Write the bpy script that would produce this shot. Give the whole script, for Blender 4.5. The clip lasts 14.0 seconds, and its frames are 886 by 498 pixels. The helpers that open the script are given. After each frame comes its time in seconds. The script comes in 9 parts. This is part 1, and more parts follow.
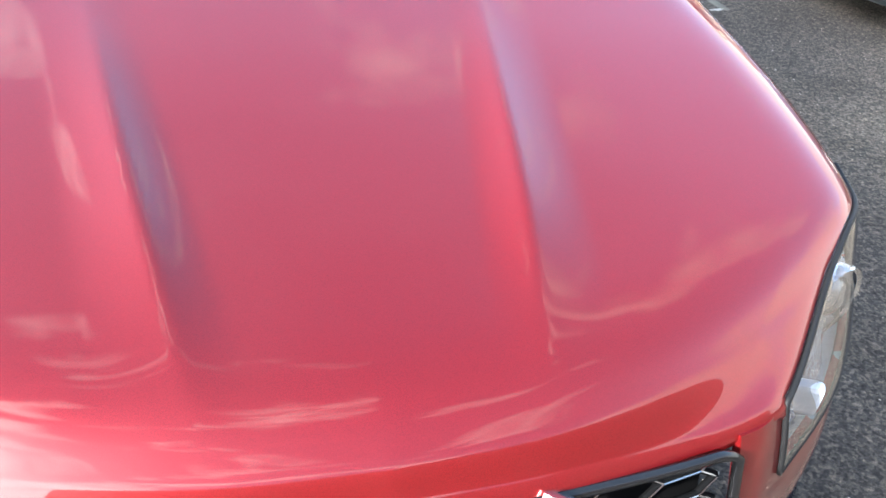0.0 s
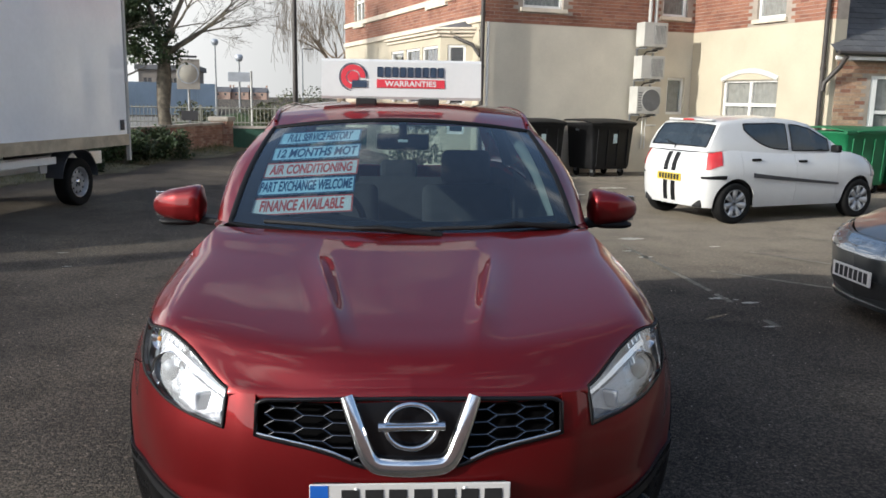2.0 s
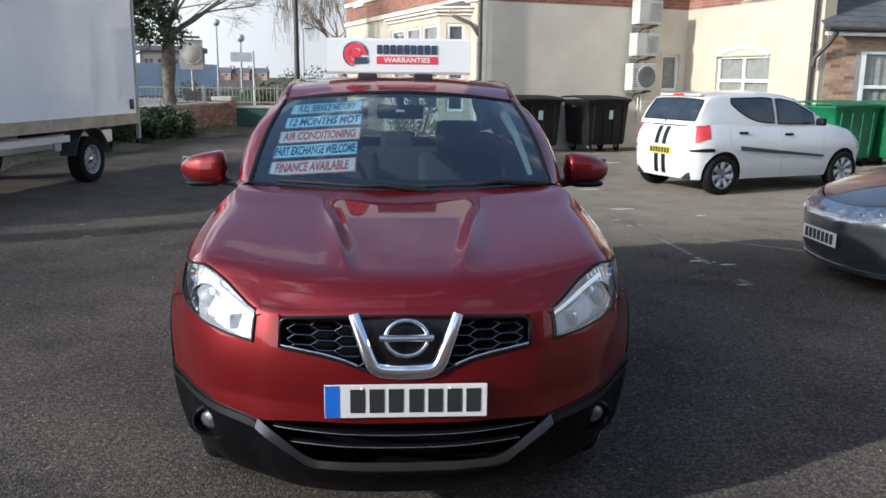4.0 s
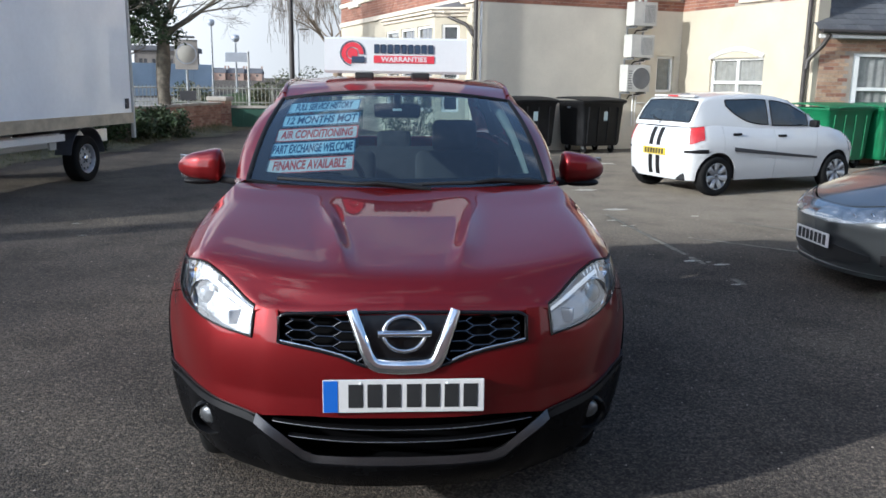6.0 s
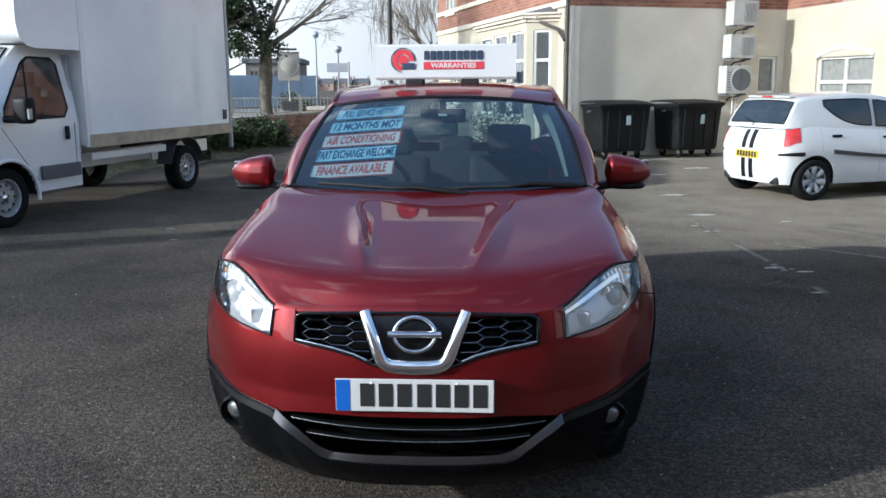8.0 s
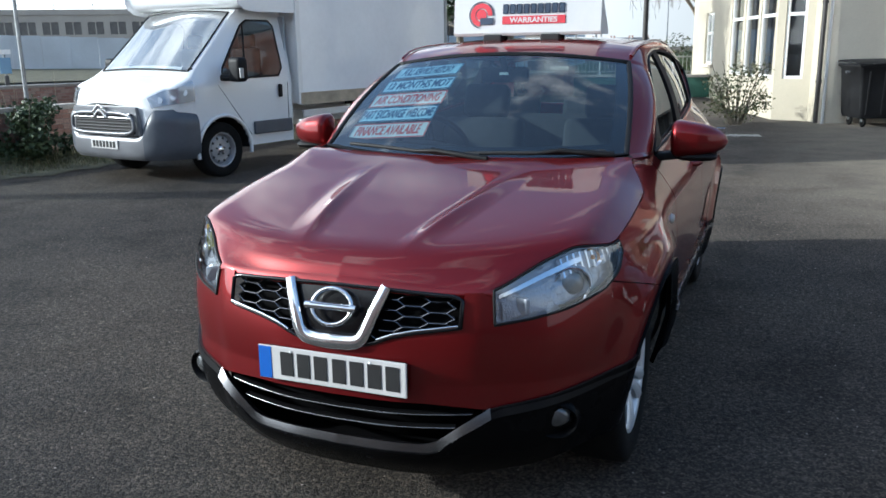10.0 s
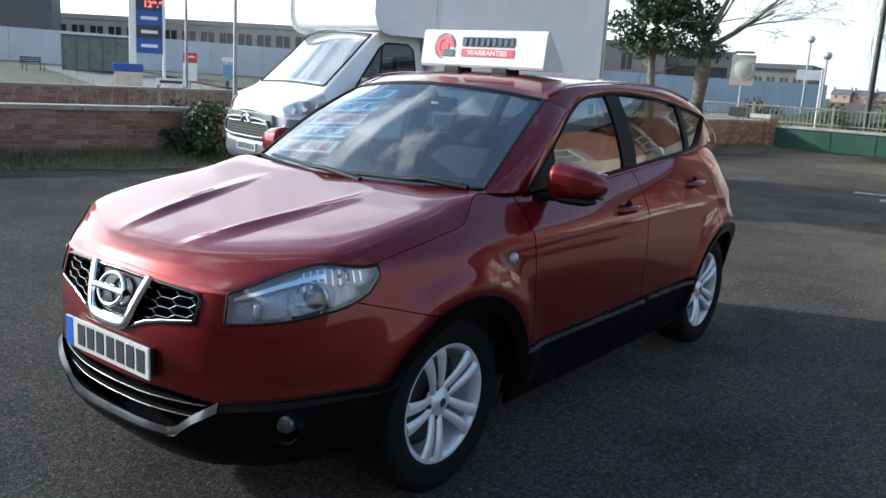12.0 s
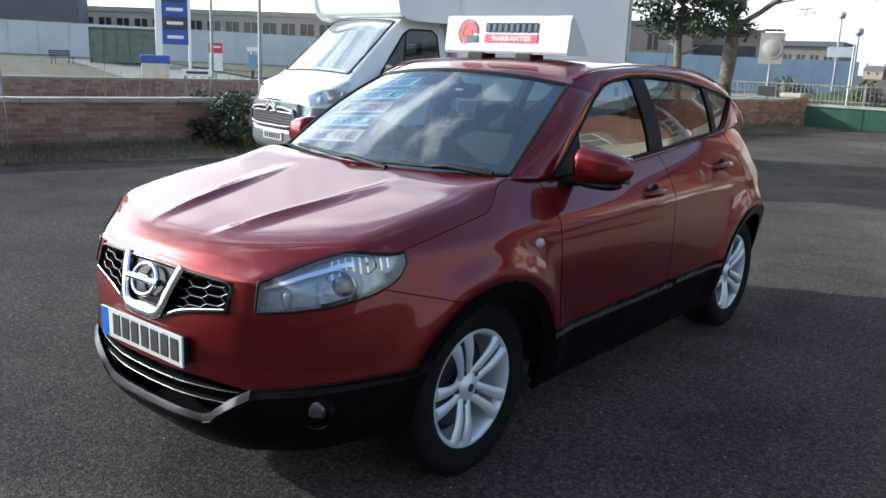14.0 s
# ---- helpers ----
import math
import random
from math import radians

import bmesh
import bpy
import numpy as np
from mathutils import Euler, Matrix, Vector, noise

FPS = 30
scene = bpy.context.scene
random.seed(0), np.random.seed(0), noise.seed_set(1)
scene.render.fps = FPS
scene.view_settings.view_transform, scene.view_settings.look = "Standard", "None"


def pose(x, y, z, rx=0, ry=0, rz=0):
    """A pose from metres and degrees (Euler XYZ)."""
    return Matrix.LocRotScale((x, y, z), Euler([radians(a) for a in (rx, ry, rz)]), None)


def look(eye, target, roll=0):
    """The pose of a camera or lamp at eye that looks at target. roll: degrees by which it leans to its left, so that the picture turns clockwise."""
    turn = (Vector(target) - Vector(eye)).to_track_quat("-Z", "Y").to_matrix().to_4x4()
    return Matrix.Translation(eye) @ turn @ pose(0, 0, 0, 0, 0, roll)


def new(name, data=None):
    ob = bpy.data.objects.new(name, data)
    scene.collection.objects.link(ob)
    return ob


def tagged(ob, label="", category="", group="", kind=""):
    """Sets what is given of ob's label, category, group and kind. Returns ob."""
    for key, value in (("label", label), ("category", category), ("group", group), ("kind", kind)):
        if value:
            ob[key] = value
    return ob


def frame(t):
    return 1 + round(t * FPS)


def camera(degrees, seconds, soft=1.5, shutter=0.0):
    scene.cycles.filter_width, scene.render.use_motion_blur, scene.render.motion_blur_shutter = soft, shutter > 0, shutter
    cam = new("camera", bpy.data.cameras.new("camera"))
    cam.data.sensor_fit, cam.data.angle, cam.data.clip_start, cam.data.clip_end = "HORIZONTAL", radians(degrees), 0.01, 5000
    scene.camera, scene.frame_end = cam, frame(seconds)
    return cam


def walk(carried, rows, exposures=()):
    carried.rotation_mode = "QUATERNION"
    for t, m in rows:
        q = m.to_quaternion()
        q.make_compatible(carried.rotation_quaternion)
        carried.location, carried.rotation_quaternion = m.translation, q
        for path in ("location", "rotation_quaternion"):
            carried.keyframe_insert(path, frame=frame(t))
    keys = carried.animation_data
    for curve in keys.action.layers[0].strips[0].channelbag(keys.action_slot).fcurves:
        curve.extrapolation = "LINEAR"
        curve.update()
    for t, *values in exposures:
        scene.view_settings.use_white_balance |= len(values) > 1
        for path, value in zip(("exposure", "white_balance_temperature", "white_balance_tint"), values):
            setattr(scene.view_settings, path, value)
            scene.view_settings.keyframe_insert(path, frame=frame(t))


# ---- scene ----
cam = camera(56.4, 14.0, soft=1.6)
PATH = [
    (0.0, (-0.136, -0.386, 1.531), (0.367, 1.170, 0.379), 5.4),
    (0.2, (-0.165, -0.500, 1.568), (0.274, 1.108, 0.462), 4.5),
    (0.5, (-0.157, -0.685, 1.563), (0.173, 1.037, 0.600), 3.1),
    (1.0, (-0.168, -1.070, 1.578), (0.008, 0.812, 0.928), -0.3),
    (1.5, (-0.165, -1.554, 1.624), (-0.008, 0.405, 1.255), 0.3),
    (2, (-0.059, -1.965, 1.616), (0.071, -0.001, 1.26), 1.0),
    (2.5, (-0.066, -2.333, 1.575), (0.07, -0.366, 1.24), 0.8),
    (3, (-0.039, -2.454, 1.592), (0.083, -0.494, 1.212), 0.5),
    (5.5, (-0.058, -2.466, 1.585), (0.075, -0.513, 1.175), 0.8),
    (6, (-0.058, -2.488, 1.582), (0.08, -0.533, 1.181), 0.8),
    (6.5, (-0.052, -2.503, 1.585), (0.086, -0.549, 1.181), 0.9),
    (7, (-0.042, -2.521, 1.589), (0.095, -0.566, 1.192), 0.7),
    (7.5, (0.037, -2.517, 1.591), (0.127, -0.558, 1.199), 0.3),
    (8, (0.244, -2.519, 1.574), (0.131, -0.56, 1.188), -0.4),
    (8.5, (0.347, -2.444, 1.569), (0.109, -0.5, 1.161), -0.9),
    (11, (2.039, -1.761, 1.537), (1.015, -0.107, 1.073), 0.8),
    (11.5, (2.365, -1.578, 1.542), (1.251, 0.035, 1.145), 2.6),
    (12, (2.556, -1.434, 1.564), (1.368, 0.122, 1.153), 3.4),
    (12.5, (2.577, -1.438, 1.563), (1.338, 0.074, 1.14), 2.9),
    (13, (2.583, -1.465, 1.563), (1.335, 0.036, 1.13), 2.7),
    (13.5, (2.58, -1.464, 1.569), (1.336, 0.039, 1.127), 2.6),
    (14, (2.571, -1.45, 1.573), (1.339, 0.06, 1.125), 2.2),
]
EXPOSURES = [(0.0, 2.93, 5900, 5), (0.5, 1.88, 5900, 6), (1.0, 0.45, 6100, 7), (1.5, 0.1, 6300, 8), (2.0, 0.5, 6050, 8), (3.0, 0.62, 5750, 8), (7.0, 0.70, 5450, 7), (8.0, 0.66, 5400, 5), (8.6, 0.78, 5400, 4), (11.0, 0.72, 5450, 3), (11.6, 0.68, 5480, 3), (12.3, 0.90, 5520, 2), (14.0, 0.97, 5560, 1)]
walk(cam, [(t, look(eye, target, roll)) for t, eye, target, roll in PATH], EXPOSURES)

# ---- world and sun: low winter sun from behind the camera's left ----
SUN_DIR = Vector((-0.855, -0.40, 0.335)).normalized()
world = bpy.data.worlds.new("sky_world")
scene.world = world
world.use_nodes = True
wn, wl = world.node_tree.nodes, world.node_tree.links
wn.clear()
w_out = wn.new("ShaderNodeOutputWorld")
w_bg = wn.new("ShaderNodeBackground")
w_sky = wn.new("ShaderNodeTexSky")
w_sky.sky_type = "NISHITA"
w_sky.sun_disc = False
w_sky.sun_elevation = math.asin(SUN_DIR.z)
w_sky.sun_rotation = math.atan2(SUN_DIR.x, SUN_DIR.y) % (2 * math.pi)
w_sky.air_density, w_sky.dust_density, w_sky.ozone_density = 1.0, 2.2, 1.0
w_co = wn.new("ShaderNodeTexCoord")
w_map = wn.new("ShaderNodeMapping")
w_map.inputs["Scale"].default_value = (1.0, 1.0, 2.6)
w_map.inputs["Location"].default_value = (3.1, 1.7, 0.4)
w_noise = wn.new("ShaderNodeTexNoise")
w_noise.inputs["Scale"].default_value = 3.2
w_noise.inputs["Detail"].default_value = 7.0
w_noise.inputs["Roughness"].default_value = 0.54
w_ramp = wn.new("ShaderNodeValToRGB")
w_ramp.color_ramp.elements[0].position, w_ramp.color_ramp.elements[1].position = 0.45, 0.65
w_mix = wn.new("ShaderNodeMix")
w_mix.data_type = "RGBA"
# clouds glow towards the sun and are dull away from it
w_dot = wn.new("ShaderNodeVectorMath")
w_dot.operation = "DOT_PRODUCT"
w_dot.inputs[1].default_value = SUN_DIR
w_glow = wn.new("ShaderNodeMapRange")
w_glow.inputs["From Min"].default_value, w_glow.inputs["From Max"].default_value = -0.3, 0.9
w_glow.inputs["To Min"].default_value, w_glow.inputs["To Max"].default_value = 3.5, 14.0
w_tone = wn.new("ShaderNodeVectorMath")
w_tone.operation = "SCALE"
w_tone.inputs[0].default_value = (1.0, 0.955, 0.895)
wl.new(w_co.outputs["Generated"], w_dot.inputs[0])
wl.new(w_dot.outputs["Value"], w_glow.inputs["Value"])
wl.new(w_glow.outputs[0], w_tone.inputs["Scale"])
wl.new(w_tone.outputs[0], w_mix.inputs["B"])
wl.new(w_co.outputs["Generated"], w_map.inputs["Vector"])
wl.new(w_map.outputs[0], w_noise.inputs["Vector"])
# the cloud deck thickens towards the horizon
w_sep = wn.new("ShaderNodeSeparateXYZ")
w_low = wn.new("ShaderNodeMapRange")
w_low.inputs["From Min"].default_value, w_low.inputs["From Max"].default_value = 0.16, 0.50
w_low.inputs["To Min"].default_value, w_low.inputs["To Max"].default_value = 0.26, -0.11
w_add = wn.new("ShaderNodeMath")
wl.new(w_co.outputs["Generated"], w_sep.inputs[0])
wl.new(w_sep.outputs["Z"], w_low.inputs["Value"])
wl.new(w_noise.outputs["Fac"], w_add.inputs[0])
wl.new(w_low.outputs[0], w_add.inputs[1])
# and towards the veiled sun
w_near = wn.new("ShaderNodeMapRange")
w_near.inputs["From Min"].default_value, w_near.inputs["From Max"].default_value = 0.45, 0.95
w_near.inputs["To Min"].default_value, w_near.inputs["To Max"].default_value = 0.0, 0.11
w_sum = wn.new("ShaderNodeMath")
wl.new(w_dot.outputs["Value"], w_near.inputs["Value"])
wl.new(w_add.outputs[0], w_sum.inputs[0])
wl.new(w_near.outputs[0], w_sum.inputs[1])
wl.new(w_sum.outputs[0], w_ramp.inputs["Fac"])
wl.new(w_ramp.outputs["Color"], w_mix.inputs["Factor"])
wl.new(w_sky.outputs[0], w_mix.inputs["A"])
wl.new(w_mix.outputs["Result"], w_bg.inputs["Color"])
w_bg.inputs["Strength"].default_value = 0.15
wl.new(w_bg.outputs[0], w_out.inputs["Surface"])

sun = bpy.data.lights.new("sun", "SUN")
sun.energy, sun.angle, sun.color = 3.5, radians(0.9), (1.0, 0.92, 0.80)
sun_ob = new("sun", sun)
sun_ob.matrix_world = look(tuple(SUN_DIR * 60), (0, 0, 0))

# ---- materials ----
def node_mat(name):
    m = bpy.data.materials.new(name)
    m.use_nodes = True
    nt = m.node_tree
    nt.nodes.clear()
    out = nt.nodes.new("ShaderNodeOutputMaterial")
    return m, nt, out


def principled(nt, out, base=(0.5, 0.5, 0.5), rough=0.5, metal=0.0, coat=0.0, spec=0.5):
    b = nt.nodes.new("ShaderNodeBsdfPrincipled")
    b.inputs["Base Color"].default_value = (*base, 1)
    b.inputs["Roughness"].default_value = rough
    b.inputs["Metallic"].default_value = metal
    b.inputs["Coat Weight"].default_value = coat
    b.inputs["Coat Roughness"].default_value = 0.03
    b.inputs["Specular IOR Level"].default_value = spec
    nt.links.new(b.outputs[0], out.inputs["Surface"])
    return b


def noise_node(nt, scale, detail=4.0, rough=0.55, coord="Object"):
    co = nt.nodes.new("ShaderNodeTexCoord")
    n = nt.nodes.new("ShaderNodeTexNoise")
    n.inputs["Scale"].default_value = scale
    n.inputs["Detail"].default_value = detail
    n.inputs["Roughness"].default_value = rough
    nt.links.new(co.outputs[coord], n.inputs["Vector"])
    return n


def ramp_node(nt, src, stops):
    r = nt.nodes.new("ShaderNodeValToRGB")
    els = r.color_ramp.elements
    while len(els) < len(stops):
        els.new(0.5)
    for e, (p, c) in zip(els, stops):
        e.position, e.color = p, (*c, 1)
    nt.links.new(src, r.inputs["Fac"])
    return r


def mix_rgb(nt, a, b, fac, mode="MIX"):
    m = nt.nodes.new("ShaderNodeMix")
    m.data_type, m.blend_type = "RGBA", mode
    for key, v in (("A", a), ("B", b)):
        if isinstance(v, tuple):
            m.inputs[key].default_value = (*v, 1)
        else:
            nt.links.new(v, m.inputs[key])
    if isinstance(fac, float):
        m.inputs["Factor"].default_value = fac
    else:
        nt.links.new(fac, m.inputs["Factor"])
    return m.outputs["Result"]


def bump(nt, b, height, strength, dist):
    n = nt.nodes.new("ShaderNodeBump")
    n.inputs["Strength"].default_value = strength
    n.inputs["Distance"].default_value = dist
    nt.links.new(height, n.inputs["Height"])
    nt.links.new(n.outputs[0], b.inputs["Normal"])
    return n


def worn(name, base, rough=0.6, metal=0.0, var=0.25, scale=3.0, fine=60.0, bump_s=0.15, bump_d=0.004, coat=0.0, spec=0.5, coord="Object"):
    """A surface with two scales of variation in colour, and fine relief."""
    m, nt, out = node_mat(name)
    b = principled(nt, out, base, rough, metal, coat, spec)
    big, small = noise_node(nt, scale, 5, coord=coord), noise_node(nt, fine, 3, coord=coord)
    lo = tuple(c * (1 - var) for c in base)
    hi = tuple(min(1.0, c * (1 + var)) for c in base)
    c1 = ramp_node(nt, big.outputs["Fac"], [(0.3, lo), (0.7, hi)]).outputs["Color"]
    c2 = ramp_node(nt, small.outputs["Fac"], [(0.3, (1 - var * 0.6,) * 3), (0.7, (1.0, 1.0, 1.0))]).outputs["Color"]
    nt.links.new(mix_rgb(nt, c1, c2, 1.0, "MULTIPLY"), b.inputs["Base Color"])
    rr = nt.nodes.new("ShaderNodeMapRange")
    rr.inputs["To Min"].default_value, rr.inputs["To Max"].default_value = max(0.02, rough - 0.1), min(1.0, rough + 0.1)
    nt.links.new(big.outputs["Fac"], rr.inputs["Value"])
    nt.links.new(rr.outputs[0], b.inputs["Roughness"])
    if bump_s:
        bump(nt, b, small.outputs["Fac"], bump_s, bump_d)
    return m


def pieces(name, c_a, c_b, c_c, rough=0.85, fine=40.0, island=False):
    """Masonry: each piece its own tone, with grain."""
    m, nt, out = node_mat(name)
    b = principled(nt, out, c_a, rough)
    if island:
        g = nt.nodes.new("ShaderNodeNewGeometry")
        src = g.outputs["Random Per Island"]
    else:
        g = nt.nodes.new("ShaderNodeObjectInfo")
        src = g.outputs["Random"]
    tone = ramp_node(nt, src, [(0.0, c_a), (0.5, c_b), (1.0, c_c)]).outputs["Color"]
    n1, n2 = noise_node(nt, fine, 4), noise_node(nt, 1.3, 5)
    g1 = ramp_node(nt, n1.outputs["Fac"], [(0.3, (0.7, 0.7, 0.7)), (0.7, (1.15, 1.15, 1.15))]).outputs["Color"]
    g2 = ramp_node(nt, n2.outputs["Fac"], [(0.35, (0.72, 0.7, 0.68)), (0.65, (1.0, 1.0, 1.0))]).outputs["Color"]
    nt.links.new(mix_rgb(nt, mix_rgb(nt, tone, g1, 1.0, "MULTIPLY"), g2, 1.0, "MULTIPLY"), b.inputs["Base Color"])
    bump(nt, b, n1.outputs["Fac"], 0.5, 0.006)
    return m


def glassy(name, tint=(0.8, 0.85, 0.85), rough=0.0, base_gloss=0.06, dust_haze=0.0):
    """A thin pane: clear, with reflections that grow at a slant."""
    m, nt, out = node_mat(name)
    tr = nt.nodes.new("ShaderNodeBsdfTransparent")
    tr.inputs[0].default_value = (*tint, 1)
    gl = nt.nodes.new("ShaderNodeBsdfGlossy")
    gl.inputs["Roughness"].default_value = rough
    fr = nt.nodes.new("ShaderNodeLayerWeight")
    fr.inputs["Blend"].default_value = 0.5
    pw = nt.nodes.new("ShaderNodeMath")
    pw.operation = "POWER"
    pw.inputs[1].default_value = 2.6
    nt.links.new(fr.outputs["Facing"], pw.inputs[0])
    ml = nt.nodes.new("ShaderNodeMath")
    ml.operation = "MULTIPLY_ADD"
    ml.inputs[1].default_value, ml.inputs[2].default_value = 0.93, base_gloss
    nt.links.new(pw.outputs[0], ml.inputs[0])
    mx = nt.nodes.new("ShaderNodeMixShader")
    nt.links.new(ml.outputs[0], mx.inputs[0])
    if dust_haze:
        # a thin uneven pale film: dust, with a veil of sky glare painted in
        df = nt.nodes.new("ShaderNodeBsdfDiffuse")
        df.inputs[0].default_value = (0.75, 0.78, 0.80, 1)
        film = noise_node(nt, 3.5, 6, 0.6)
        fr2 = nt.nodes.new("ShaderNodeMapRange")
        fr2.inputs["From Min"].default_value, fr2.inputs["From Max"].default_value = 0.3, 0.7
        fr2.inputs["To Min"].default_value, fr2.inputs["To Max"].default_value = dust_haze * 0.5, dust_haze * 1.5
        nt.links.new(film.outputs["Fac"], fr2.inputs["Value"])
        md = nt.nodes.new("ShaderNodeMixShader")
        nt.links.new(fr2.outputs[0], md.inputs[0])
        nt.links.new(tr.outputs[0], md.inputs[1])
        nt.links.new(df.outputs[0], md.inputs[2])
        tr = md
    nt.links.new(tr.outputs[0], mx.inputs[1])
    nt.links.new(gl.outputs[0], mx.inputs[2])
    nt.links.new(mx.outputs[0], out.inputs["Surface"])
    return m


def car_paint(name, base, metal=0.35, rough=0.38, dust_haze=0.12, ior=1.5):
    m, nt, out = node_mat(name)
    b = principled(nt, out, base, rough, metal, 1.0)
    b.inputs["Coat IOR"].default_value = ior
    top = max(base)
    b.inputs["Specular Tint"].default_value = (*[min(1.0, 0.30 + 0.55 * v / top) for v in base], 1)
    flake, film = noise_node(nt, 900.0, 1), noise_node(nt, 2.2, 6)
    c = ramp_node(nt, flake.outputs["Fac"], [(0.35, tuple(v * 0.85 for v in base)), (0.65, tuple(min(1, v * 1.15) for v in base))]).outputs["Color"]
    f = ramp_node(nt, film.outputs["Fac"], [(0.4, (0, 0, 0)), (0.75, (dust_haze, dust_haze, dust_haze))]).outputs["Color"]
    nt.links.new(mix_rgb(nt, c, (0.3, 0.26, 0.24), f), b.inputs["Base Color"])
    cr = nt.nodes.new("ShaderNodeMapRange")
    cr.inputs["To Min"].default_value, cr.inputs["To Max"].default_value = 0.01, 0.035
    nt.links.new(film.outputs["Fac"], cr.inputs["Value"])
    nt.links.new(cr.outputs[0], b.inputs["Coat Roughness"])
    return m


def asphalt(name):
    m, nt, out = node_mat(name)
    b = principled(nt, out, (0.07, 0.07, 0.07), 0.85, spec=0.12)
    b.inputs["Diffuse Roughness"].default_value = 1.0
    grit, patch, stain = noise_node(nt, 36.0, 5, 0.85), noise_node(nt, 0.35, 6, 0.6), noise_node(nt, 1.7, 5, 0.6)
    co = nt.nodes.new("ShaderNodeTexCoord")
    vor = nt.nodes.new("ShaderNodeTexVoronoi")
    vor.inputs["Scale"].default_value = 110.0
    nt.links.new(co.outputs["Object"], vor.inputs["Vector"])
    c0 = ramp_node(nt, patch.outputs["Fac"], [(0.32, (0.047, 0.042, 0.038)), (0.50, (0.077, 0.068, 0.059)), (0.70, (0.128, 0.110, 0.088))]).outputs["Color"]
    c1 = ramp_node(nt, stain.outputs["Fac"], [(0.32, (0.68, 0.68, 0.68)), (0.5, (1.0, 1.0, 1.0))]).outputs["Color"]
    c2 = ramp_node(nt, grit.outputs["Fac"], [(0.36, (0.50, 0.50, 0.50)), (0.50, (1.0, 1.0, 1.0)), (0.58, (1.35, 1.32, 1.27)), (0.66, (2.6, 2.45, 2.2))]).outputs["Color"]
    c3 = ramp_node(nt, vor.outputs["Color"], [(0.28, (0.62, 0.62, 0.62)), (0.52, (0.95, 0.95, 0.95)), (0.75, (1.55, 1.48, 1.40))]).outputs["Color"]
    mixed = mix_rgb(nt, mix_rgb(nt, c0, c1, 1.0, "MULTIPLY"), c2, 1.0, "MULTIPLY")
    # pale brown dust over the yard towards the house, lightened to imitate glare
    sep = nt.nodes.new("ShaderNodeSeparateXYZ")
    nt.links.new(co.outputs["Object"], sep.inputs[0])
    fade = []
    for axis_, lo, hi in (("X", 0.6, 2.6), ("Y", 4.2, 7.5)):
        r = nt.nodes.new("ShaderNodeMapRange")
        r.interpolation_type = "SMOOTHSTEP"
        r.inputs["From Min"].default_value, r.inputs["From Max"].default_value = lo, hi
        nt.links.new(sep.outputs[axis_], r.inputs["Value"])
        fade.append(r.outputs[0])
    both_ = nt.nodes.new("ShaderNodeMath")
    both_.operation = "MULTIPLY"
    nt.links.new(fade[0], both_.inputs[0])
    nt.links.new(fade[1], both_.inputs[1])
    thin = nt.nodes.new("ShaderNodeMapRange")
    thin.inputs["From Min"].default_value, thin.inputs["From Max"].default_value = 0.30, 0.62
    thin.inputs["To Min"].default_value, thin.inputs["To Max"].default_value = 0.45, 0.95
    nt.links.new(stain.outputs["Fac"], thin.inputs["Value"])
    dust_haze = nt.nodes.new("ShaderNodeMath")
    dust_haze.operation = "MULTIPLY"
    nt.links.new(both_.outputs[0], dust_haze.inputs[0])
    nt.links.new(thin.outputs[0], dust_haze.inputs[1])
    speck = ramp_node(nt, grit.outputs["Fac"], [(0.36, (0.105, 0.091, 0.072)), (0.50, (0.172, 0.150, 0.119)), (0.66, (0.25, 0.218, 0.174))]).outputs["Color"]
    tarmac = mix_rgb(nt, mixed, c3, 1.0, "MULTIPLY")
    nt.links.new(mix_rgb(nt, tarmac, speck, dust_haze.outputs[0]), b.inputs["Base Color"])
    hgt = nt.nodes.new("ShaderNodeMath")
    hgt.operation = "SUBTRACT"
    nt.links.new(grit.outputs["Fac"], hgt.inputs[0])
    nt.links.new(vor.outputs["Distance"], hgt.inputs[1])
    bump(nt, b, hgt.outputs[0], 0.6, 0.008)
    return m


M_ASPHALT = asphalt("asphalt")
M_FLECK = worn("bright_paint_fleck", (0.42, 0.40, 0.34), 0.8, var=0.5, scale=14, fine=90)
M_PAINTLINE = worn("worn_line_paint", (0.17, 0.155, 0.12), 0.8, var=0.5, scale=9, fine=90)
M_RENDER = worn("cream_render", (0.50, 0.445, 0.34), 0.85, var=0.09, scale=1.1, fine=35, bump_s=0.25)
M_RENDER_GREY = worn("cream_render_weathered", (0.60, 0.55, 0.45), 0.85, var=0.10, scale=0.9, fine=35, bump_s=0.25)
M_STONE = worn("painted_stone", (0.66, 0.58, 0.47), 0.8, var=0.15, scale=3, fine=40)
M_MORTAR = worn("mortar", (0.36, 0.31, 0.26), 0.9, var=0.2, scale=4, fine=70)
M_BRICK_J = pieces("red_brick_run", (0.30, 0.125, 0.080), (0.37, 0.175, 0.115), (0.24, 0.100, 0.068), island=True)
M_BRICK_OLD = pieces("old_wall_brick", (0.27, 0.145, 0.115), (0.38, 0.215, 0.17), (0.46, 0.34, 0.28))
M_BRICK_OLD_J = pieces("old_wall_brick_run", (0.27, 0.145, 0.115), (0.38, 0.215, 0.17), (0.46, 0.34, 0.28), island=True)
M_MORTAR_OLD = worn("crumbling_mortar", (0.31, 0.26, 0.215), 0.95, var=0.45, scale=2.2, fine=50, bump_s=0.6, bump_d=0.01)
M_BRICK_MIX_J = pieces("mixed_brick_run", (0.46, 0.25, 0.16), (0.60, 0.43, 0.29), (0.34, 0.16, 0.11), island=True)
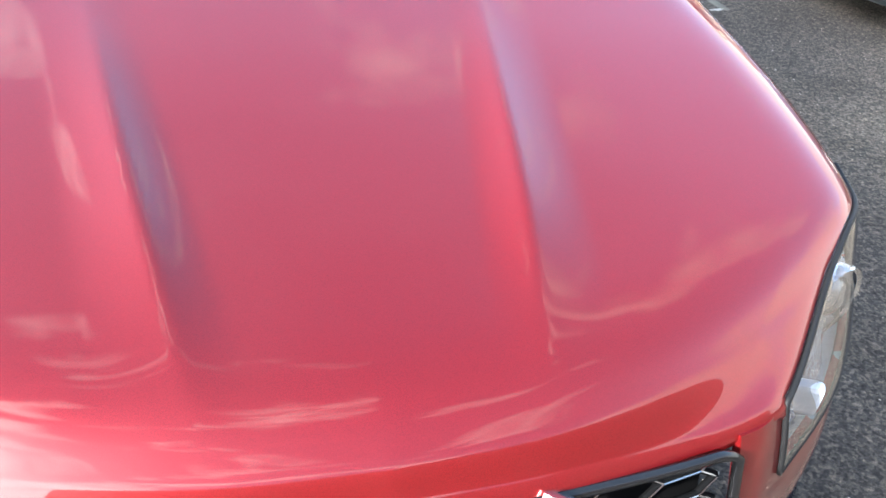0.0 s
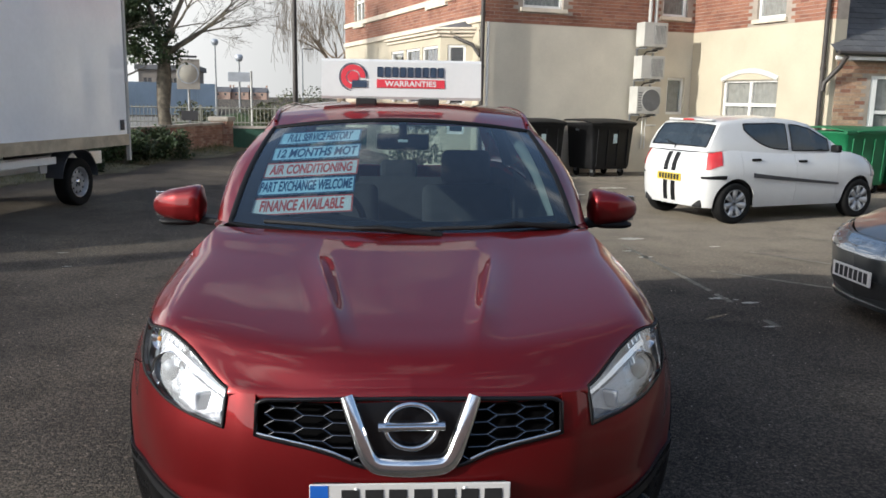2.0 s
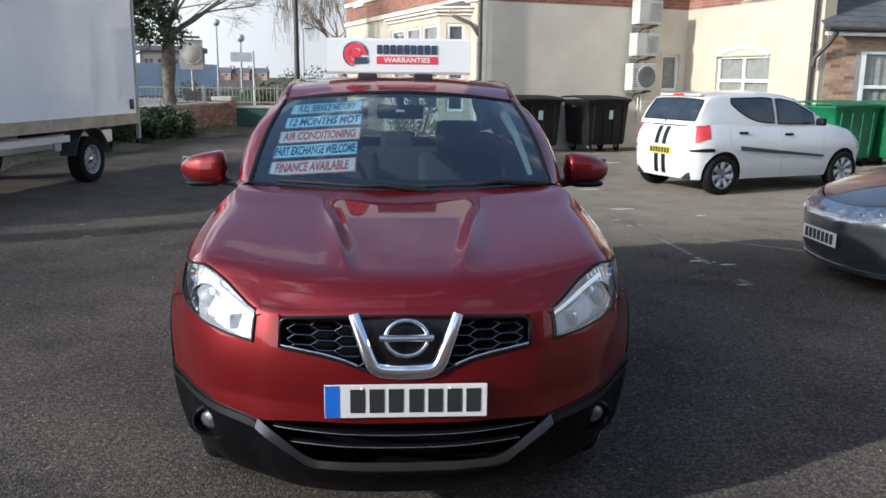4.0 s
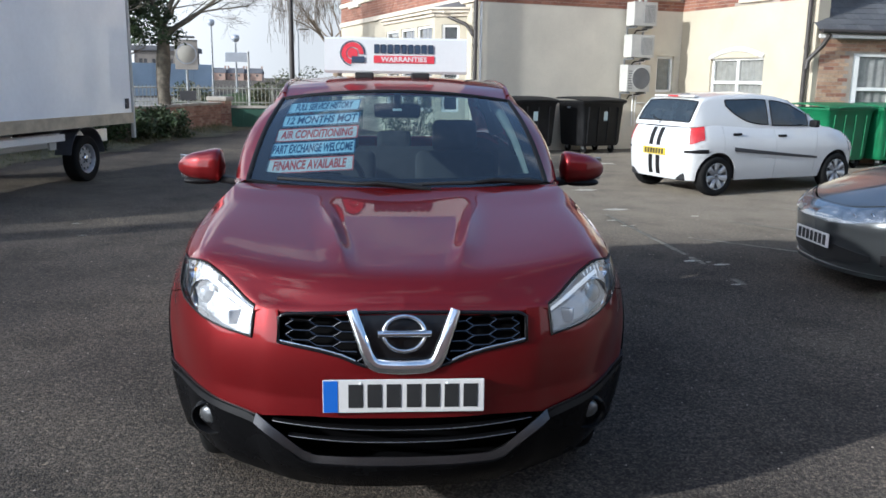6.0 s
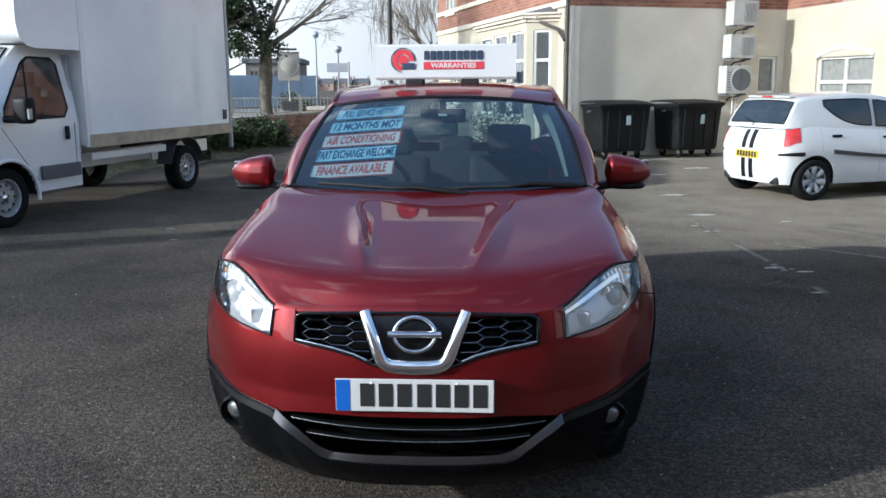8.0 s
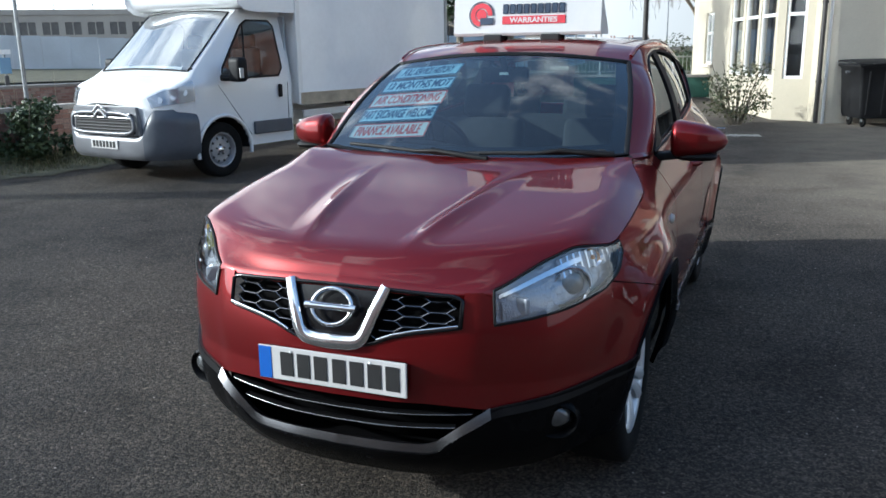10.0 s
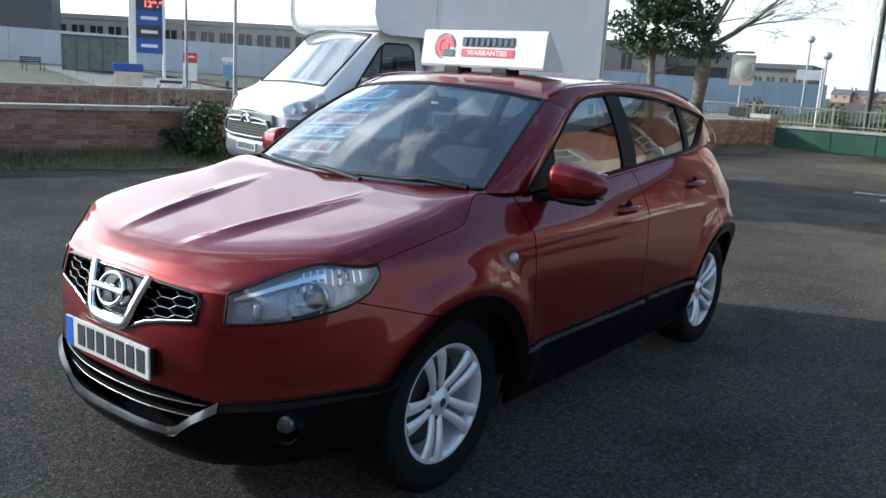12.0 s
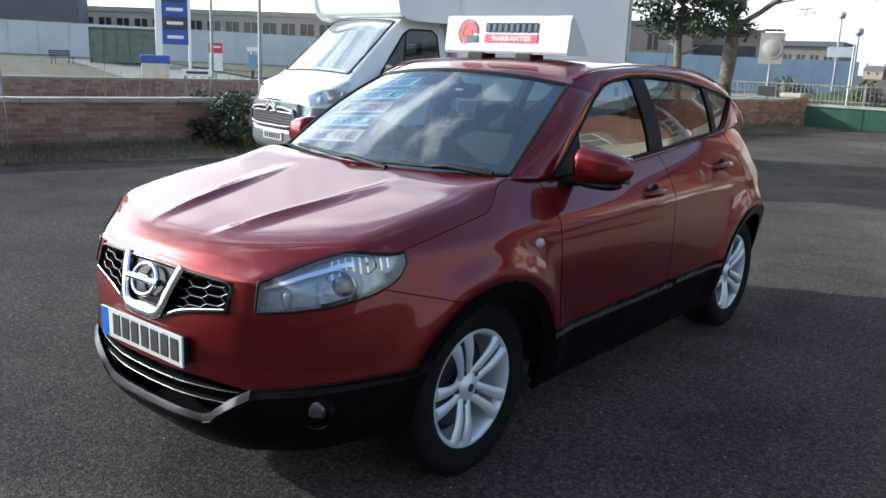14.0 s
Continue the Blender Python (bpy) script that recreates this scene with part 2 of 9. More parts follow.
M_COPING = worn("weathered_concrete", (0.36, 0.33, 0.29), 0.9, var=0.25, scale=2.5, fine=45, bump_s=0.4)
M_SLATE = pieces("roof_slate", (0.11, 0.115, 0.125), (0.15, 0.155, 0.165), (0.085, 0.09, 0.10), 0.6, island=True)
M_UPVC = worn("white_window_plastic", (0.78, 0.77, 0.74), 0.4, var=0.06, scale=3, fine=20, bump_s=0.0)
M_WINGLASS = worn("dark_window_glass", (0.06, 0.065, 0.07), 0.05, var=0.3, scale=1.5, fine=4, bump_s=0.0)
M_CURTAIN = worn("net_curtain", (0.33, 0.32, 0.30), 0.9, var=0.2, scale=9, fine=60)
M_PIPE = worn("black_pipe_paint", (0.045, 0.038, 0.034), 0.5, var=0.3, scale=5, fine=60)
M_WHITEMETAL = worn("white_enamel", (0.44, 0.435, 0.415), 0.45, var=0.08, scale=4, fine=50, bump_s=0.05)
M_GREYGRILL = worn("grey_grille", (0.16, 0.16, 0.16), 0.6, var=0.2)
M_BINBLACK = worn("black_bin_plastic", (0.009, 0.009, 0.010), 0.55, var=0.35, scale=4, fine=70, bump_s=0.1, spec=0.25)
M_BINGREEN = worn("green_bin_plastic", (0.012, 0.14, 0.055), 0.45, var=0.25, scale=3, fine=60, bump_s=0.1)
M_STICKER = worn("pale_sticker", (0.55, 0.66, 0.66), 0.6, var=0.15, scale=20)
M_RUBBER = worn("tyre_rubber", (0.009, 0.009, 0.009), 0.85, var=0.3, scale=8, fine=120, bump_s=0.3, spec=0.2)
M_STEEL = worn("galvanised_steel", (0.30, 0.31, 0.32), 0.45, 0.7, var=0.2, scale=6)
M_GREENBOARD = worn("green_painted_board", (0.020, 0.078, 0.052), 0.7, var=0.25, scale=2, fine=30)
M_RAIL = worn("grey_green_rail_paint", (0.22, 0.22, 0.19), 0.6, var=0.25, scale=4)
M_BARK = worn("bark", (0.15, 0.13, 0.10), 0.95, var=0.45, scale=9, fine=50, bump_s=0.8, bump_d=0.02)
M_TWIG = worn("pale_twigs", (0.26, 0.20, 0.14), 0.95, var=0.3, scale=6, fine=40, bump_s=0.0)
M_LEAF = pieces("dark_leaves", (0.022, 0.045, 0.014), (0.045, 0.075, 0.022), (0.06, 0.09, 0.03), 0.55, island=True)
M_SHRUB = pieces("shrub_leaves", (0.04, 0.06, 0.02), (0.085, 0.10, 0.04), (0.14, 0.12, 0.06), 0.6, island=True)
M_GRASS = pieces("grass_blades", (0.10, 0.12, 0.045), (0.18, 0.18, 0.085), (0.27, 0.24, 0.15), 0.7, island=True)
M_VERGE = worn("grass_verge", (0.13, 0.12, 0.072), 0.95, var=0.4, scale=2.5, fine=60, bump_s=0.8, bump_d=0.02)
M_PAVING = worn("pale_paving", (0.21, 0.20, 0.18), 0.9, var=0.15, scale=1.5, fine=40)
M_HOARD = worn("blue_grey_hoarding", (0.33, 0.41, 0.50), 0.6, var=0.12, scale=0.6, fine=12, bump_s=0.0)
M_HOARD_PALE = worn("pale_grey_hoarding", (0.55, 0.58, 0.61), 0.6, var=0.10, scale=0.5, fine=12, bump_s=0.0)
M_FARWALL = worn("grey_cladding", (0.36, 0.335, 0.30), 0.8, var=0.12, scale=0.4, fine=6, bump_s=0.0)
M_FARBROWN = worn("grey_brown_brick_wall", (0.21, 0.185, 0.165), 0.85, var=0.15, scale=0.5, fine=8, bump_s=0.0)
M_FARROOF = worn("grey_flat_roof", (0.12, 0.12, 0.13), 0.8, var=0.12, scale=0.4, fine=6, bump_s=0.0)
M_BLUE = worn("blue_enamel", (0.03, 0.09, 0.36), 0.4, var=0.1, bump_s=0.0)
M_REDSIGN = worn("red_enamel", (0.55, 0.05, 0.06), 0.5, var=0.1, bump_s=0.0)
M_WHITE = worn("white_panel", (0.78, 0.78, 0.77), 0.45, var=0.05, scale=2, fine=20, bump_s=0.0)
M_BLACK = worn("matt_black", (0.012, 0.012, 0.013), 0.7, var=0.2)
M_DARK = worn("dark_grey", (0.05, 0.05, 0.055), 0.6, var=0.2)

# ---- builders ----
def mesh_of(name, verts, faces, smooth=False):
    me = bpy.data.meshes.new(name)
    me.from_pydata([tuple(v) for v in verts], [], [tuple(f) for f in faces])
    if smooth:
        me.shade_smooth()
        me.set_sharp_from_angle(angle=radians(65))
    me.update()
    return me


def part(name, bm, material, parent=None, label="", smooth=None):
    """Links a bmesh or mesh as one object under a thing or a part."""
    if isinstance(bm, bmesh.types.BMesh):
        me = bpy.data.meshes.new(name)
        bmesh.ops.recalc_face_normals(bm, faces=bm.faces)
        bm.to_mesh(me)
        bm.free()
    else:
        me = bm
    if smooth:
        me.shade_smooth()
    me.materials.clear()
    me.materials.append(material)
    ob = new(name, me)
    ob.parent = parent
    if label:
        tagged(ob, label)
    return ob


def thing(name, label, category, m=None, group=""):
    ob = new(name)
    ob.empty_display_size = 0.2
    if m is not None:
        ob.matrix_world = m
    return tagged(ob, label, category, group)


def cuboid(bm, c, size, bevel=0.0, m=None, seg=2):
    """Adds a box with centre c, rounded edges, turned by m, to a bmesh."""
    t = Matrix.Translation(c) if m is None else m @ Matrix.Translation(c)
    r = bmesh.ops.create_cube(bm, size=1.0, matrix=t @ Matrix.Diagonal((*size, 1)))
    if bevel:
        edges = list({e for v in r["verts"] for e in v.link_edges})
        bmesh.ops.bevel(bm, geom=edges, offset=bevel, segments=seg, affect="EDGES", profile=0.6)
    return bm


def box(c, size, bevel=0.0, m=None, seg=2):
    return cuboid(bmesh.new(), c, size, bevel, m, seg)


def span(a, b, bevel=0.0, m=None):
    """A box from one corner to the opposite one."""
    c = [(p + q) / 2 for p, q in zip(a, b)]
    return box(c, [abs(q - p) for p, q in zip(a, b)], bevel, m)


def spline(ctrl, t):
    """Catmull-Rom through the rows of ctrl; t counts rows."""
    p = np.asarray(ctrl, float)
    p = np.vstack([2 * p[0] - p[1], p, 2 * p[-1] - p[-2]])
    t = np.clip(np.asarray(t, float), 0, len(p) - 3 - 1e-9)
    i = t.astype(int)
    f = (t - i)[..., None]
    a, b, c, d = p[i], p[i + 1], p[i + 2], p[i + 3]
    return 0.5 * (2 * b + (c - a) * f + (2 * a - 5 * b + 4 * c - d) * f ** 2 + (3 * b - a - 3 * c + d) * f ** 3)


def grid_data(p, flip=False):
    p = np.asarray(p, float)
    n, k = p.shape[:2]
    q = [(i * k + j, i * k + j + 1, (i + 1) * k + j + 1, (i + 1) * k + j) for i in range(n - 1) for j in range(k - 1)]
    if flip:
        q = [f[::-1] for f in q]
    return p.reshape(-1, 3).tolist(), q


def join(*lumps):
    verts, faces = [], []
    for v, f in lumps:
        o = len(verts)
        verts += list(v)
        faces += [tuple(i + o for i in g) for g in f]
    return verts, faces


def sheet(p, name="sheet", flip=False):
    return mesh_of(name, *grid_data(p, flip), smooth=True)


def thick(p, n, d):
    """A grid with thickness: the grid, its copy moved by d along n, and the rim."""
    p, n = np.asarray(p, float), np.asarray(n, float)
    a, b = grid_data(p), grid_data(p + n * d, True)
    v, f = join(a, b)
    r, c = p.shape[:2]
    o = r * c
    ring = [j for j in range(c)] + [i * c + c - 1 for i in range(1, r)] + [(r - 1) * c + j for j in range(c - 2, -1, -1)] + [i * c for i in range(r - 2, 0, -1)]
    f += [(ring[i], ring[(i + 1) % len(ring)], ring[(i + 1) % len(ring)] + o, ring[i] + o) for i in range(len(ring))]
    return v, f


def tube_data(path, radius, segs=8, closed=False, flat=1.0, up=None):
    """Sweeps a round or flattened profile along a path; radius may vary."""
    path = [Vector(p) for p in path]
    n = len(path)
    rad = radius if hasattr(radius, "__len__") else [radius] * n
    verts, faces = [], []
    ref = Vector(up) if up is not None else None
    for i, p in enumerate(path):
        a = path[(i - 1) % n] if closed or i else path[0]
        b = path[(i + 1) % n] if closed or i < n - 1 else path[-1]
        d = (b - a).normalized()
        if ref is None:
            ref = Vector((0, 0, 1)) if abs(d.z) < 0.9 else Vector((1, 0, 0))
        u = (ref - d * ref.dot(d)).normalized()
        w = d.cross(u)
        if up is None:
            ref = u
        for k in range(segs):
            an = 2 * math.pi * k / segs
            verts.append(p + (u * math.cos(an) * flat + w * math.sin(an)) * rad[i])
    for i in range(n if closed else n - 1):
        for k in range(segs):
            j = (i + 1) % n
            faces.append((i * segs + k, i * segs + (k + 1) % segs, j * segs + (k + 1) % segs, j * segs + k))
    if not closed:
        faces.append(tuple(range(segs))[::-1])
        faces.append(tuple((n - 1) * segs + k for k in range(segs)))
    return verts, faces


def tube(path, radius, segs=8, closed=False, flat=1.0, up=None, name="tube"):
    return mesh_of(name, *tube_data(path, radius, segs, closed, flat, up), smooth=True)


def lathe(profile, segs=32, axis="x", name="lathe"):
    """Turns (radius, along) rows round an axis."""
    verts, faces = [], []
    for r, a in profile:
        for k in range(segs):
            an = 2 * math.pi * k / segs
            p = (a, r * math.cos(an), r * math.sin(an))
            verts.append(p if axis == "x" else (p[1], p[2], p[0]) if axis == "z" else (p[1], p[0], p[2]))
    n = len(profile)
    for i in range(n - 1):
        for k in range(segs):
            faces.append((i * segs + k, i * segs + (k + 1) % segs, (i + 1) * segs + (k + 1) % segs, (i + 1) * segs + k))
    return mesh_of(name, verts, faces, smooth=True)


def prism(poly, depth, m=None, bevel=0.0):
    """A flat outline in x, z with a depth along y."""
    bm = bmesh.new()
    vs = [bm.verts.new((x, 0, z)) for x, z in poly]
    f = bm.faces.new(vs)
    r = bmesh.ops.extrude_face_region(bm, geom=[f])
    bmesh.ops.translate(bm, verts=[v for v in r["geom"] if isinstance(v, bmesh.types.BMVert)], vec=(0, depth, 0))
    if bevel:
        bmesh.ops.bevel(bm, geom=list(bm.edges), offset=bevel, segments=2, affect="EDGES")
    if m is not None:
        bmesh.ops.transform(bm, matrix=m, verts=bm.verts)
    return bm


def lettering(name, text, size, m, material, parent, squeeze=1.0, depth=0.0006, slant=0.0):
    cu = bpy.data.curves.new(name, "FONT")
    cu.body, cu.size, cu.extrude = text, size, depth
    cu.align_x, cu.align_y, cu.shear = "CENTER", "CENTER", slant
    cu.offset = size * 0.026
    tmp = bpy.data.objects.new(name, cu)
    scene.collection.objects.link(tmp)
    me = bpy.data.meshes.new_from_object(tmp.evaluated_get(bpy.context.evaluated_depsgraph_get()))
    bpy.data.objects.remove(tmp)
    bpy.data.curves.remove(cu)
    me.transform(m @ Matrix.Diagonal((squeeze, 1, 1, 1)))
    return part(name, me, material, parent)

# ---- ground: one sheet, level in the yard, rising gently beyond the road ----
WALL_A, WALL_B = Vector((-11.13, -3.0)), Vector((-5.15, 24.7))
WALL_DIR = (WALL_B - WALL_A).normalized()
WALL_OUT = Vector((-WALL_DIR.y, WALL_DIR.x))


def beyond(x, y):
    """Distance outside the yard's boundary wall."""
    return (Vector((x, y)) - WALL_A).dot(WALL_OUT)


def ground_z(x, y):
    q = beyond(x, y)
    rise = float(smooth01((q - 9.0) / 42.0)) * 1.05
    return rise * (1 - float(smooth01((y - 30.0) / 35.0)))


def smooth01(t):
    t = np.clip(t, 0, 1)
    return t * t * (3 - 2 * t)


def build_ground():
    def axis(lo, hi):
        near = np.arange(lo, hi + 0.1, 4.0)
        far = np.array([8, 20, 45, 90, 180, 400, 900, 2000])
        return np.concatenate([lo - far[::-1], near, hi + far])
    xs, ys = axis(-80, 40), axis(-30, 110)
    p = np.array([[(x, y, ground_z(x, y)) for y in ys] for x in xs])
    ob = part("ground", sheet(p, "ground", flip=True), M_ASPHALT)
    tagged(ob, "worn dark grey asphalt of the car yard", "ground", kind="structure")


build_ground()


def frame_m(a, b):
    """A frame with x along a to b, z up."""
    a, b = Vector((*a, 0)) if len(a) == 2 else Vector(a), Vector((*b, 0)) if len(b) == 2 else Vector(b)
    d = (b - a).normalized()
    return Matrix.Translation(a) @ Matrix(((d.x, -d.y, 0, 0), (d.y, d.x, 0, 0), (0, 0, 1, 0), (0, 0, 0, 1)))


def wall_mesh(length, z0, z1, thick_, holes, m):
    """A wall along x with its face at y = 0 and openings (x0, x1, z0, z1) through it."""
    bm = bmesh.new()
    xs = sorted({0.0, length, *[h[0] for h in holes], *[h[1] for h in holes]})
    for a, b in zip(xs, xs[1:]):
        cuts = sorted([(h[2], h[3]) for h in holes if h[0] <= a + 1e-6 and h[1] >= b - 1e-6])
        z = z0
        for c0, c1 in cuts + [(z1, z1)]:
            if c0 > z + 1e-6:
                cuboid(bm, ((a + b) / 2, thick_ / 2, (z + c0) / 2), (b - a, thick_, c0 - z), 0, m)
            z = c1
    bmesh.ops.remove_doubles(bm, verts=bm.verts, dist=1e-5)
    return bm


def brick_run(length, z0, z1, m, holes=(), proud=0.006, bl=0.215, bh=0.065, j=0.010, depth=0.03):
    """Courses of bricks in stretcher bond, proud of the face at y = 0."""
    verts, faces = [], []
    rng = random.Random(int(length * 1000))
    course = 0
    z = z0
    while z + bh <= z1 + 0.02:
        x = -(bl / 2 if course % 2 else 0)
        while x < length:
            a, b = max(x, 0), min(x + bl, length)
            hit = any(h[0] < b and h[1] > a and h[2] < z + bh and h[3] > z for h in holes)
            if b - a > 0.03 and not hit:
                p = proud + rng.uniform(-0.003, 0.003)
                o = len(verts)
                top = min(z + bh, z1)
                for yy in (-p, depth):
                    verts += [m @ Vector(c) for c in ((a, yy, z), (b, yy, z), (b, yy, top), (a, yy, top))]
                faces += [(o, o + 1, o + 2, o + 3), (o + 1, o + 5, o + 6, o + 2), (o + 4, o, o + 3, o + 7), (o + 3, o + 2, o + 6, o + 7), (o + 4, o + 5, o + 1, o)]
            x += bl + j
        z += bh + j
        course += 1
    return mesh_of("bricks", verts, faces)


def window(parent, m, x, z, w, h, bars=(0.5,), rails=(0.5,), curtain=True, name="window", sill=True, face=0.06):
    """A white framed window set back in its opening: frame, glazing bars, panes, sill."""
    win = part(name, box((x + w / 2, face + 0.03, z + 0.03), (w, 0.06, 0.06), 0.006, m), M_UPVC, parent, "white framed window")
    for c, s in (((x + w / 2, face + 0.03, z + h - 0.03), (w, 0.06, 0.06)), ((x + 0.03, face + 0.03, z + h / 2), (0.06, 0.06, h)), ((x + w - 0.03, face + 0.03, z + h / 2), (0.06, 0.06, h))):
        part("window_frame", box(c, s, 0.006, m), M_UPVC, win)
    cx = [0.0, *bars, 1.0]
    cz = [0.0, *rails, 1.0]
    for f in bars:
        part("glazing_bar", box((x + w * f, face + 0.025, z + h / 2), (0.07, 0.05, h - 0.1), 0.006, m), M_UPVC, win)
    for f in rails:
        part("glazing_bar", box((x + w / 2, face + 0.025, z + h * f), (w - 0.1, 0.05, 0.07), 0.006, m), M_UPVC, win)
    for a, b in zip(cx, cx[1:]):
        for c, d in zip(cz, cz[1:]):
            q = [[m @ Vector((x + w * e, face + 0.045, z + h * g)) for g in (c, d)] for e in (a, b)]
            p = part("pane", sheet(np.array(q), flip=True), M_PANE, win)
            p.visible_shadow = False
    if curtain:
        pts = [[m @ Vector((x + w * t, face + 0.07 + 0.012 * math.sin(t * 60), z + h * k)) for t in np.linspace(0, 1, 61)] for k in (0, 1)]
        part("net_curtain", sheet(np.array(pts)), M_CURTAIN, win, "pale net curtain")
    # a dark board stands in for the shade of the room behind
    part("room_shade_board", box((x + w / 2, face + 0.28, z + h / 2), (w, 0.01, h), 0, m), M_DARK, win)
    if sill:
        part("window_sill", box((x + w / 2, face - 0.05, z - 0.05), (w + 0.16, 0.16, 0.09), 0.012, m), M_STONE, win)
    return win


M_PANE = glassy("house_window_glass", (0.85, 0.88, 0.88))

# ---- the cream and brick house ----
CORNER_A, CORNER_B = Vector((1.95, 16.16)), Vector((7.15, 17.88))
AX = (CORNER_B - CORNER_A).normalized()
AN = Vector((AX.y, -AX.x))          # towards the camera
CORNER_C = CORNER_B + AN * 4.2
FAR_END = CORNER_A - AN * 11.2
Z_BAND, Z_EAVES = 3.27, 6.4


def house():
    h = thing("house", "two-storey house, cream render below red brick", "house")
    # wall with the air conditioners
    ma = frame_m(CORNER_A, CORNER_B)
    la = (CORNER_B - CORNER_A).length
    holes = [(4.80, 5.30, 1.36, 2.22)]
    holes_up = [(0.9, 1.9, 3.62, 5.1), (4.55, 5.25, 3.62, 4.9)]
    w = part("wall", wall_mesh(la, 0, Z_BAND, 0.3, holes, ma), M_RENDER_GREY, h, "weathered cream rendered wall")
    up = part("upper_wall", wall_mesh(la, Z_BAND, Z_EAVES, 0.3, holes_up, ma), M_MORTAR, h)
    tagged(part("brickwork", brick_run(la, Z_BAND + 0.01, Z_EAVES, ma, [(a - .05, b + .05, c - .1, d + .1) for a, b, c, d in holes_up]), M_BRICK_J, up), kind="stuff")
    window(h, ma, 4.80, 1.36, 0.50, 0.86, (), (), curtain=True, sill=False)
    window(h, ma, 0.9, 3.62, 1.0, 1.48, (), (0.5,))
    window(h, ma, 4.55, 3.62, 0.70, 1.28, (), (0.5,))
    # sunlit wall with the arched window
    mc = frame_m(CORNER_B, CORNER_C)
    lc = (CORNER_C - CORNER_B).length
    holes = [(1.13, 2.83, 1.02, 2.16)]
    holes_up = [(2.05, 2.88, 3.42, 4.8)]
    part("wall", wall_mesh(lc, 0, Z_BAND, 0.3, holes, mc), M_RENDER, h, "sunlit cream rendered wall")
    up = part("upper_wall", wall_mesh(lc, Z_BAND, Z_EAVES, 0.3, holes_up, mc), M_MORTAR, h)
    tagged(part("brickwork", brick_run(lc, Z_BAND + 0.01, Z_EAVES, mc, [(a - .05, b + .05, c - .1, d + .1) for a, b, c, d in holes_up]), M_BRICK_J, up), kind="stuff")
    window(h, mc, 1.13, 1.02, 1.70, 1.14, (0.5,), (0.52,))
    arch = [(1.10 + 1.76 * t, 2.15 + 0.20 * math.sin(math.pi * t)) for t in np.linspace(0, 1, 17)]
    part("window_arch", prism(arch, 0.05, mc @ Matrix.Translation((0, -0.012, 0))), M_RENDER, h)
    crown = [mc @ Vector((1.13 + 1.70 * t, 0.0, 2.17 + 0.17 * math.sin(math.pi * t))) for t in np.linspace(0, 1, 21)]
    part("arch_trim", tube(crown, 0.055, 8), M_UPVC, h, "white arched window head")
    window(h, mc, 2.05, 3.42, 0.83, 1.38, (), (0.5,))
    # side wall with the bay, running back from the corner
    ms = frame_m(FAR_END, CORNER_A)
    ls = (CORNER_A - FAR_END).length
    bay0, bay1 = ls - 5.1, ls - 0.6
    holes_up = [(ls - 3.4, ls - 2.2, 3.9, 5.3), (1.2, 2.2, 3.9, 5.3)]
    part("wall", wall_mesh(ls - 0.012, 0, Z_BAND, 0.3, [(1.6, 2.6, 1.0, 2.5)], ms), M_RENDER, h, "cream rendered side wall")
    window(h, ms, 1.6, 1.0, 1.0, 1.5, (0.5,), (0.6,))
    up = part("upper_wall", wall_mesh(ls - 0.012, Z_BAND, Z_EAVES, 0.3, holes_up, ms), M_MORTAR, h)
    tagged(part("brickwork", brick_run(ls, Z_BAND + 0.16, Z_EAVES, ms, [(a - .05, b + .05, c - .1, d + .1) for a, b, c, d in holes_up]), M_BRICK_J, up), kind="stuff")
    for x0, x1, z0 in ((0, ls, Z_BAND), (0, ls, 3.88)):
        part("string_course", box(((x0 + x1) / 2, 0.02, z0 + 0.07), (x1 - x0, 0.16, 0.14), 0.02, ms), M_STONE, up, "painted stone band")
    window(h, ms, ls - 3.4, 3.9, 1.2, 1.4, (0.5,), (0.5,))
    window(h, ms, 1.2, 3.9, 1.0, 1.4, (0.5,), (0.5,))
    # bay: three rendered faces, each with its windows, under a moulded cornice
    out = 0.60
    pts = [(bay0, 0), (bay0 + 0.42, -out), (bay1 - 0.42, -out), (bay1, 0)]
    bay = part("bay_window", box(((bay0 + bay1) / 2, -out / 2 + 0.1, 3.08), (bay1 - bay0 - 0.3, out, 0.06), 0.01, ms), M_STONE, h, "cream rendered bay window")
    for (xa, ya), (xb, yb_) in zip(pts, pts[1:]):
        a, b = ms @ Vector((xa, ya, 0)), ms @ Vector((xb, yb_, 0))
        mm = frame_m((a.x, a.y), (b.x, b.y))
        ll = (b - a).length
        if ll > 1.5:
            n = 3
            ws_ = [(0.14 + i * (ll - 0.14) / n, (ll - 0.14) / n - 0.16) for i in range(n)]
        else:
            ws_ = [(0.16, ll - 0.32)]
        hs = [(x, x + w_, 0.85, 2.82) for x, w_ in ws_]
        part("bay_wall", wall_mesh(ll, 0, 3.02, 0.16, hs, mm), M_RENDER, bay)
        for x, w_ in ws_:
            window(bay, mm, x, 0.85, w_, 1.97, (), (0.66,), curtain=False, name="bay_light", sill=False, face=0.03)
        for zc, hh, pr in ((3.03, 0.08, 0.05), (3.10, 0.07, 0.12), (3.16, 0.05, 0.17)):
            part("cornice", box((ll / 2, 0.08 - pr / 2, zc), (ll + 0.08 + pr * 0.7, 0.16 + pr, hh), 0.015, mm), M_STONE, bay)
    rp = [ms @ Vector((x, y, 3.19)) for x, y in pts] + [ms @ Vector((bay0 + 0.3, 0, 3.36)), ms @ Vector((bay1 - 0.3, 0, 3.36))]
    part("bay_roof", mesh_of("bay_roof", rp, [(0, 1, 4), (1, 2, 5, 4), (2, 3, 5)]), M_SLATE, bay)
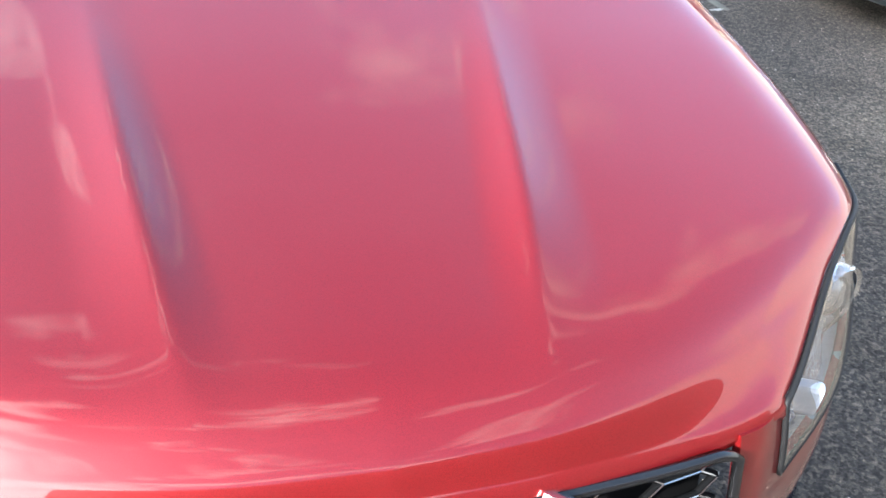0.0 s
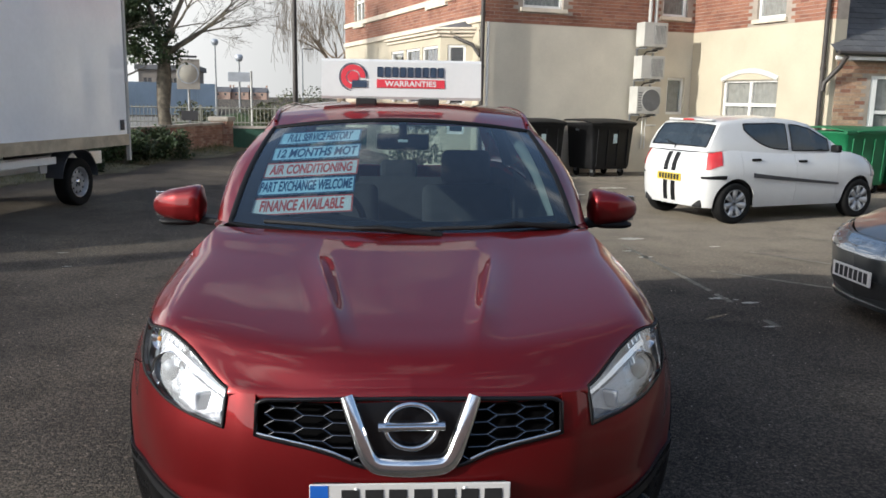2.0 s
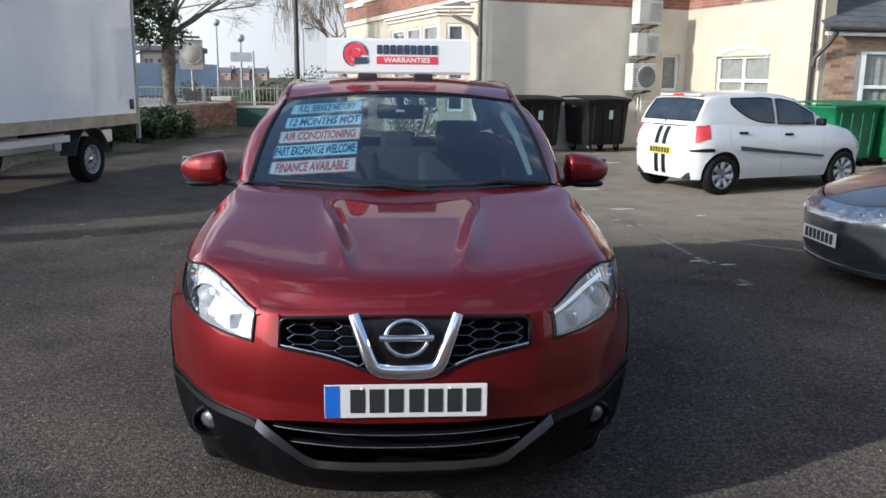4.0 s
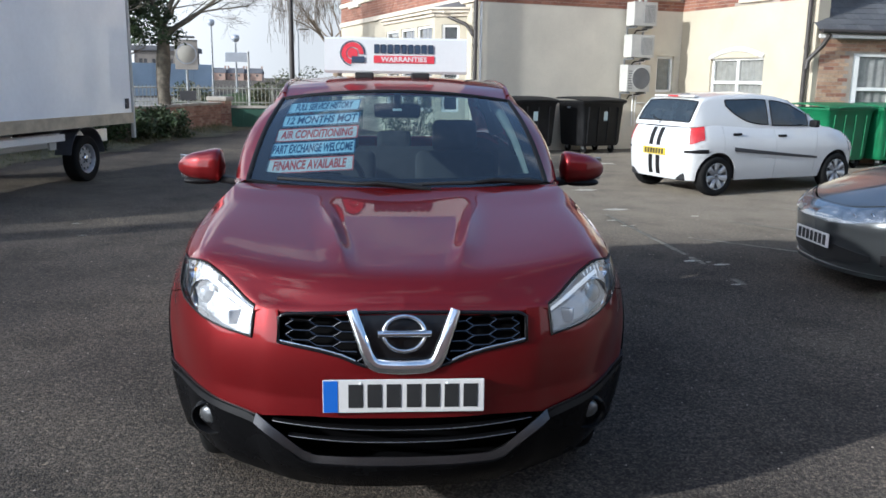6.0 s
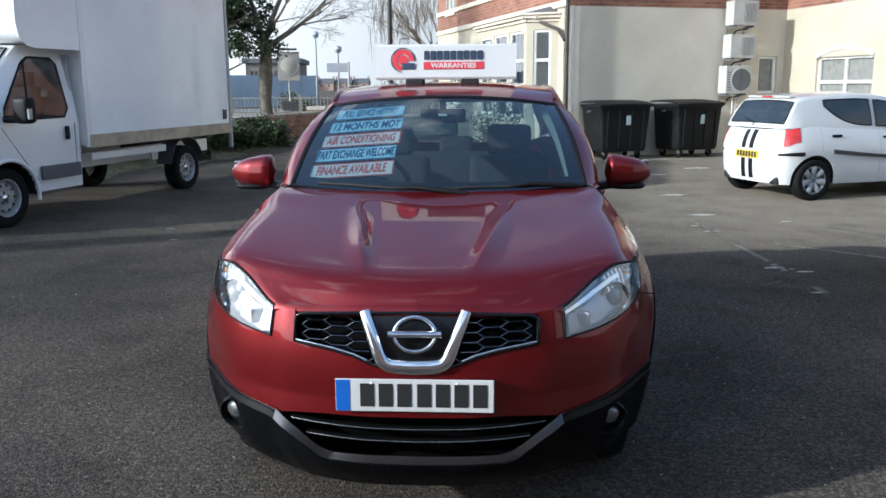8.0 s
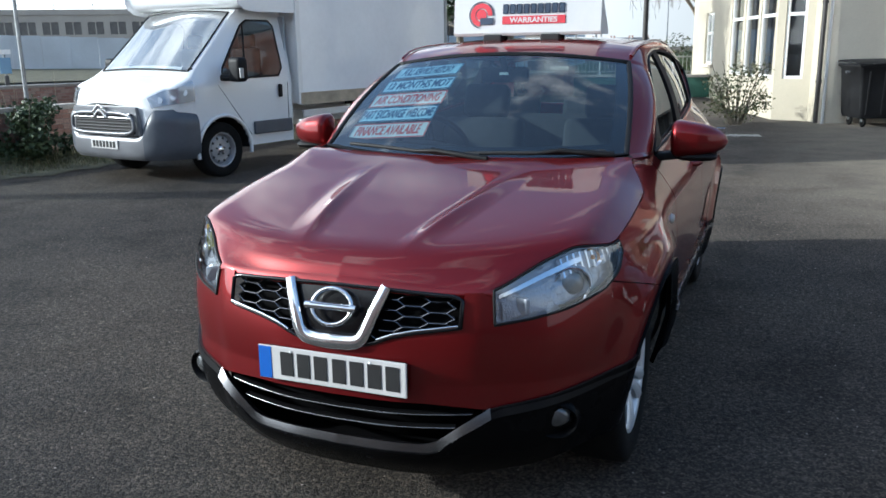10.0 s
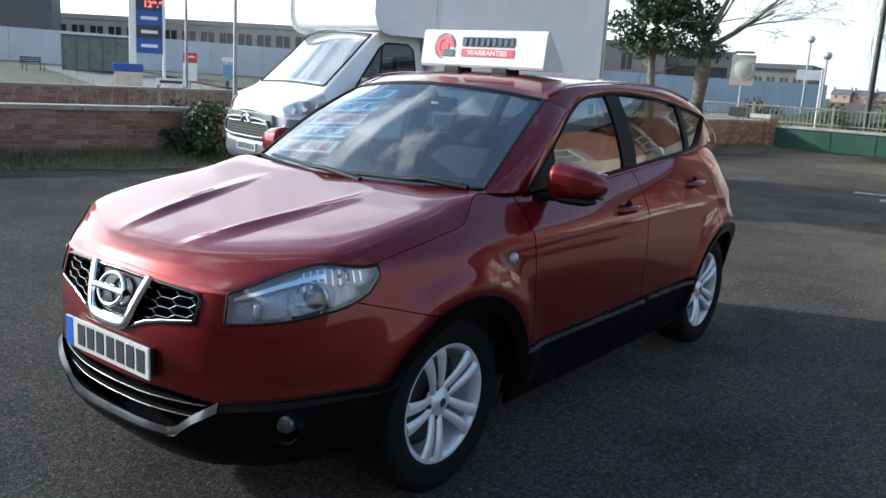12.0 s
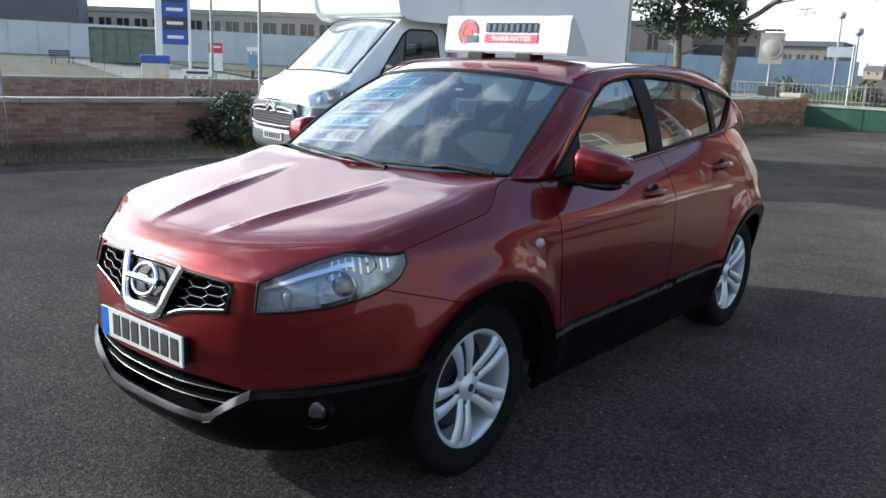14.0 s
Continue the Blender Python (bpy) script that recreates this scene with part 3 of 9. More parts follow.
    # rain pipes with hoppers and clips
    for m_, x, y in ((ma, -0.09, -0.10), (mc, lc - 0.12, -0.10)):
        pipe = part("drain_pipe", tube([m_ @ Vector((x, y, 0.02)), m_ @ Vector((x, y, Z_EAVES - 0.2))], 0.045, 12), M_PIPE, h, "dark painted drain pipe")
        for z in (0.8, 2.3, 3.4, 4.6):
            part("pipe_clip", tube([m_ @ Vector((x, y, z)), m_ @ Vector((x, y, z + 0.06))], 0.058, 12), M_PIPE, pipe)
    a = ms @ Vector((ls - 0.02, -0.09, 2.55))
    part("drain_pipe", tube([ms @ Vector((bay1 - 0.25, -0.35, 3.0)), ms @ Vector((bay1 - 0.1, -0.25, 2.92)), ms @ Vector((ls - 0.35, -0.12, 2.80)), a], 0.04, 10), M_PIPE, h)
    part("white_pipe", tube([ma @ Vector((0.06, -0.05, 0)), ma @ Vector((0.06, -0.05, Z_BAND))], 0.03, 8), M_UPVC, h)
    for x in (4.14, 4.30):
        part("vent_pipe", tube([ma @ Vector((x, -0.10, 3.30)), ma @ Vector((x, -0.10, Z_EAVES))], 0.045, 10), M_WHITEMETAL, h, "pale vertical pipe")
    # roof
    c = [FAR_END, CORNER_A, CORNER_B, CORNER_C]
    ridge_z = 8.6
    v = [(p.x, p.y, Z_EAVES) for p in (FAR_END - AX * .4, CORNER_A - AX * .4 + AN * .4, CORNER_B + AN * .4 - AX * .0, CORNER_C + AN * .3 - AX * .4, CORNER_C + AX * 9, FAR_END + AX * 12)]
    r1 = (CORNER_A + FAR_END) / 2 + AX * 3.2
    r2 = CORNER_B + AX * 3.5 - AN * 1.5
    v += [(r1.x, r1.y, ridge_z), (r2.x, r2.y, ridge_z)]
    part("roof", mesh_of("roof", v, [(0, 1, 6), (1, 2, 7, 6), (2, 3, 7), (3, 4, 7), (4, 5, 6, 7), (5, 0, 6)]), M_SLATE, h, "dark slate roof")
    part("back_wall", wall_mesh((CORNER_C + AX * 9 - CORNER_C).length, 0, Z_EAVES, 0.3, [], frame_m(CORNER_C + AX * 9, CORNER_C + AX * 9 - AN * 12)), M_RENDER, h)
    return h


house()


def annex():
    """Single-storey brick annex with a slate roof, beyond the corner pipe."""
    an = thing("annex", "single-storey mixed brick annex with a slate roof", "house")
    along = Matrix.Rotation(radians(-12), 2) @ AX
    a0 = CORNER_C + along * 0.12
    m = frame_m(a0, a0 + along * 8)
    holes = [(0.76, 2.62, 0.75, 2.22), (4.2, 5.8, 0.75, 2.22)]
    w = part("wall", wall_mesh(8, 0, 2.52, 0.3, holes, m), M_MORTAR, an)
    tagged(part("brickwork", brick_run(8, 0.01, 2.50, m, [(a - .02, b + .02, c - .1, d) for a, b, c, d in holes]), M_BRICK_MIX_J, w), kind="stuff")
    for x, wd in ((0.76, 1.86), (4.2, 1.6)):
        win = window(an, m, x, 0.75, wd, 1.47, (0.5,), (0.52,), face=0.02)
        for xa in (x + 0.10, x + wd - 0.10):
            part("sash_frame", box((xa, 0.035, 1.485), (0.10, 0.045, 1.36), 0.008, m), M_UPVC, win)
    part("fascia", box((4, -0.22, 2.53), (8.4, 0.05, 0.07), 0.01, m), M_UPVC, an, "white fascia board")
    part("gutter", tube([m @ Vector((-0.2, -0.30, 2.62)), m @ Vector((8.2, -0.30, 2.60))], 0.045, 10), M_PIPE, an, "dark gutter")
    part("drain_pipe", tube([m @ Vector((-0.02, -0.30, 2.56)), m @ Vector((-0.06, -0.16, 2.36)), m @ Vector((-0.28, -0.04, 2.06)), m @ Vector((-0.30, -0.04, 1.9))], 0.045, 10), M_PIPE, an)
    # slates in courses
    verts, faces = [], []
    rng = random.Random(5)
    slope = Vector((0, 3.4, 2.6))
    sl = slope.length
    d = slope.normalized()
    nrm = Vector((0, -d.z, d.y))
    rows = int(sl / 0.2)
    for r in range(rows):
        x = -0.25 + (0.15 if r % 2 else 0) + r * 0.10
        while x < 8.2:
            o = len(verts)
            base = Vector((x, -0.26, 2.63)) + d * (r * 0.2)
            t = 0.012 + rng.uniform(0, 0.006)
            for dx, dd, dn in ((0, 0, t + .012), (0.29, 0, t + .012), (0.29, 0.26, t), (0, 0.26, t), (0, 0, 0), (0.29, 0, 0)):
                verts.append(m @ (base + Vector((dx, 0, 0)) + d * dd + nrm * dn))
            faces += [(o, o + 1, o + 2, o + 3), (o + 4, o + 5, o + 1, o)]
            x += 0.30
    roof = part("roof", mesh_of("roof", [m @ Vector(p) for p in ((-.25, -.27, 2.62), (8.3, -.27, 2.62), (8.3, 3.14, 5.22), (1.6, 3.14, 5.22))], [(0, 1, 2, 3)]), M_SLATE, an)
    tagged(part("slating", mesh_of("slating", verts, faces), M_SLATE, roof), kind="stuff")
    return an


annex()

# ---- boundary wall of the yard, its coping, pillar and gateway ----
def boundary_wall():
    L = (WALL_B - WALL_A).length
    m = frame_m(WALL_A, WALL_B)
    w = part("boundary_wall", wall_mesh(L, 0, 0.74, 0.22, [], m), M_MORTAR_OLD)
    tagged(w, "low weathered red brick boundary wall", "wall", kind="structure")
    x = 0.0
    rng = random.Random(3)
    while x < L:
        n = min(rng.uniform(1.0, 1.5), L - x)
        part("coping", box((x + n / 2, 0.11 + rng.uniform(-.01, .01), 0.775 + rng.uniform(-.008, .008)), (n - 0.015, 0.30, 0.075), 0.012, m), M_COPING, w, "weathered concrete coping slab")
        x += n
    return w, m, L


BWALL, BWALL_M, BWALL_L = boundary_wall()


def gateway():
    p = thing("gate_pillar", "square brick gate pillar with a stone cap", "pillar", pose(-5.30, 24.55, 0, 0, 0, -12))
    core = part("shaft", box((0, 0, 0.42), (0.50, 0.50, 0.84), 0.004), M_MORTAR, p)
    for k in range(4):
        mm = Matrix.Rotation(k * math.pi / 2, 4, "Z") @ Matrix.Translation((-0.26, -0.255, 0))
        tagged(part("brickwork", brick_run(0.52, 0.01, 0.84, mm), M_BRICK_OLD_J, core), kind="stuff")
    part("cap", box((0, 0, 0.91), (0.66, 0.66, 0.13), 0.03), M_COPING, p, "rounded stone cap")
    g = part("green_board_wall", span((-4.95, 24.45, 0.03), (0.2, 24.53, 0.62), 0.01), M_GREENBOARD)
    tagged(g, "low green painted boarding across the yard's end", "fence", kind="structure")
    part("board_rail", span((-4.95, 24.40, 0.62), (0.2, 24.58, 0.70), 0.01), M_COPING, g)
    for x in np.arange(-4.6, 0.2, 1.2):
        part("board_joint", span((x, 24.435, 0.05), (x + 0.03, 24.455, 0.61)), M_GREENBOARD, g)
    f = thing("railing_fence", "grey metal railing along the street", "fence")
    for z in (0.72, 1.20):
        part("rail", tube([(-11.5, 27.0, z), (3.5, 27.0, z)], 0.022, 8), M_RAIL, f)
    first = part("bar", tube([(0, 0, 0.1), (0, 0, 1.28)], 0.013, 6), M_RAIL, f)
    first.location = (-11.5, 27.0, 0)
    for i in range(1, 116):
        b = first.copy()
        scene.collection.objects.link(b)
        b.location = (-11.5 + i * 0.13, 27.0, 0)
    for x in np.arange(-11.5, 3.6, 2.5):
        part("post", box((x, 27.03, 0.65), (0.06, 0.06, 1.32), 0.006), M_RAIL, f)


gateway()


def south_wall():
    """Plain brick wall added to close the yard behind the camera, out of view."""
    w = part("wall_south", span((-10, -13.3, 0), (24, -13.0, 7.5)), M_BRICK_OLD_J)
    tagged(w, "plain dark brick wall added out of view, closing the yard", "wall", kind="structure")


south_wall()

# ---- the red crossover: a lofted body, nose at y = 0, tail at y = 4.33 ----
M_RED = car_paint("red_metallic_paint", (0.152, 0.0058, 0.0075), 0.54, 0.36, 0.02, 1.43)
M_CLAD = worn("black_cladding_plastic", (0.005, 0.005, 0.0055), 0.27, var=0.25, scale=5, fine=300, bump_s=0.04, bump_d=0.0005, spec=0.05)
M_STRIP = worn("satin_silver_plastic", (0.30, 0.30, 0.31), 0.27, 0.88, var=0.08, bump_s=0.0)
M_SATIN = worn("dark_satin_plastic", (0.013, 0.013, 0.014), 0.32, var=0.15, bump_s=0.0, spec=0.15)
M_BSTRIP = worn("satin_grey_strip", (0.115, 0.115, 0.12), 0.25, 0.92, var=0.1, bump_s=0.0)
M_GRILLEDGE = worn("dark_chrome", (0.26, 0.26, 0.27), 0.12, 1.0, var=0.1, bump_s=0.0)
M_LAMPBOWL = worn("lamp_bowl_chrome", (0.46, 0.48, 0.51), 0.20, 0.55, var=0.12, scale=18, fine=45, bump_s=0.7, bump_d=0.010)
M_CHROME = worn("chrome", (0.90, 0.91, 0.93), 0.15, 1.0, var=0.04, bump_s=0.0)
M_ALLOY = worn("silver_alloy", (0.78, 0.80, 0.83), 0.30, 0.30, var=0.06, scale=6, bump_s=0.0, coat=0.6)
M_VOID = worn("deep_black_plastic", (0.004, 0.004, 0.0045), 0.75, var=0.1, bump_s=0.0, spec=0.03)
M_GLOSSBLACK = worn("gloss_black", (0.006, 0.006, 0.007), 0.2, var=0.1, bump_s=0.0, spec=0.4)
M_TRIM = worn("black_trim", (0.008, 0.008, 0.009), 0.55, var=0.15, bump_s=0.0, spec=0.2)
M_SCREEN = glassy("windscreen_glass", (0.54, 0.69, 0.73), 0.0, 0.11, 0.006)
M_SIDEGLASS = glassy("side_window_glass", (0.55, 0.60, 0.60))
M_LENS = glassy("clear_lamp_lens", (0.94, 0.96, 0.99), 0.0, 0.11)
M_REFLECT = worn("lamp_reflector", (0.45, 0.47, 0.50), 0.20, 0.60, var=0.08, scale=30, fine=120, bump_s=0.5, bump_d=0.006)
M_LAMPGREY = worn("lamp_bezel", (0.45, 0.475, 0.52), 0.35, 0.3, var=0.1, bump_s=0.0)
M_FOG = worn("fog_lens", (0.15, 0.155, 0.16), 0.12, 0.6, var=0.2, scale=30, bump_s=0.0)
M_PROJECTOR = worn("projector_glass", (0.16, 0.17, 0.18), 0.05, 0.5, var=0.2, scale=20, bump_s=0.0, coat=1.0)
M_AMBER = worn("amber_bulb", (0.55, 0.22, 0.03), 0.2, var=0.1, bump_s=0.0)
M_CLOTH = worn("dark_seat_cloth", (0.028, 0.029, 0.031), 0.9, var=0.3, scale=20, fine=200, bump_s=0.3)
M_CABIN = worn("dark_cabin_plastic", (0.022, 0.022, 0.024), 0.65, var=0.2)
M_CABIN_PALE = worn("pale_cabin_trim", (0.26, 0.25, 0.22), 0.8, var=0.1)
M_REDLENS = worn("red_lamp_lens", (0.55, 0.03, 0.03), 0.08, var=0.15, bump_s=0.0, coat=0.8)
M_PLATE = worn("white_plate", (0.60, 0.59, 0.58), 0.4, var=0.05, bump_s=0.0)
M_YPLATE = worn("yellow_plate", (0.62, 0.45, 0.03), 0.4, var=0.05, bump_s=0.0)
M_BLUEBAND = worn("blue_band", (0.02, 0.12, 0.50), 0.4, var=0.05, bump_s=0.0)

MIRROR_X = {1: 0.925, -1: 0.955}
HUB_F, HUB_R, HUB_Z = 0.94, 3.57, 0.345
PLAN = [(0, .045), (.2, .055), (.40, .10), (.50, .148), (.66, .25), (.79, .43), (.855, .64), (.885, .94), (.872, 1.25), (.868, 1.7), (.872, 2.3),
        (.875, 2.9), (.885, 3.3), (.882, 3.56), (.832, 3.84), (.69, 4.07), (.44, 4.19), (0, 4.22)]
TOP = [(0, .105, .862), (.2, .112, .857), (.40, .135, .850), (.487, .175, .858), (.60, .30, .925), (.714, .444, .985), (.735, .66, 1.034), (.732, .94, 1.082),
       (.715, 1.22, 1.125), (.748, 1.7, 1.108), (.757, 2.3, 1.135), (.745, 2.9, 1.185), (.715, 3.3, 1.21), (.682, 3.55, 1.222), (.645, 3.79, 1.21),
       (.585, 3.99, 1.17), (.42, 4.06, 1.15), (0, 4.09, 1.14)]
POWER = [1.7, 1.7, 1.8, 2.0, 2.3, 2.7, 3.4, 3.9, 4.2, 4.4, 4.4, 4.4, 4.0, 3.4, 2.6, 2.2, 2.0, 2.0]
Z_MID = 0.56


def body_point(s, z):
    """The right-hand body skin: s runs from the nose round the side to the tail, z is the height."""
    s, z = np.broadcast_arrays(np.asarray(s, float), np.asarray(z, float))
    m, t = spline(PLAN, s), spline(TOP, s)
    p = np.interp(s, range(18), POWER)
    f = np.clip((z - Z_MID) / (t[..., 2] - Z_MID), 0, 1)
    w = f ** p
    d = spline(PLAN, s + 0.02) - spline(PLAN, s - 0.02)
    n = np.stack([d[..., 1], -d[..., 0]], -1)
    n /= np.linalg.norm(n, axis=-1, keepdims=True) + 1e-9
    side = smooth01((s - 3.5) / 2)
    low = np.clip((Z_MID - z) / 0.3, 0, 1.4)
    out = 0.012 * np.sin(np.pi * f) - side * (0.05 * low ** 2) - (1 - side) * (0.085 * low ** 3 - 0.02 * low)
    # the shoulder line, and flared wheel arches
    out = out + side * 0.010 * np.exp(-((z - 0.95) / 0.05) ** 2) * (s < 15)
    for yc in (HUB_F, HUB_R):
        rr = np.hypot(m[..., 1] - yc, z - HUB_Z)
        out = out + 0.022 * np.exp(-((rr - 0.47) / 0.07) ** 2) * (z > 0.3) * side
    xy = m + (t[..., :2] - m) * w[..., None] + n * out[..., None]
    xy[..., 0] = np.maximum(xy[..., 0], 0)
    return np.concatenate([xy, z[..., None]], -1)


def top_z(s):
    return spline(TOP, s)[..., 2]


S_DENSE = np.linspace(0, 17, 3401)
X_DENSE, Y_DENSE = spline(PLAN, S_DENSE).T


def s_at_x(x):
    return float(np.interp(x, X_DENSE[:1400], S_DENSE[:1400]))


def s_at_y(y):
    return float(np.interp(y, Y_DENSE, S_DENSE))


def front(x, z, out=0.0):
    """A point of the nose seen from ahead, moved outwards."""
    sg, x = (-1 if x < 0 else 1), abs(x)
    ss = np.linspace(0, 6.5, 400)
    row = body_point(ss, np.full(400, min(z, 2)))
    s = float(np.interp(x, row[:, 0], ss))
    p = body_point(s, z)
    a, b = body_point(s + 0.03, z), body_point(max(s - 0.03, 0), z)
    c, d = body_point(s, z + 0.01), body_point(s, z - 0.01)
    n = np.cross(a - b, c - d)
    n /= np.linalg.norm(n) + 1e-9
    if n[1] > 0 and n[0] <= 0:
        n = -n
    p = p + n * out
    return Vector((sg * p[0], p[1], p[2])), Vector((sg * n[0], n[1], n[2]))


def arch_z(y, radius):
    z = np.zeros_like(np.asarray(y, float))
    for yc in (HUB_F, HUB_R):
        q = radius ** 2 - (y - yc) ** 2
        z = np.maximum(z, np.where(q > 0, HUB_Z + np.sqrt(np.maximum(q, 0)), 0))
    return z


CLAD_S = [0, s_at_x(0.30), s_at_x(0.483), s_at_x(0.66), s_at_x(0.80), s_at_y(0.56), s_at_y(1.35), s_at_y(3.1), s_at_y(4.1), 17]
CLAD_Z = [0.50, 0.50, 0.482, 0.515, 0.545, 0.56, 0.50, 0.52, 0.60, 0.60]


def clad_z(s):
    return np.interp(s, CLAD_S, CLAD_Z)


def grille_z(x):
    return np.interp(x, [0, .10, .14, .20, .27, .412], [.664, .666, .676, .700, .716, .738])


LAMP_S0, LAMP_S1 = s_at_x(0.497), s_at_y(0.53)


def lamp_z(s):
    a, b = LAMP_S0, LAMP_S1
    return np.interp((s - a) / (b - a), [0, .25, .5, .75, .92, 1], [.748, .760, .780, .816, .858, .908])


def lamp_top(s):
    return top_z(s) - 0.010 - 0.058 * smooth01(((s - LAMP_S0) / (LAMP_S1 - LAMP_S0) - 0.58) / 0.42)


def panel(s0, s1, lo, hi, cols, rows, out=0.0):
    """Both mirrored halves of a skin panel between two heights."""
    s = np.linspace(s0, s1, cols)
    a, b = lo(s), hi(s)
    z = a[:, None] + (b - a)[:, None] * np.linspace(0, 1, rows)[None]
    p = body_point(np.repeat(s[:, None], rows, 1), z)
    if np.any(out):
        n = np.cross(np.gradient(p, axis=0), np.gradient(p, axis=1))
        n /= np.linalg.norm(n, axis=-1, keepdims=True) + 1e-9
        p = p + n * out
    return p


MIRROR = np.array([-1, 1, 1])


def both(p):
    return join(grid_data(p), grid_data(np.asarray(p) * MIRROR, True))


def whole(p):
    """One sheet across the car from its right half."""
    return np.concatenate([(p * MIRROR)[::-1], p[1:]])


def thicken(p, d):
    n = np.cross(np.gradient(p, axis=0), np.gradient(p, axis=1))
    n /= np.linalg.norm(n, axis=-1, keepdims=True) + 1e-9
    return thick(p, n, -d)


def chamfer(p, d0, d1):
    """Moves the lower rows of a strip outwards, so that its face looks up: by d0 at its first column, d1 at its last."""
    n = np.cross(np.gradient(p, axis=0), np.gradient(p, axis=1))
    n /= np.linalg.norm(n, axis=-1, keepdims=True) + 1e-9
    d = d0 + (d1 - d0) * smooth01(np.linspace(0, 1, len(p)))
    return p + n * d[:, None, None] * np.linspace(1, 0, p.shape[1])[None, :, None]


def side_z(y, z):
    """Half-width of the cabin at the side windows."""
    return 0.757 - 0.12 * (z - 1.1) - 0.58 * (z - 1.1) ** 2 - 0.045 * np.maximum(0, y - 2.6) ** 2


def dlo_bottom(y):
    return np.interp(y, [1.48, 2.2, 2.6, 3.2, 3.38, 3.46, 3.56, 3.64, 3.70], [1.112, 1.142, 1.172, 1.214, 1.226, 1.252, 1.312, 1.362, 1.390])


def dlo_top(y):
    yy = [1.48, 1.60, 1.75, 1.92, 2.07, 2.2, 2.4, 2.6, 3.0, 3.3, 3.5, 3.62, 3.70]
    return np.interp(y, yy, [1.118, 1.20, 1.305, 1.41, 1.478, 1.505, 1.522, 1.525, 1.505, 1.468, 1.438, 1.415, 1.398])


def shut_drop(s):
    """How far below the body's upper edge the bonnet's shut line runs: along the lamp, the wing, and up to the pillar."""
    s = np.asarray(s, float)
    y = spline(PLAN, s)[..., 1]
    f = (s - LAMP_S0) / (LAMP_S1 - LAMP_S0)
    return (0.004 + 0.056 * smooth01((f - 0.58) / 0.42)) * (1 - smooth01((y - 0.96) / 0.25))


def round_over(q, kink, reach, steps):
    """Relaxes the columns round a fold of a grid, so that it rolls over softly; the rims stay."""
    n = q.shape[1]
    k = np.arange(n)
    w = (np.minimum(np.abs(k - kink), np.abs(k - (n - 1 - kink))) < reach).astype(float)
    w[0] = w[-1] = 0.0
    for _ in range(steps):
        m = q.copy()
        m[:, 1:-1] = 0.5 * q[:, 1:-1] + 0.25 * (q[:, :-2] + q[:, 2:])
        q = q + (m - q) * w[None, :, None]
    return q


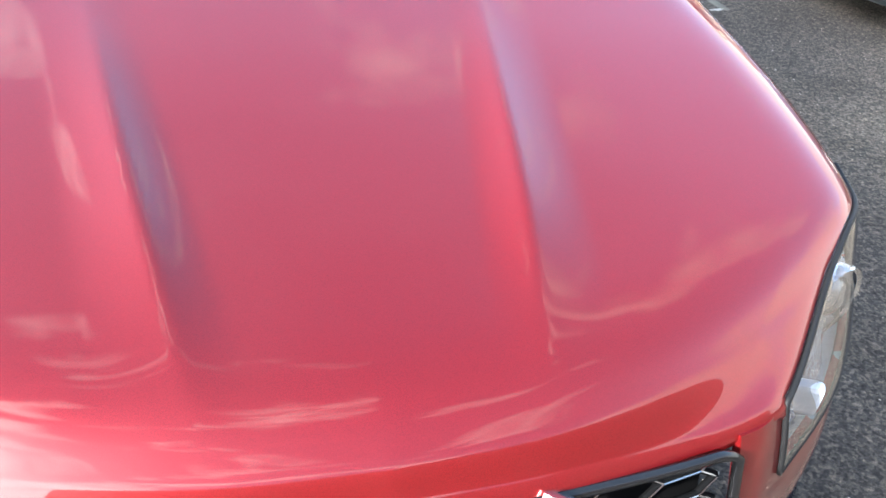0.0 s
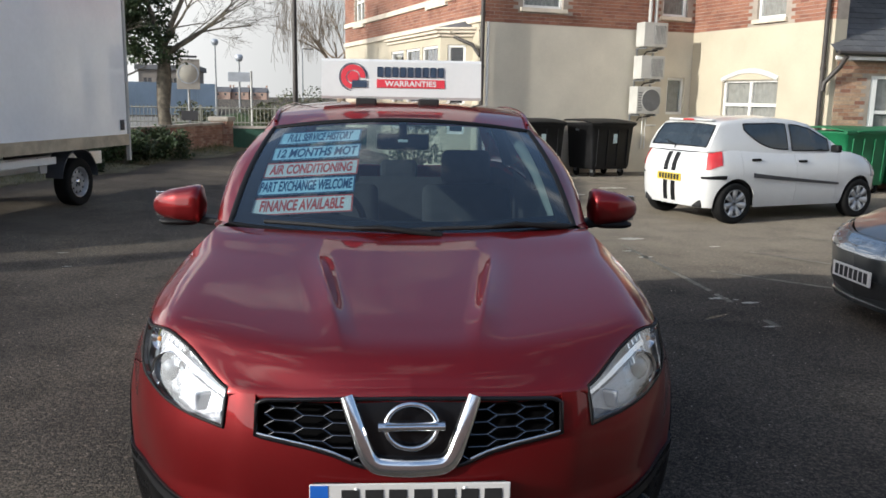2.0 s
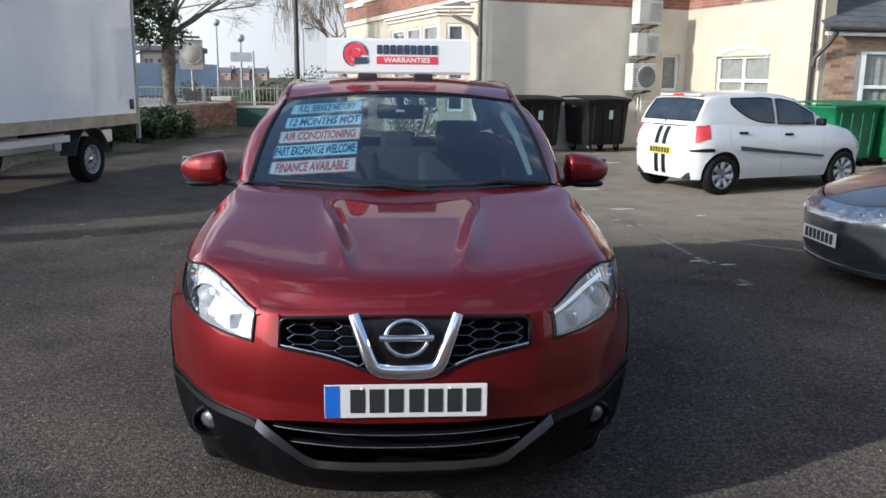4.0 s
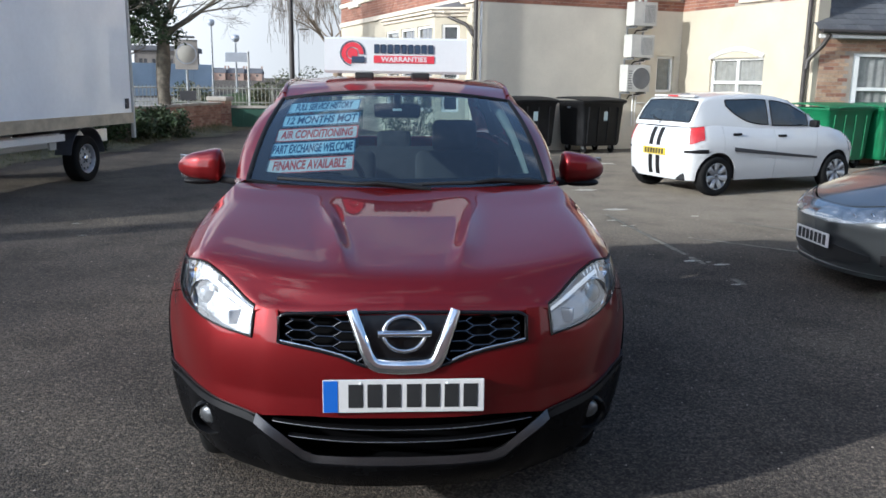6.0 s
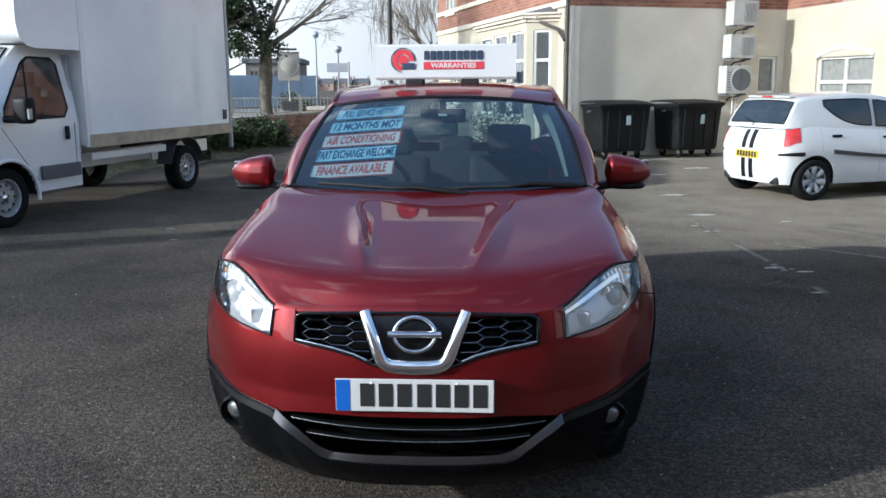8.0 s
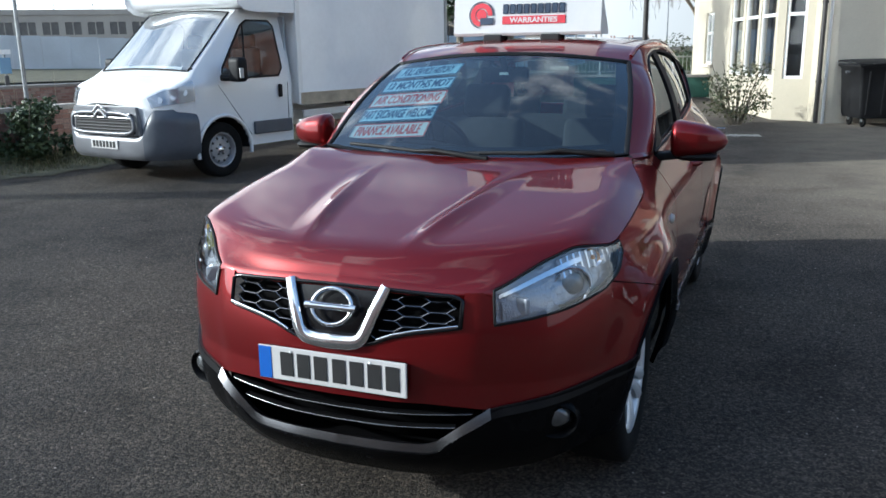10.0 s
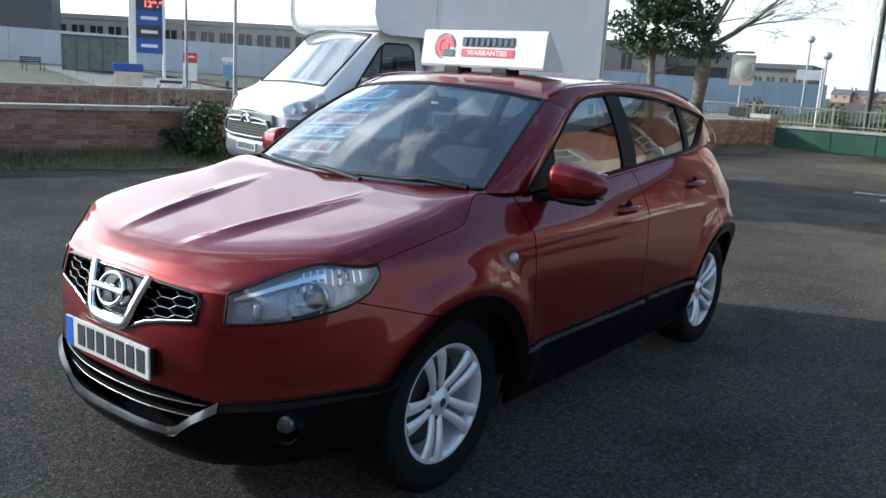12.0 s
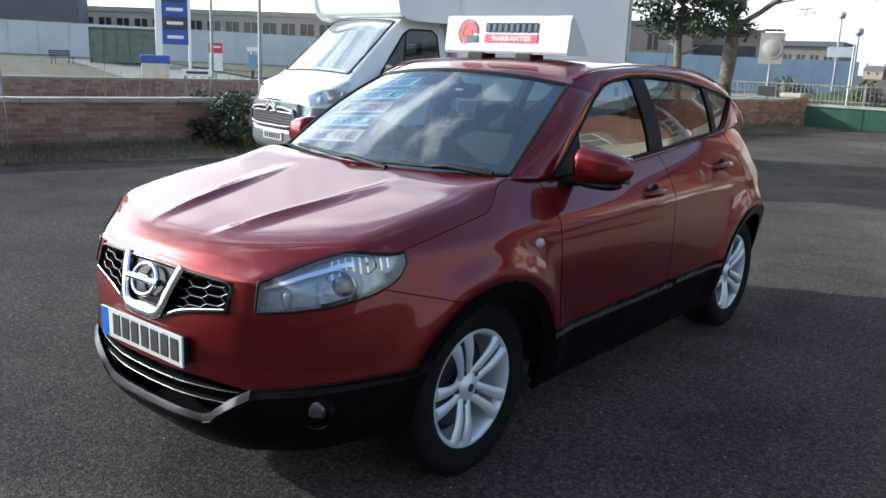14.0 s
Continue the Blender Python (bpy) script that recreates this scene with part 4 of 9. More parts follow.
def red_car():
    car = thing("red_crossover_car", "red metallic five-door crossover car parked on the asphalt", "car")
    ga, gb = s_at_x(0.408), s_at_x(0.497)

    def paint_lo(s):
        return np.maximum(clad_z(s), arch_z(spline(PLAN, s)[..., 1], 0.445))

    # front bumper: under the grille, the pillar beside it, under the lamps and back to the arch
    lumps = []
    tail_s = LAMP_S0 + 0.82 * (LAMP_S1 - LAMP_S0)
    tail_y, tail_z = float(spline(PLAN, tail_s)[1]), float(lamp_z(tail_s))

    def seam_z(s):
        return np.interp(spline(PLAN, s)[..., 1], [tail_y, 0.742], [tail_z, 0.752])

    def bumper_top(s):
        x = spline(PLAN, s)[..., 0]
        z = np.where(s < ga, grille_z(x), np.where(s < gb, 0.738 + 0.010 * (s - ga) / (gb - ga), lamp_z(s)))
        return np.maximum(np.where(s > tail_s, seam_z(s) - 0.002, z), paint_lo(s) + 0.0005)

    for s0, s1, lo, hi, cols in ((0, s_at_y(0.742), paint_lo, bumper_top, 140), (ga, gb, bumper_top, lambda s: top_z(s) - 0.006, 10)):
        q = panel(s0, s1, lo, hi, cols, 26)
        lumps += [thicken(whole(q), 0.012)] if s0 == 0 else [thicken(q, 0.012), thicken((q * MIRROR)[::-1], 0.012)]
    part("front_bumper", mesh_of("front_bumper", *join(*lumps), smooth=True), M_RED, car)
    # wings, doors, quarters: each with a real gap to the next
    joints = [("front_wing", LAMP_S1, s_at_y(1.395)), ("front_door", s_at_y(1.402), s_at_y(2.452)), ("rear_door", s_at_y(2.459), s_at_y(3.395)),
              ("rear_quarter", s_at_y(3.402), s_at_y(4.10)), ("tailgate", s_at_y(4.105), 17.0)]
    for name, s0, s1 in joints:
        lo = paint_lo
        if name == "front_wing":
            lo = lambda s: np.where(spline(PLAN, s)[..., 1] < 0.742, np.maximum(paint_lo(s), seam_z(s) + 0.002), paint_lo(s))
        cells = [panel(s0, s1, lo, lambda s: top_z(s) - (shut_drop(s) + 0.003 if name == "front_wing" else 0), max(14, int((s1 - s0) * 30)), 34)]
        if name == "front_wing":
            # the slip below the lamp's tail
            cells.append(panel(tail_s + 0.01, s0, lambda s: seam_z(s) + 0.002, lambda s: np.maximum(lamp_z(s) - 0.002, seam_z(s) + 0.003), 12, 8))
        for sg in (1, -1):
            me = mesh_of(name, *join(*[thicken(c, 0.014) if sg > 0 else thicken((c * MIRROR)[::-1], 0.014) for c in cells]), smooth=True)
            ob = part(name, me, M_RED, car)
            if "door" in name:
                y0 = 2.25 if name == "front_door" else 3.10
                z0 = 0.985 if name == "front_door" else 1.05
                x0 = float(body_point(s_at_y(y0), z0)[0])
                pth = [(sg * (x0 + dx), y0 + dy, z0 + dz) for dx, dy, dz in ((-.01, -.11, -.004), (.022, -.09, 0), (.034, 0, .004), (.022, .085, .004), (-.01, .10, .002))]
                part("door_handle", tube(pth, [0.010, .013, .015, .013, .010], 10, flat=1.3), M_RED, ob, "body-coloured pull handle")
                cup = lathe([(0.0, -0.004), (0.035, -0.002), (0.045, 0.002), (0.047, 0.001)], 20, "x")
                cup.transform(Matrix.Translation((sg * (x0 + 0.006), y0 - 0.02, z0)) @ Matrix.Diagonal((sg, 1, 1, 1)))
                part("handle_recess", cup, M_TRIM, ob)
    # black inner sheets behind the gaps stand in for the shade there
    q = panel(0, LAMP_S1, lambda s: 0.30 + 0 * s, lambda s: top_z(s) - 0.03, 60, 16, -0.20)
    part("front_gap_shade", mesh_of("front_gap_shade", *both(q), smooth=True), M_BLACK, car)
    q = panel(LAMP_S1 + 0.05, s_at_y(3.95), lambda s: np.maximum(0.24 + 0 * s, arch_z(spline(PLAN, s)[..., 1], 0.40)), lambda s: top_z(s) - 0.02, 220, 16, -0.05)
    part("gap_shade_shell", mesh_of("gap_shade_shell", *both(q), smooth=True), M_BLACK, car)
    # lower cladding with the silver upper edge
    def strip_lo(x):
        return np.interp(x, [0, .30, .335, .40, .483], [.338, .340, .350, .405, .460])

    def strip_hi(x):
        return np.interp(x, [0, .29, .33, .40, .483], [.362, .362, .376, .432, .490])

    xs = lambda s: spline(PLAN, s)[..., 0]
    low_s = [0, s_at_x(0.30), s_at_x(0.483), s_at_x(0.62), s_at_x(0.78), s_at_y(0.6), s_at_y(1.3), 17]
    low_z = [0.213, 0.214, 0.224, 0.255, 0.31, 0.33, 0.235, 0.24]
    s_end = s_at_x(0.483)
    flare = (0.010 + 0.020 * (1 - smooth01((spline(PLAN, np.linspace(0, 17, 420))[:, 0] - 0.30) / 0.22)) * (np.linspace(0, 17, 420) < 6))[:, None, None] * np.ones((1, 16, 1))
    flare[:, :, 0] *= 0.35 + 0.65 * smooth01(np.linspace(0, 1, 16))[None]
    q = panel(0, 17, lambda s: np.maximum(np.interp(s, low_s, low_z), arch_z(spline(PLAN, s)[..., 1], 0.385)), lambda s: np.where(s < s_end, strip_lo(xs(s)) + 0.004, paint_lo(s)), 420, 16, flare)
    part("lower_cladding", mesh_of("lower_cladding", *thicken(whole(q), 0.02), smooth=True), M_CLAD, car, "black plastic lip, sill and arch cladding")
    q = chamfer(panel(0, s_at_x(0.483), lambda s: strip_lo(xs(s)), lambda s: strip_hi(xs(s)), 60, 5, 0.008), 0.019, 0.016)
    part("bumper_strip", mesh_of("bumper_strip", *thicken(whole(q), 0.025), smooth=True), M_BSTRIP, car, "dark satin strip under the intake")
    for sg in (1, -1):
        q = chamfer(panel(s_at_x(0.483), s_at_y(0.60), lambda s: clad_z(s) - 0.027, lambda s: clad_z(s) + 0.004, 60, 5, 0.008), 0.008, 0.002)
        q = q if sg > 0 else (q * MIRROR)[::-1]
        part("bumper_strip_wing", mesh_of("bumper_strip_wing", *thicken(q, 0.02), smooth=True), M_SATIN, car, "satin upper edge of the cladding")
        q = panel(s_at_y(1.36), s_at_y(2.50), lambda s: 0.474 + 0 * s, lambda s: 0.493 + 0 * s, 30, 4, 0.016)
        q2 = panel(s_at_y(2.54), s_at_y(3.10), lambda s: 0.482 + 0 * s, lambda s: 0.501 + 0 * s, 16, 4, 0.016)
        for r in (q, q2):
            r = r if sg > 0 else (r * MIRROR)[::-1]
            part("sill_strip", mesh_of("sill_strip", *thicken(r, 0.01), smooth=True), M_STRIP, car)
    # lower intake: recess, two chrome-edged bars
    q = panel(0, s_at_x(0.485), lambda s: 0.235 + 0 * s, lambda s: 0.505 + 0 * s, 40, 8, -0.11)
    fl = np.array([[front(x, 0.34, -0.03)[0] + Vector((0, dy, -0.055 + 0.10 * max(0.0, abs(x) - 0.36))) for dy in (0.0, 0.16, 0.34)] for x in np.linspace(-0.50, 0.50, 31)])
    part("intake_floor", mesh_of("intake_floor", *thick(fl, np.zeros_like(fl) + (0, 0, -1), 0.012)), M_VOID, car)
    for sg in (1, -1):
        wl3 = np.array([[front(sg * 0.475, z, -0.03)[0] + Vector((0, dy, 0)) for z in np.linspace(0.30, 0.52, 6)] for dy in (0.0, 0.14, 0.30)])
        part("intake_end", mesh_of("intake_end", *thick(wl3, np.zeros_like(wl3) + (sg, 0, 0), 0.012)), M_VOID, car)
    part("intake_back", mesh_of("intake_back", *both(q), smooth=True), M_VOID, car)
    for zz, xm in ((0.462, 0.440), (0.415, 0.385)):
        pth = [front(x, zz - 0.01 + 0.012 * (x / 0.45) ** 2, -0.015)[0] for x in np.linspace(-xm, xm, 41)]
        part("intake_bar", tube([p + Vector((0, 0.012, 0)) for p in pth], 0.012, 8, flat=0.6, up=(0, 0, 1)), M_VOID, car)
        pth = [p + Vector((0, -0.002, 0.000)) for p in pth]
        part("intake_bar_edge", tube(pth, 0.0021, 8), M_STRIP, car, "thin satin chrome line")
    # upper grille: recess, hexagon mesh, chrome V with badge
    q = panel(0, ga, lambda s: grille_z(xs(s)) - 0.004, lambda s: top_z(s) + 0.004, 40, 14, -0.055)
    part("grille_back", mesh_of("grille_back", *both(q), smooth=True), M_VOID, car)
    xr = list(np.linspace(-0.405, 0.405, 61))
    rim = [front(x, float(grille_z(abs(x))) + 0.006, 0.002)[0] for x in xr] + [front(x, float(top_z(s_at_x(abs(x)))) - 0.018 - 0.012 * max(0, (abs(x) - 0.37) / 0.035) ** 2, 0.002)[0] for x in xr[::-1]]
    part("grille_surround", tube(rim, 0.007, 6, closed=True), M_GLOSSBLACK, car)
    pth = [front(x, float(grille_z(abs(x))) + 0.013, 0.008)[0] for x in np.linspace(0.155, 0.398, 24)]
    for sg in (1, -1):
        part("grille_edge", tube([(sg * p[0], p[1], p[2]) for p in pth], 0.0042, 6), M_CHROME, car, "thin chrome lower edge")
    hexes = []
    w, h = 0.104, 0.031
    for r in range(-1, 7):
        for c in range(0, 6):
            cx, cz = 0.100 + c * w * 0.75, 0.690 + r * h + (h / 2 if c % 2 else 0)
            ring = [(cx + w / 2 * math.cos(k * math.pi / 3), cz + h / 2 * math.sin(k * math.pi / 3) / 0.866) for k in range(4)]
            for (xa, za), (xb, zb) in zip(ring, ring[1:]):
                xm, zm = (xa + xb) / 2, (za + zb) / 2
                v_edge = 0.108 + 0.36 * (zm - 0.68)
                if v_edge + 0.02 < xm < 0.402 and float(grille_z(xm)) + 0.012 < zm < float(top_z(s_at_x(xm))) - 0.014:
                    a, b = front(xa, za, -0.012)[0], front(xb, zb, -0.012)[0]
                    for sg in (1, -1):
                        d = tube_data([(sg * a[0], a[1], a[2]), (sg * b[0], b[1], b[2])], 0.0050, 6)
                        e = tube_data([(sg * a[0], a[1] - 0.0045, a[2] + 0.0015), (sg * b[0], b[1] - 0.0045, b[2] + 0.0015)], 0.0012, 4)
                        hexes.append((sg, d, e))
    for sg in (1, -1):
        gm = part("grille_mesh", mesh_of("grille_mesh", *join(*[d for k, d, e in hexes if k == sg]), smooth=True), M_VOID, car, "black honeycomb grille")
        part("grille_mesh_edge", mesh_of("grille_mesh_edge", *join(*[e for k, d, e in hexes if k == sg]), smooth=True), M_GRILLEDGE, gm, "glinting edges of the honeycomb")
    q = np.array([[front(sx * (0.06 + 0.40 * (z - 0.68)), z, -0.006)[0] for sx in np.linspace(-1.3, 1.3, 15)] for z in np.linspace(0.69, 0.842, 8)])
    part("badge_panel", mesh_of("badge_panel", *thick(q, np.zeros_like(q) + (0, 1, 0), 0.02), smooth=True), M_GLOSSBLACK, car)
    vee = [(-.168, .846), (-.150, .80), (-.128, .745), (-.112, .706), (-.094, .686), (-.065, .678), (0, .676), (.065, .678), (.094, .686), (.112, .706), (.128, .745), (.150, .80), (.168, .846)]
    vv = spline(vee, np.linspace(0, 12, 61))
    pth = [front(float(a), float(b), 0.010)[0] for a, b in vv]
    part("chrome_vee", tube(pth, [0.0185 + 0.006 * (1 - abs(i - 30) / 30) for i in range(61)], 12, flat=0.5, up=(0, -1, 0.3)), M_CHROME, car, "chrome V-shaped grille bar")
    bc, bn = front(0.0, 0.778, 0.016)
    tilt = Vector((0, -1, 0)).rotation_difference(bn).to_matrix().to_4x4()
    bm4 = Matrix.Translation(bc) @ tilt
    ring = [bm4 @ Vector((0.067 * math.cos(a), 0, 0.056 * math.sin(a))) for a in np.linspace(0, 2 * math.pi, 41)[:-1]]
    badge = part("badge", tube(ring, 0.0095, 8, closed=True, flat=0.8), M_CHROME, car, "plain chrome ring badge")
    part("badge_bar", tube([bm4 @ Vector((x, -0.006, 0)) for x in np.linspace(-0.086, 0.086, 9)], 0.016, 12, flat=0.75, up=(0, 0, 1)), M_CHROME, badge)
    part("badge_lettering_bar", box((0, -0.0185, 0.001), (0.136, 0.003, 0.010), 0.001, bm4), M_DARK, badge)
    # number plate, the number as plain bars
    pl = part("number_plate", box((0, 0.030, 0.583), (0.520, 0.008, 0.111), 0.003), M_PLATE, car, "white number plate with plain dark bars")
    part("plate_holder", box((0, 0.045, 0.583), (0.508, 0.022, 0.100), 0.006), M_TRIM, pl)
    part("plate_band", span((-0.258, 0.0245, 0.530), (-0.212, 0.027, 0.636), 0.0), M_BLUEBAND, pl, "blue band")
    for i in range(7):
        x = -0.178 + i * 0.061 + (0.0 if i < 3 else 0.004)
        part("plate_bar", span((x, 0.0235, 0.545), (x + 0.046, 0.0262, 0.624), 0.001), M_BLACK, pl)
    for sx in (-0.14, 0.14):
        part("plate_screw", lathe([(0.0, -0.002), (0.005, -0.001), (0.006, 0.003)], 10, "y"), M_WHITE, pl).location = (sx, 0.025, 0.625)
    # head lamps
    for sg in (1, -1):

        def lamp_grid(out, a=0.0, b=1.0, lo=0.0, hi=1.0, cols=30, rows=14):
            s = np.linspace(LAMP_S0 + (LAMP_S1 - LAMP_S0) * a, LAMP_S0 + (LAMP_S1 - LAMP_S0) * b, cols)
            z0, z1 = lamp_z(s), lamp_top(s)
            z = z0[:, None] + (z1 - z0)[:, None] * np.linspace(lo, hi, rows)[None]
            p = body_point(np.repeat(s[:, None], rows, 1), z)
            n = np.cross(np.gradient(p, axis=0), np.gradient(p, axis=1))
            n /= np.linalg.norm(n, axis=-1, keepdims=True) + 1e-9
            p = p + n * out
            return p if sg > 0 else (p * MIRROR)[::-1]

        lens = part("headlight", sheet(lamp_grid(0.006)), M_LENS, car, "clear swept-back headlight")
        lens.visible_shadow = False
        part("lamp_housing", sheet(lamp_grid(-0.030)), M_LAMPBOWL, lens)
        edge = lamp_grid(0.003)
        loop = [edge[i, 0] for i in range(30)] + [edge[-1, j] for j in range(1, 14)] + [edge[i, -1] for i in range(28, -1, -1)] + [edge[0, j] for j in range(12, 0, -1)]
        part("lamp_surround", tube(loop, 0.0045, 6, closed=True), M_TRIM, lens, "black lamp edge")
        wall = lamp_grid(-0.028)
        lw = [wall[i, 0] for i in range(30)] + [wall[-1, j] for j in range(1, 14)] + [wall[i, -1] for i in range(28, -1, -1)] + [wall[0, j] for j in range(12, 0, -1)]
        part("lamp_wall", sheet(np.array([loop + loop[:1], lw + lw[:1]]), flip=sg > 0), M_REFLECT, lens)
        part("side_reflector", sheet(lamp_grid(-0.018, 0.08, 0.42, 0.10, 0.62, 10, 6)), M_REFLECT, lens, "faceted indicator reflector")
        part("upper_reflector", sheet(lamp_grid(-0.016, 0.50, 0.92, 0.55, 0.92, 10, 6)), M_REFLECT, lens)
        part("lamp_fin", sheet(lamp_grid(-0.008, 0.05, 0.66, 0.72, 0.82, 16, 3)), M_CHROME, lens)
        part("lamp_base", sheet(lamp_grid(-0.010, 0.45, 1.0, 0.01, 0.10, 16, 4)), M_GLOSSBLACK, lens, "dark lower trim of the lamp")
        part("lamp_rear_trim", sheet(lamp_grid(-0.012, 0.86, 1.0, 0.05, 0.40, 8, 6)), M_DARK, lens)
        for f in np.linspace(0.52, 0.88, 9):
            rb = lamp_grid(-0.013, f, f + 0.012, 0.55, 0.92, 3, 6)
            part("reflector_rib", sheet(rb), M_CHROME, lens)
        up = lamp_grid(-0.022)
        uc = Vector(up[22 if sg > 0 else 7, 10])
        um = Matrix.Translation(uc) @ Vector((0, -1, 0)).rotation_difference(Vector((sg * 0.5, -0.85, 0.05)).normalized()).to_matrix().to_4x4()
        cup = lathe([(0.0, 0.012), (0.012, 0.008), (0.026, -0.006), (0.032, -0.012), (0.034, -0.008)], 24, "y")
        cup.transform(um)
        part("upper_bowl", cup, M_CHROME, lens)
        part("bulb", box((0, -0.004, 0), (0.014, 0.02, 0.014), 0.005, um), M_AMBER, lens)
        part("indicator_box", box((0, 0, 0), (0.07, 0.02, 0.05), 0.008, Matrix.Translation(Vector(up[6 if sg > 0 else 23, 5])) @ Matrix.Rotation(sg * -0.45, 4, "Z")), M_LAMPGREY, lens)
        mid = lamp_grid(-0.036)
        pc = Vector(mid[17 if sg > 0 else 12, 5])
        dirv = Vector((sg * 0.35, -1, 0.02)).normalized()
        mm = Matrix.Translation(pc) @ Vector((0, -1, 0)).rotation_difference(dirv).to_matrix().to_4x4()
        bowl = lathe([(0.050, -0.022), (0.056, -0.026), (0.058, -0.016), (0.052, 0.02)], 32, "y")
        bowl.transform(mm)
        part("projector_ring", bowl, M_CHROME, lens, "chrome projector ring")
        shroud = lathe([(0.054, 0.008), (0.056, 0.003), (0.060, 0.004), (0.063, 0.014), (0.062, 0.03)], 32, "y")
        shroud.transform(mm)
        part("projector_shroud", shroud, M_LAMPGREY, lens, "grey ring round the projector")
        ball = lathe([(0.0, -0.030), (0.016, -0.028), (0.030, -0.021), (0.037, -0.010), (0.039, 0.01)], 32, "y")
        ball.transform(mm)
        part("projector_lens", ball, M_PROJECTOR, lens, "dark glass projector lens")
        # fog lamps
        fc = front(sg * 0.660, 0.425, 0.005)[0]
        fm = Matrix.Translation(fc) @ Vector((0, -1, 0)).rotation_difference(Vector((sg * 0.30, -0.95, 0.0)).normalized()).to_matrix().to_4x4()
        fog = lathe([(0.052, 0.02), (0.060, -0.004), (0.067, -0.008), (0.075, 0.000), (0.079, 0.02)], 28, "y")
        fog.transform(fm @ Matrix.Diagonal((1.0, 1, 0.82, 1)))
        fo = part("fog_lamp", fog, M_CLAD, car, "round fog lamp in a black recess")
        disc = lathe([(0.0, -0.012), (0.03, -0.009), (0.045, 0.0), (0.05, 0.012)], 24, "y")
        disc.transform(fm @ Matrix.Translation((0, 0, 0.012)) @ Matrix.Diagonal((0.95, 1, 0.75, 1)))
        part("fog_lens", disc, M_FOG, fo)
    # bonnet: lofted across from its edge, with two soft creases
    u = np.linspace(-1, 1, 201)
    v = np.linspace(0, 1, 84)
    ctr = [(0.108, .866), (.135, .905), (.20, .945), (.34, .973), (.60, 1.016), (.90, 1.067), (1.15, 1.113)]
    q = np.zeros((len(v), len(u), 3))
    for i, vi in enumerate(v):
        cy, cz = spline(ctr, 6 * vi)
        e, e0 = spline(TOP, 3.0 + 5.0 * vi ** 0.9), spline(TOP, 3.0)
        for j, uj in enumerate(u):
            a = abs(uj)
            f0 = spline(TOP, 3.0 * a)
            x = e[0] * uj
            k = a ** 2.4
            y = cy + (e[1] - cy) * k
            z = cz + (e[2] - cz) * a ** 2.2
            fade = (1 - vi) ** 3
            y = y + (f0[1] - (ctr[0][0] + (e0[1] - ctr[0][0]) * k)) * fade
            z = z + (f0[2] + 0.006 - (ctr[0][1] + (e0[2] - ctr[0][1]) * a ** 2.2)) * fade
            xr_ = 0.156 + 0.150 * np.clip((y - 0.08) / 0.82, 0, 1) ** 0.9
            amp = 0.020 * smooth01((y - 0.14) / 0.32) * (1 - smooth01((y - 0.50) / 0.56))
            off = abs(x) - xr_
            z += amp * max(0.0, 1 - math.hypot(off, 0.003) / (0.060 if off < 0 else 0.085)) ** 1.6
            q[i, j] = (x, y, z)
    # its outer edges roll over the shoulder down to the shut line
    rows_s = 3.0 + 5.0 * v ** 0.9
    ext = np.stack([body_point(rows_s, top_z(rows_s) - shut_drop(rows_s) * k / 8) for k in range(1, 9)], 1)
    q = np.concatenate([(ext * MIRROR)[:, ::-1], q, ext], 1)
    q = round_over(q, 8, 22, 70)
    lip = [q[0] + np.array([0, -0.013, -0.020]), q[0] + np.array([0, -0.009, -0.008])]
    q = np.concatenate([np.array(lip), q])
    part("bonnet", mesh_of("bonnet", *thick(q, np.zeros_like(q) + (0, 0.2, -1), 0.012), smooth=True), M_RED, car)
    # windscreen, cowl, roof
    yb = lambda a: 1.150 + 0.12 * a ** 2
    zb = lambda a: 1.098 + 0.030 * a ** 2
    yt = lambda a: 1.757 + 0.085 * a ** 2
    zt = lambda a: 1.522 - 0.044 * a ** 2
    q = np.zeros((30, 61, 3))
    for i, t in enumerate(np.linspace(0, 1, 30)):
        for j, uj in enumerate(np.linspace(-1, 1, 61)):
            a = abs(uj)
            hw = 0.678 + (0.577 - 0.678) * t + 0.012 * math.sin(math.pi * t)
            q[i, j] = (hw * uj, yb(a) + (yt(a) - yb(a)) * t, zb(a) + (zt(a) - zb(a)) * t + 0.022 * math.sin(math.pi * t))
    screen_grid = q
    ws = part("windscreen", sheet(q), M_SCREEN, car, "clear raked windscreen")
    rimw = [q[0, j] for j in range(61)] + [q[i, -1] for i in range(1, 30)] + [q[-1, j] for j in range(59, -1, -1)] + [q[i, 0] for i in range(28, 0, -1)]
    part("windscreen_seal", tube(rimw, 0.012, 6, closed=True, flat=0.7), M_TRIM, ws)
    for cols in (range(0, 4), range(57, 61)):
        side_band = np.array([[q[i, j] + np.array([0, 0.004, -0.004]) for j in cols] for i in range(30)])
        part("windscreen_frit", sheet(side_band), M_GLOSSBLACK, ws)
    band = np.array([[q[i, j] + np.array([0, 0.004, -0.004]) for j in range(61)] for i in (0, 1, 2, 3)])
    part("windscreen_frit", sheet(band), M_GLOSSBLACK, ws, "black band along the lower edge")
    q2 = np.array([[(0.71 * uj, yb(abs(uj)) - 0.07 - 0.06 * abs(uj) ** 4 + 0.02 * k * (1 + 0.9 * abs(uj) ** 4), zb(abs(uj)) - 0.012 + 0.012 * abs(uj) ** 4 - 0.012 * abs(k - 2)) for uj in np.linspace(-1, 1, 41)] for k in range(5)])
    part("cowl", mesh_of("cowl", *thick(q2, np.zeros_like(q2) + (0, 0, -1), 0.03), smooth=True), M_TRIM, car, "black scuttle panel")
    # cabin side frame: ring between the outer line and the window opening
    n_up = 26
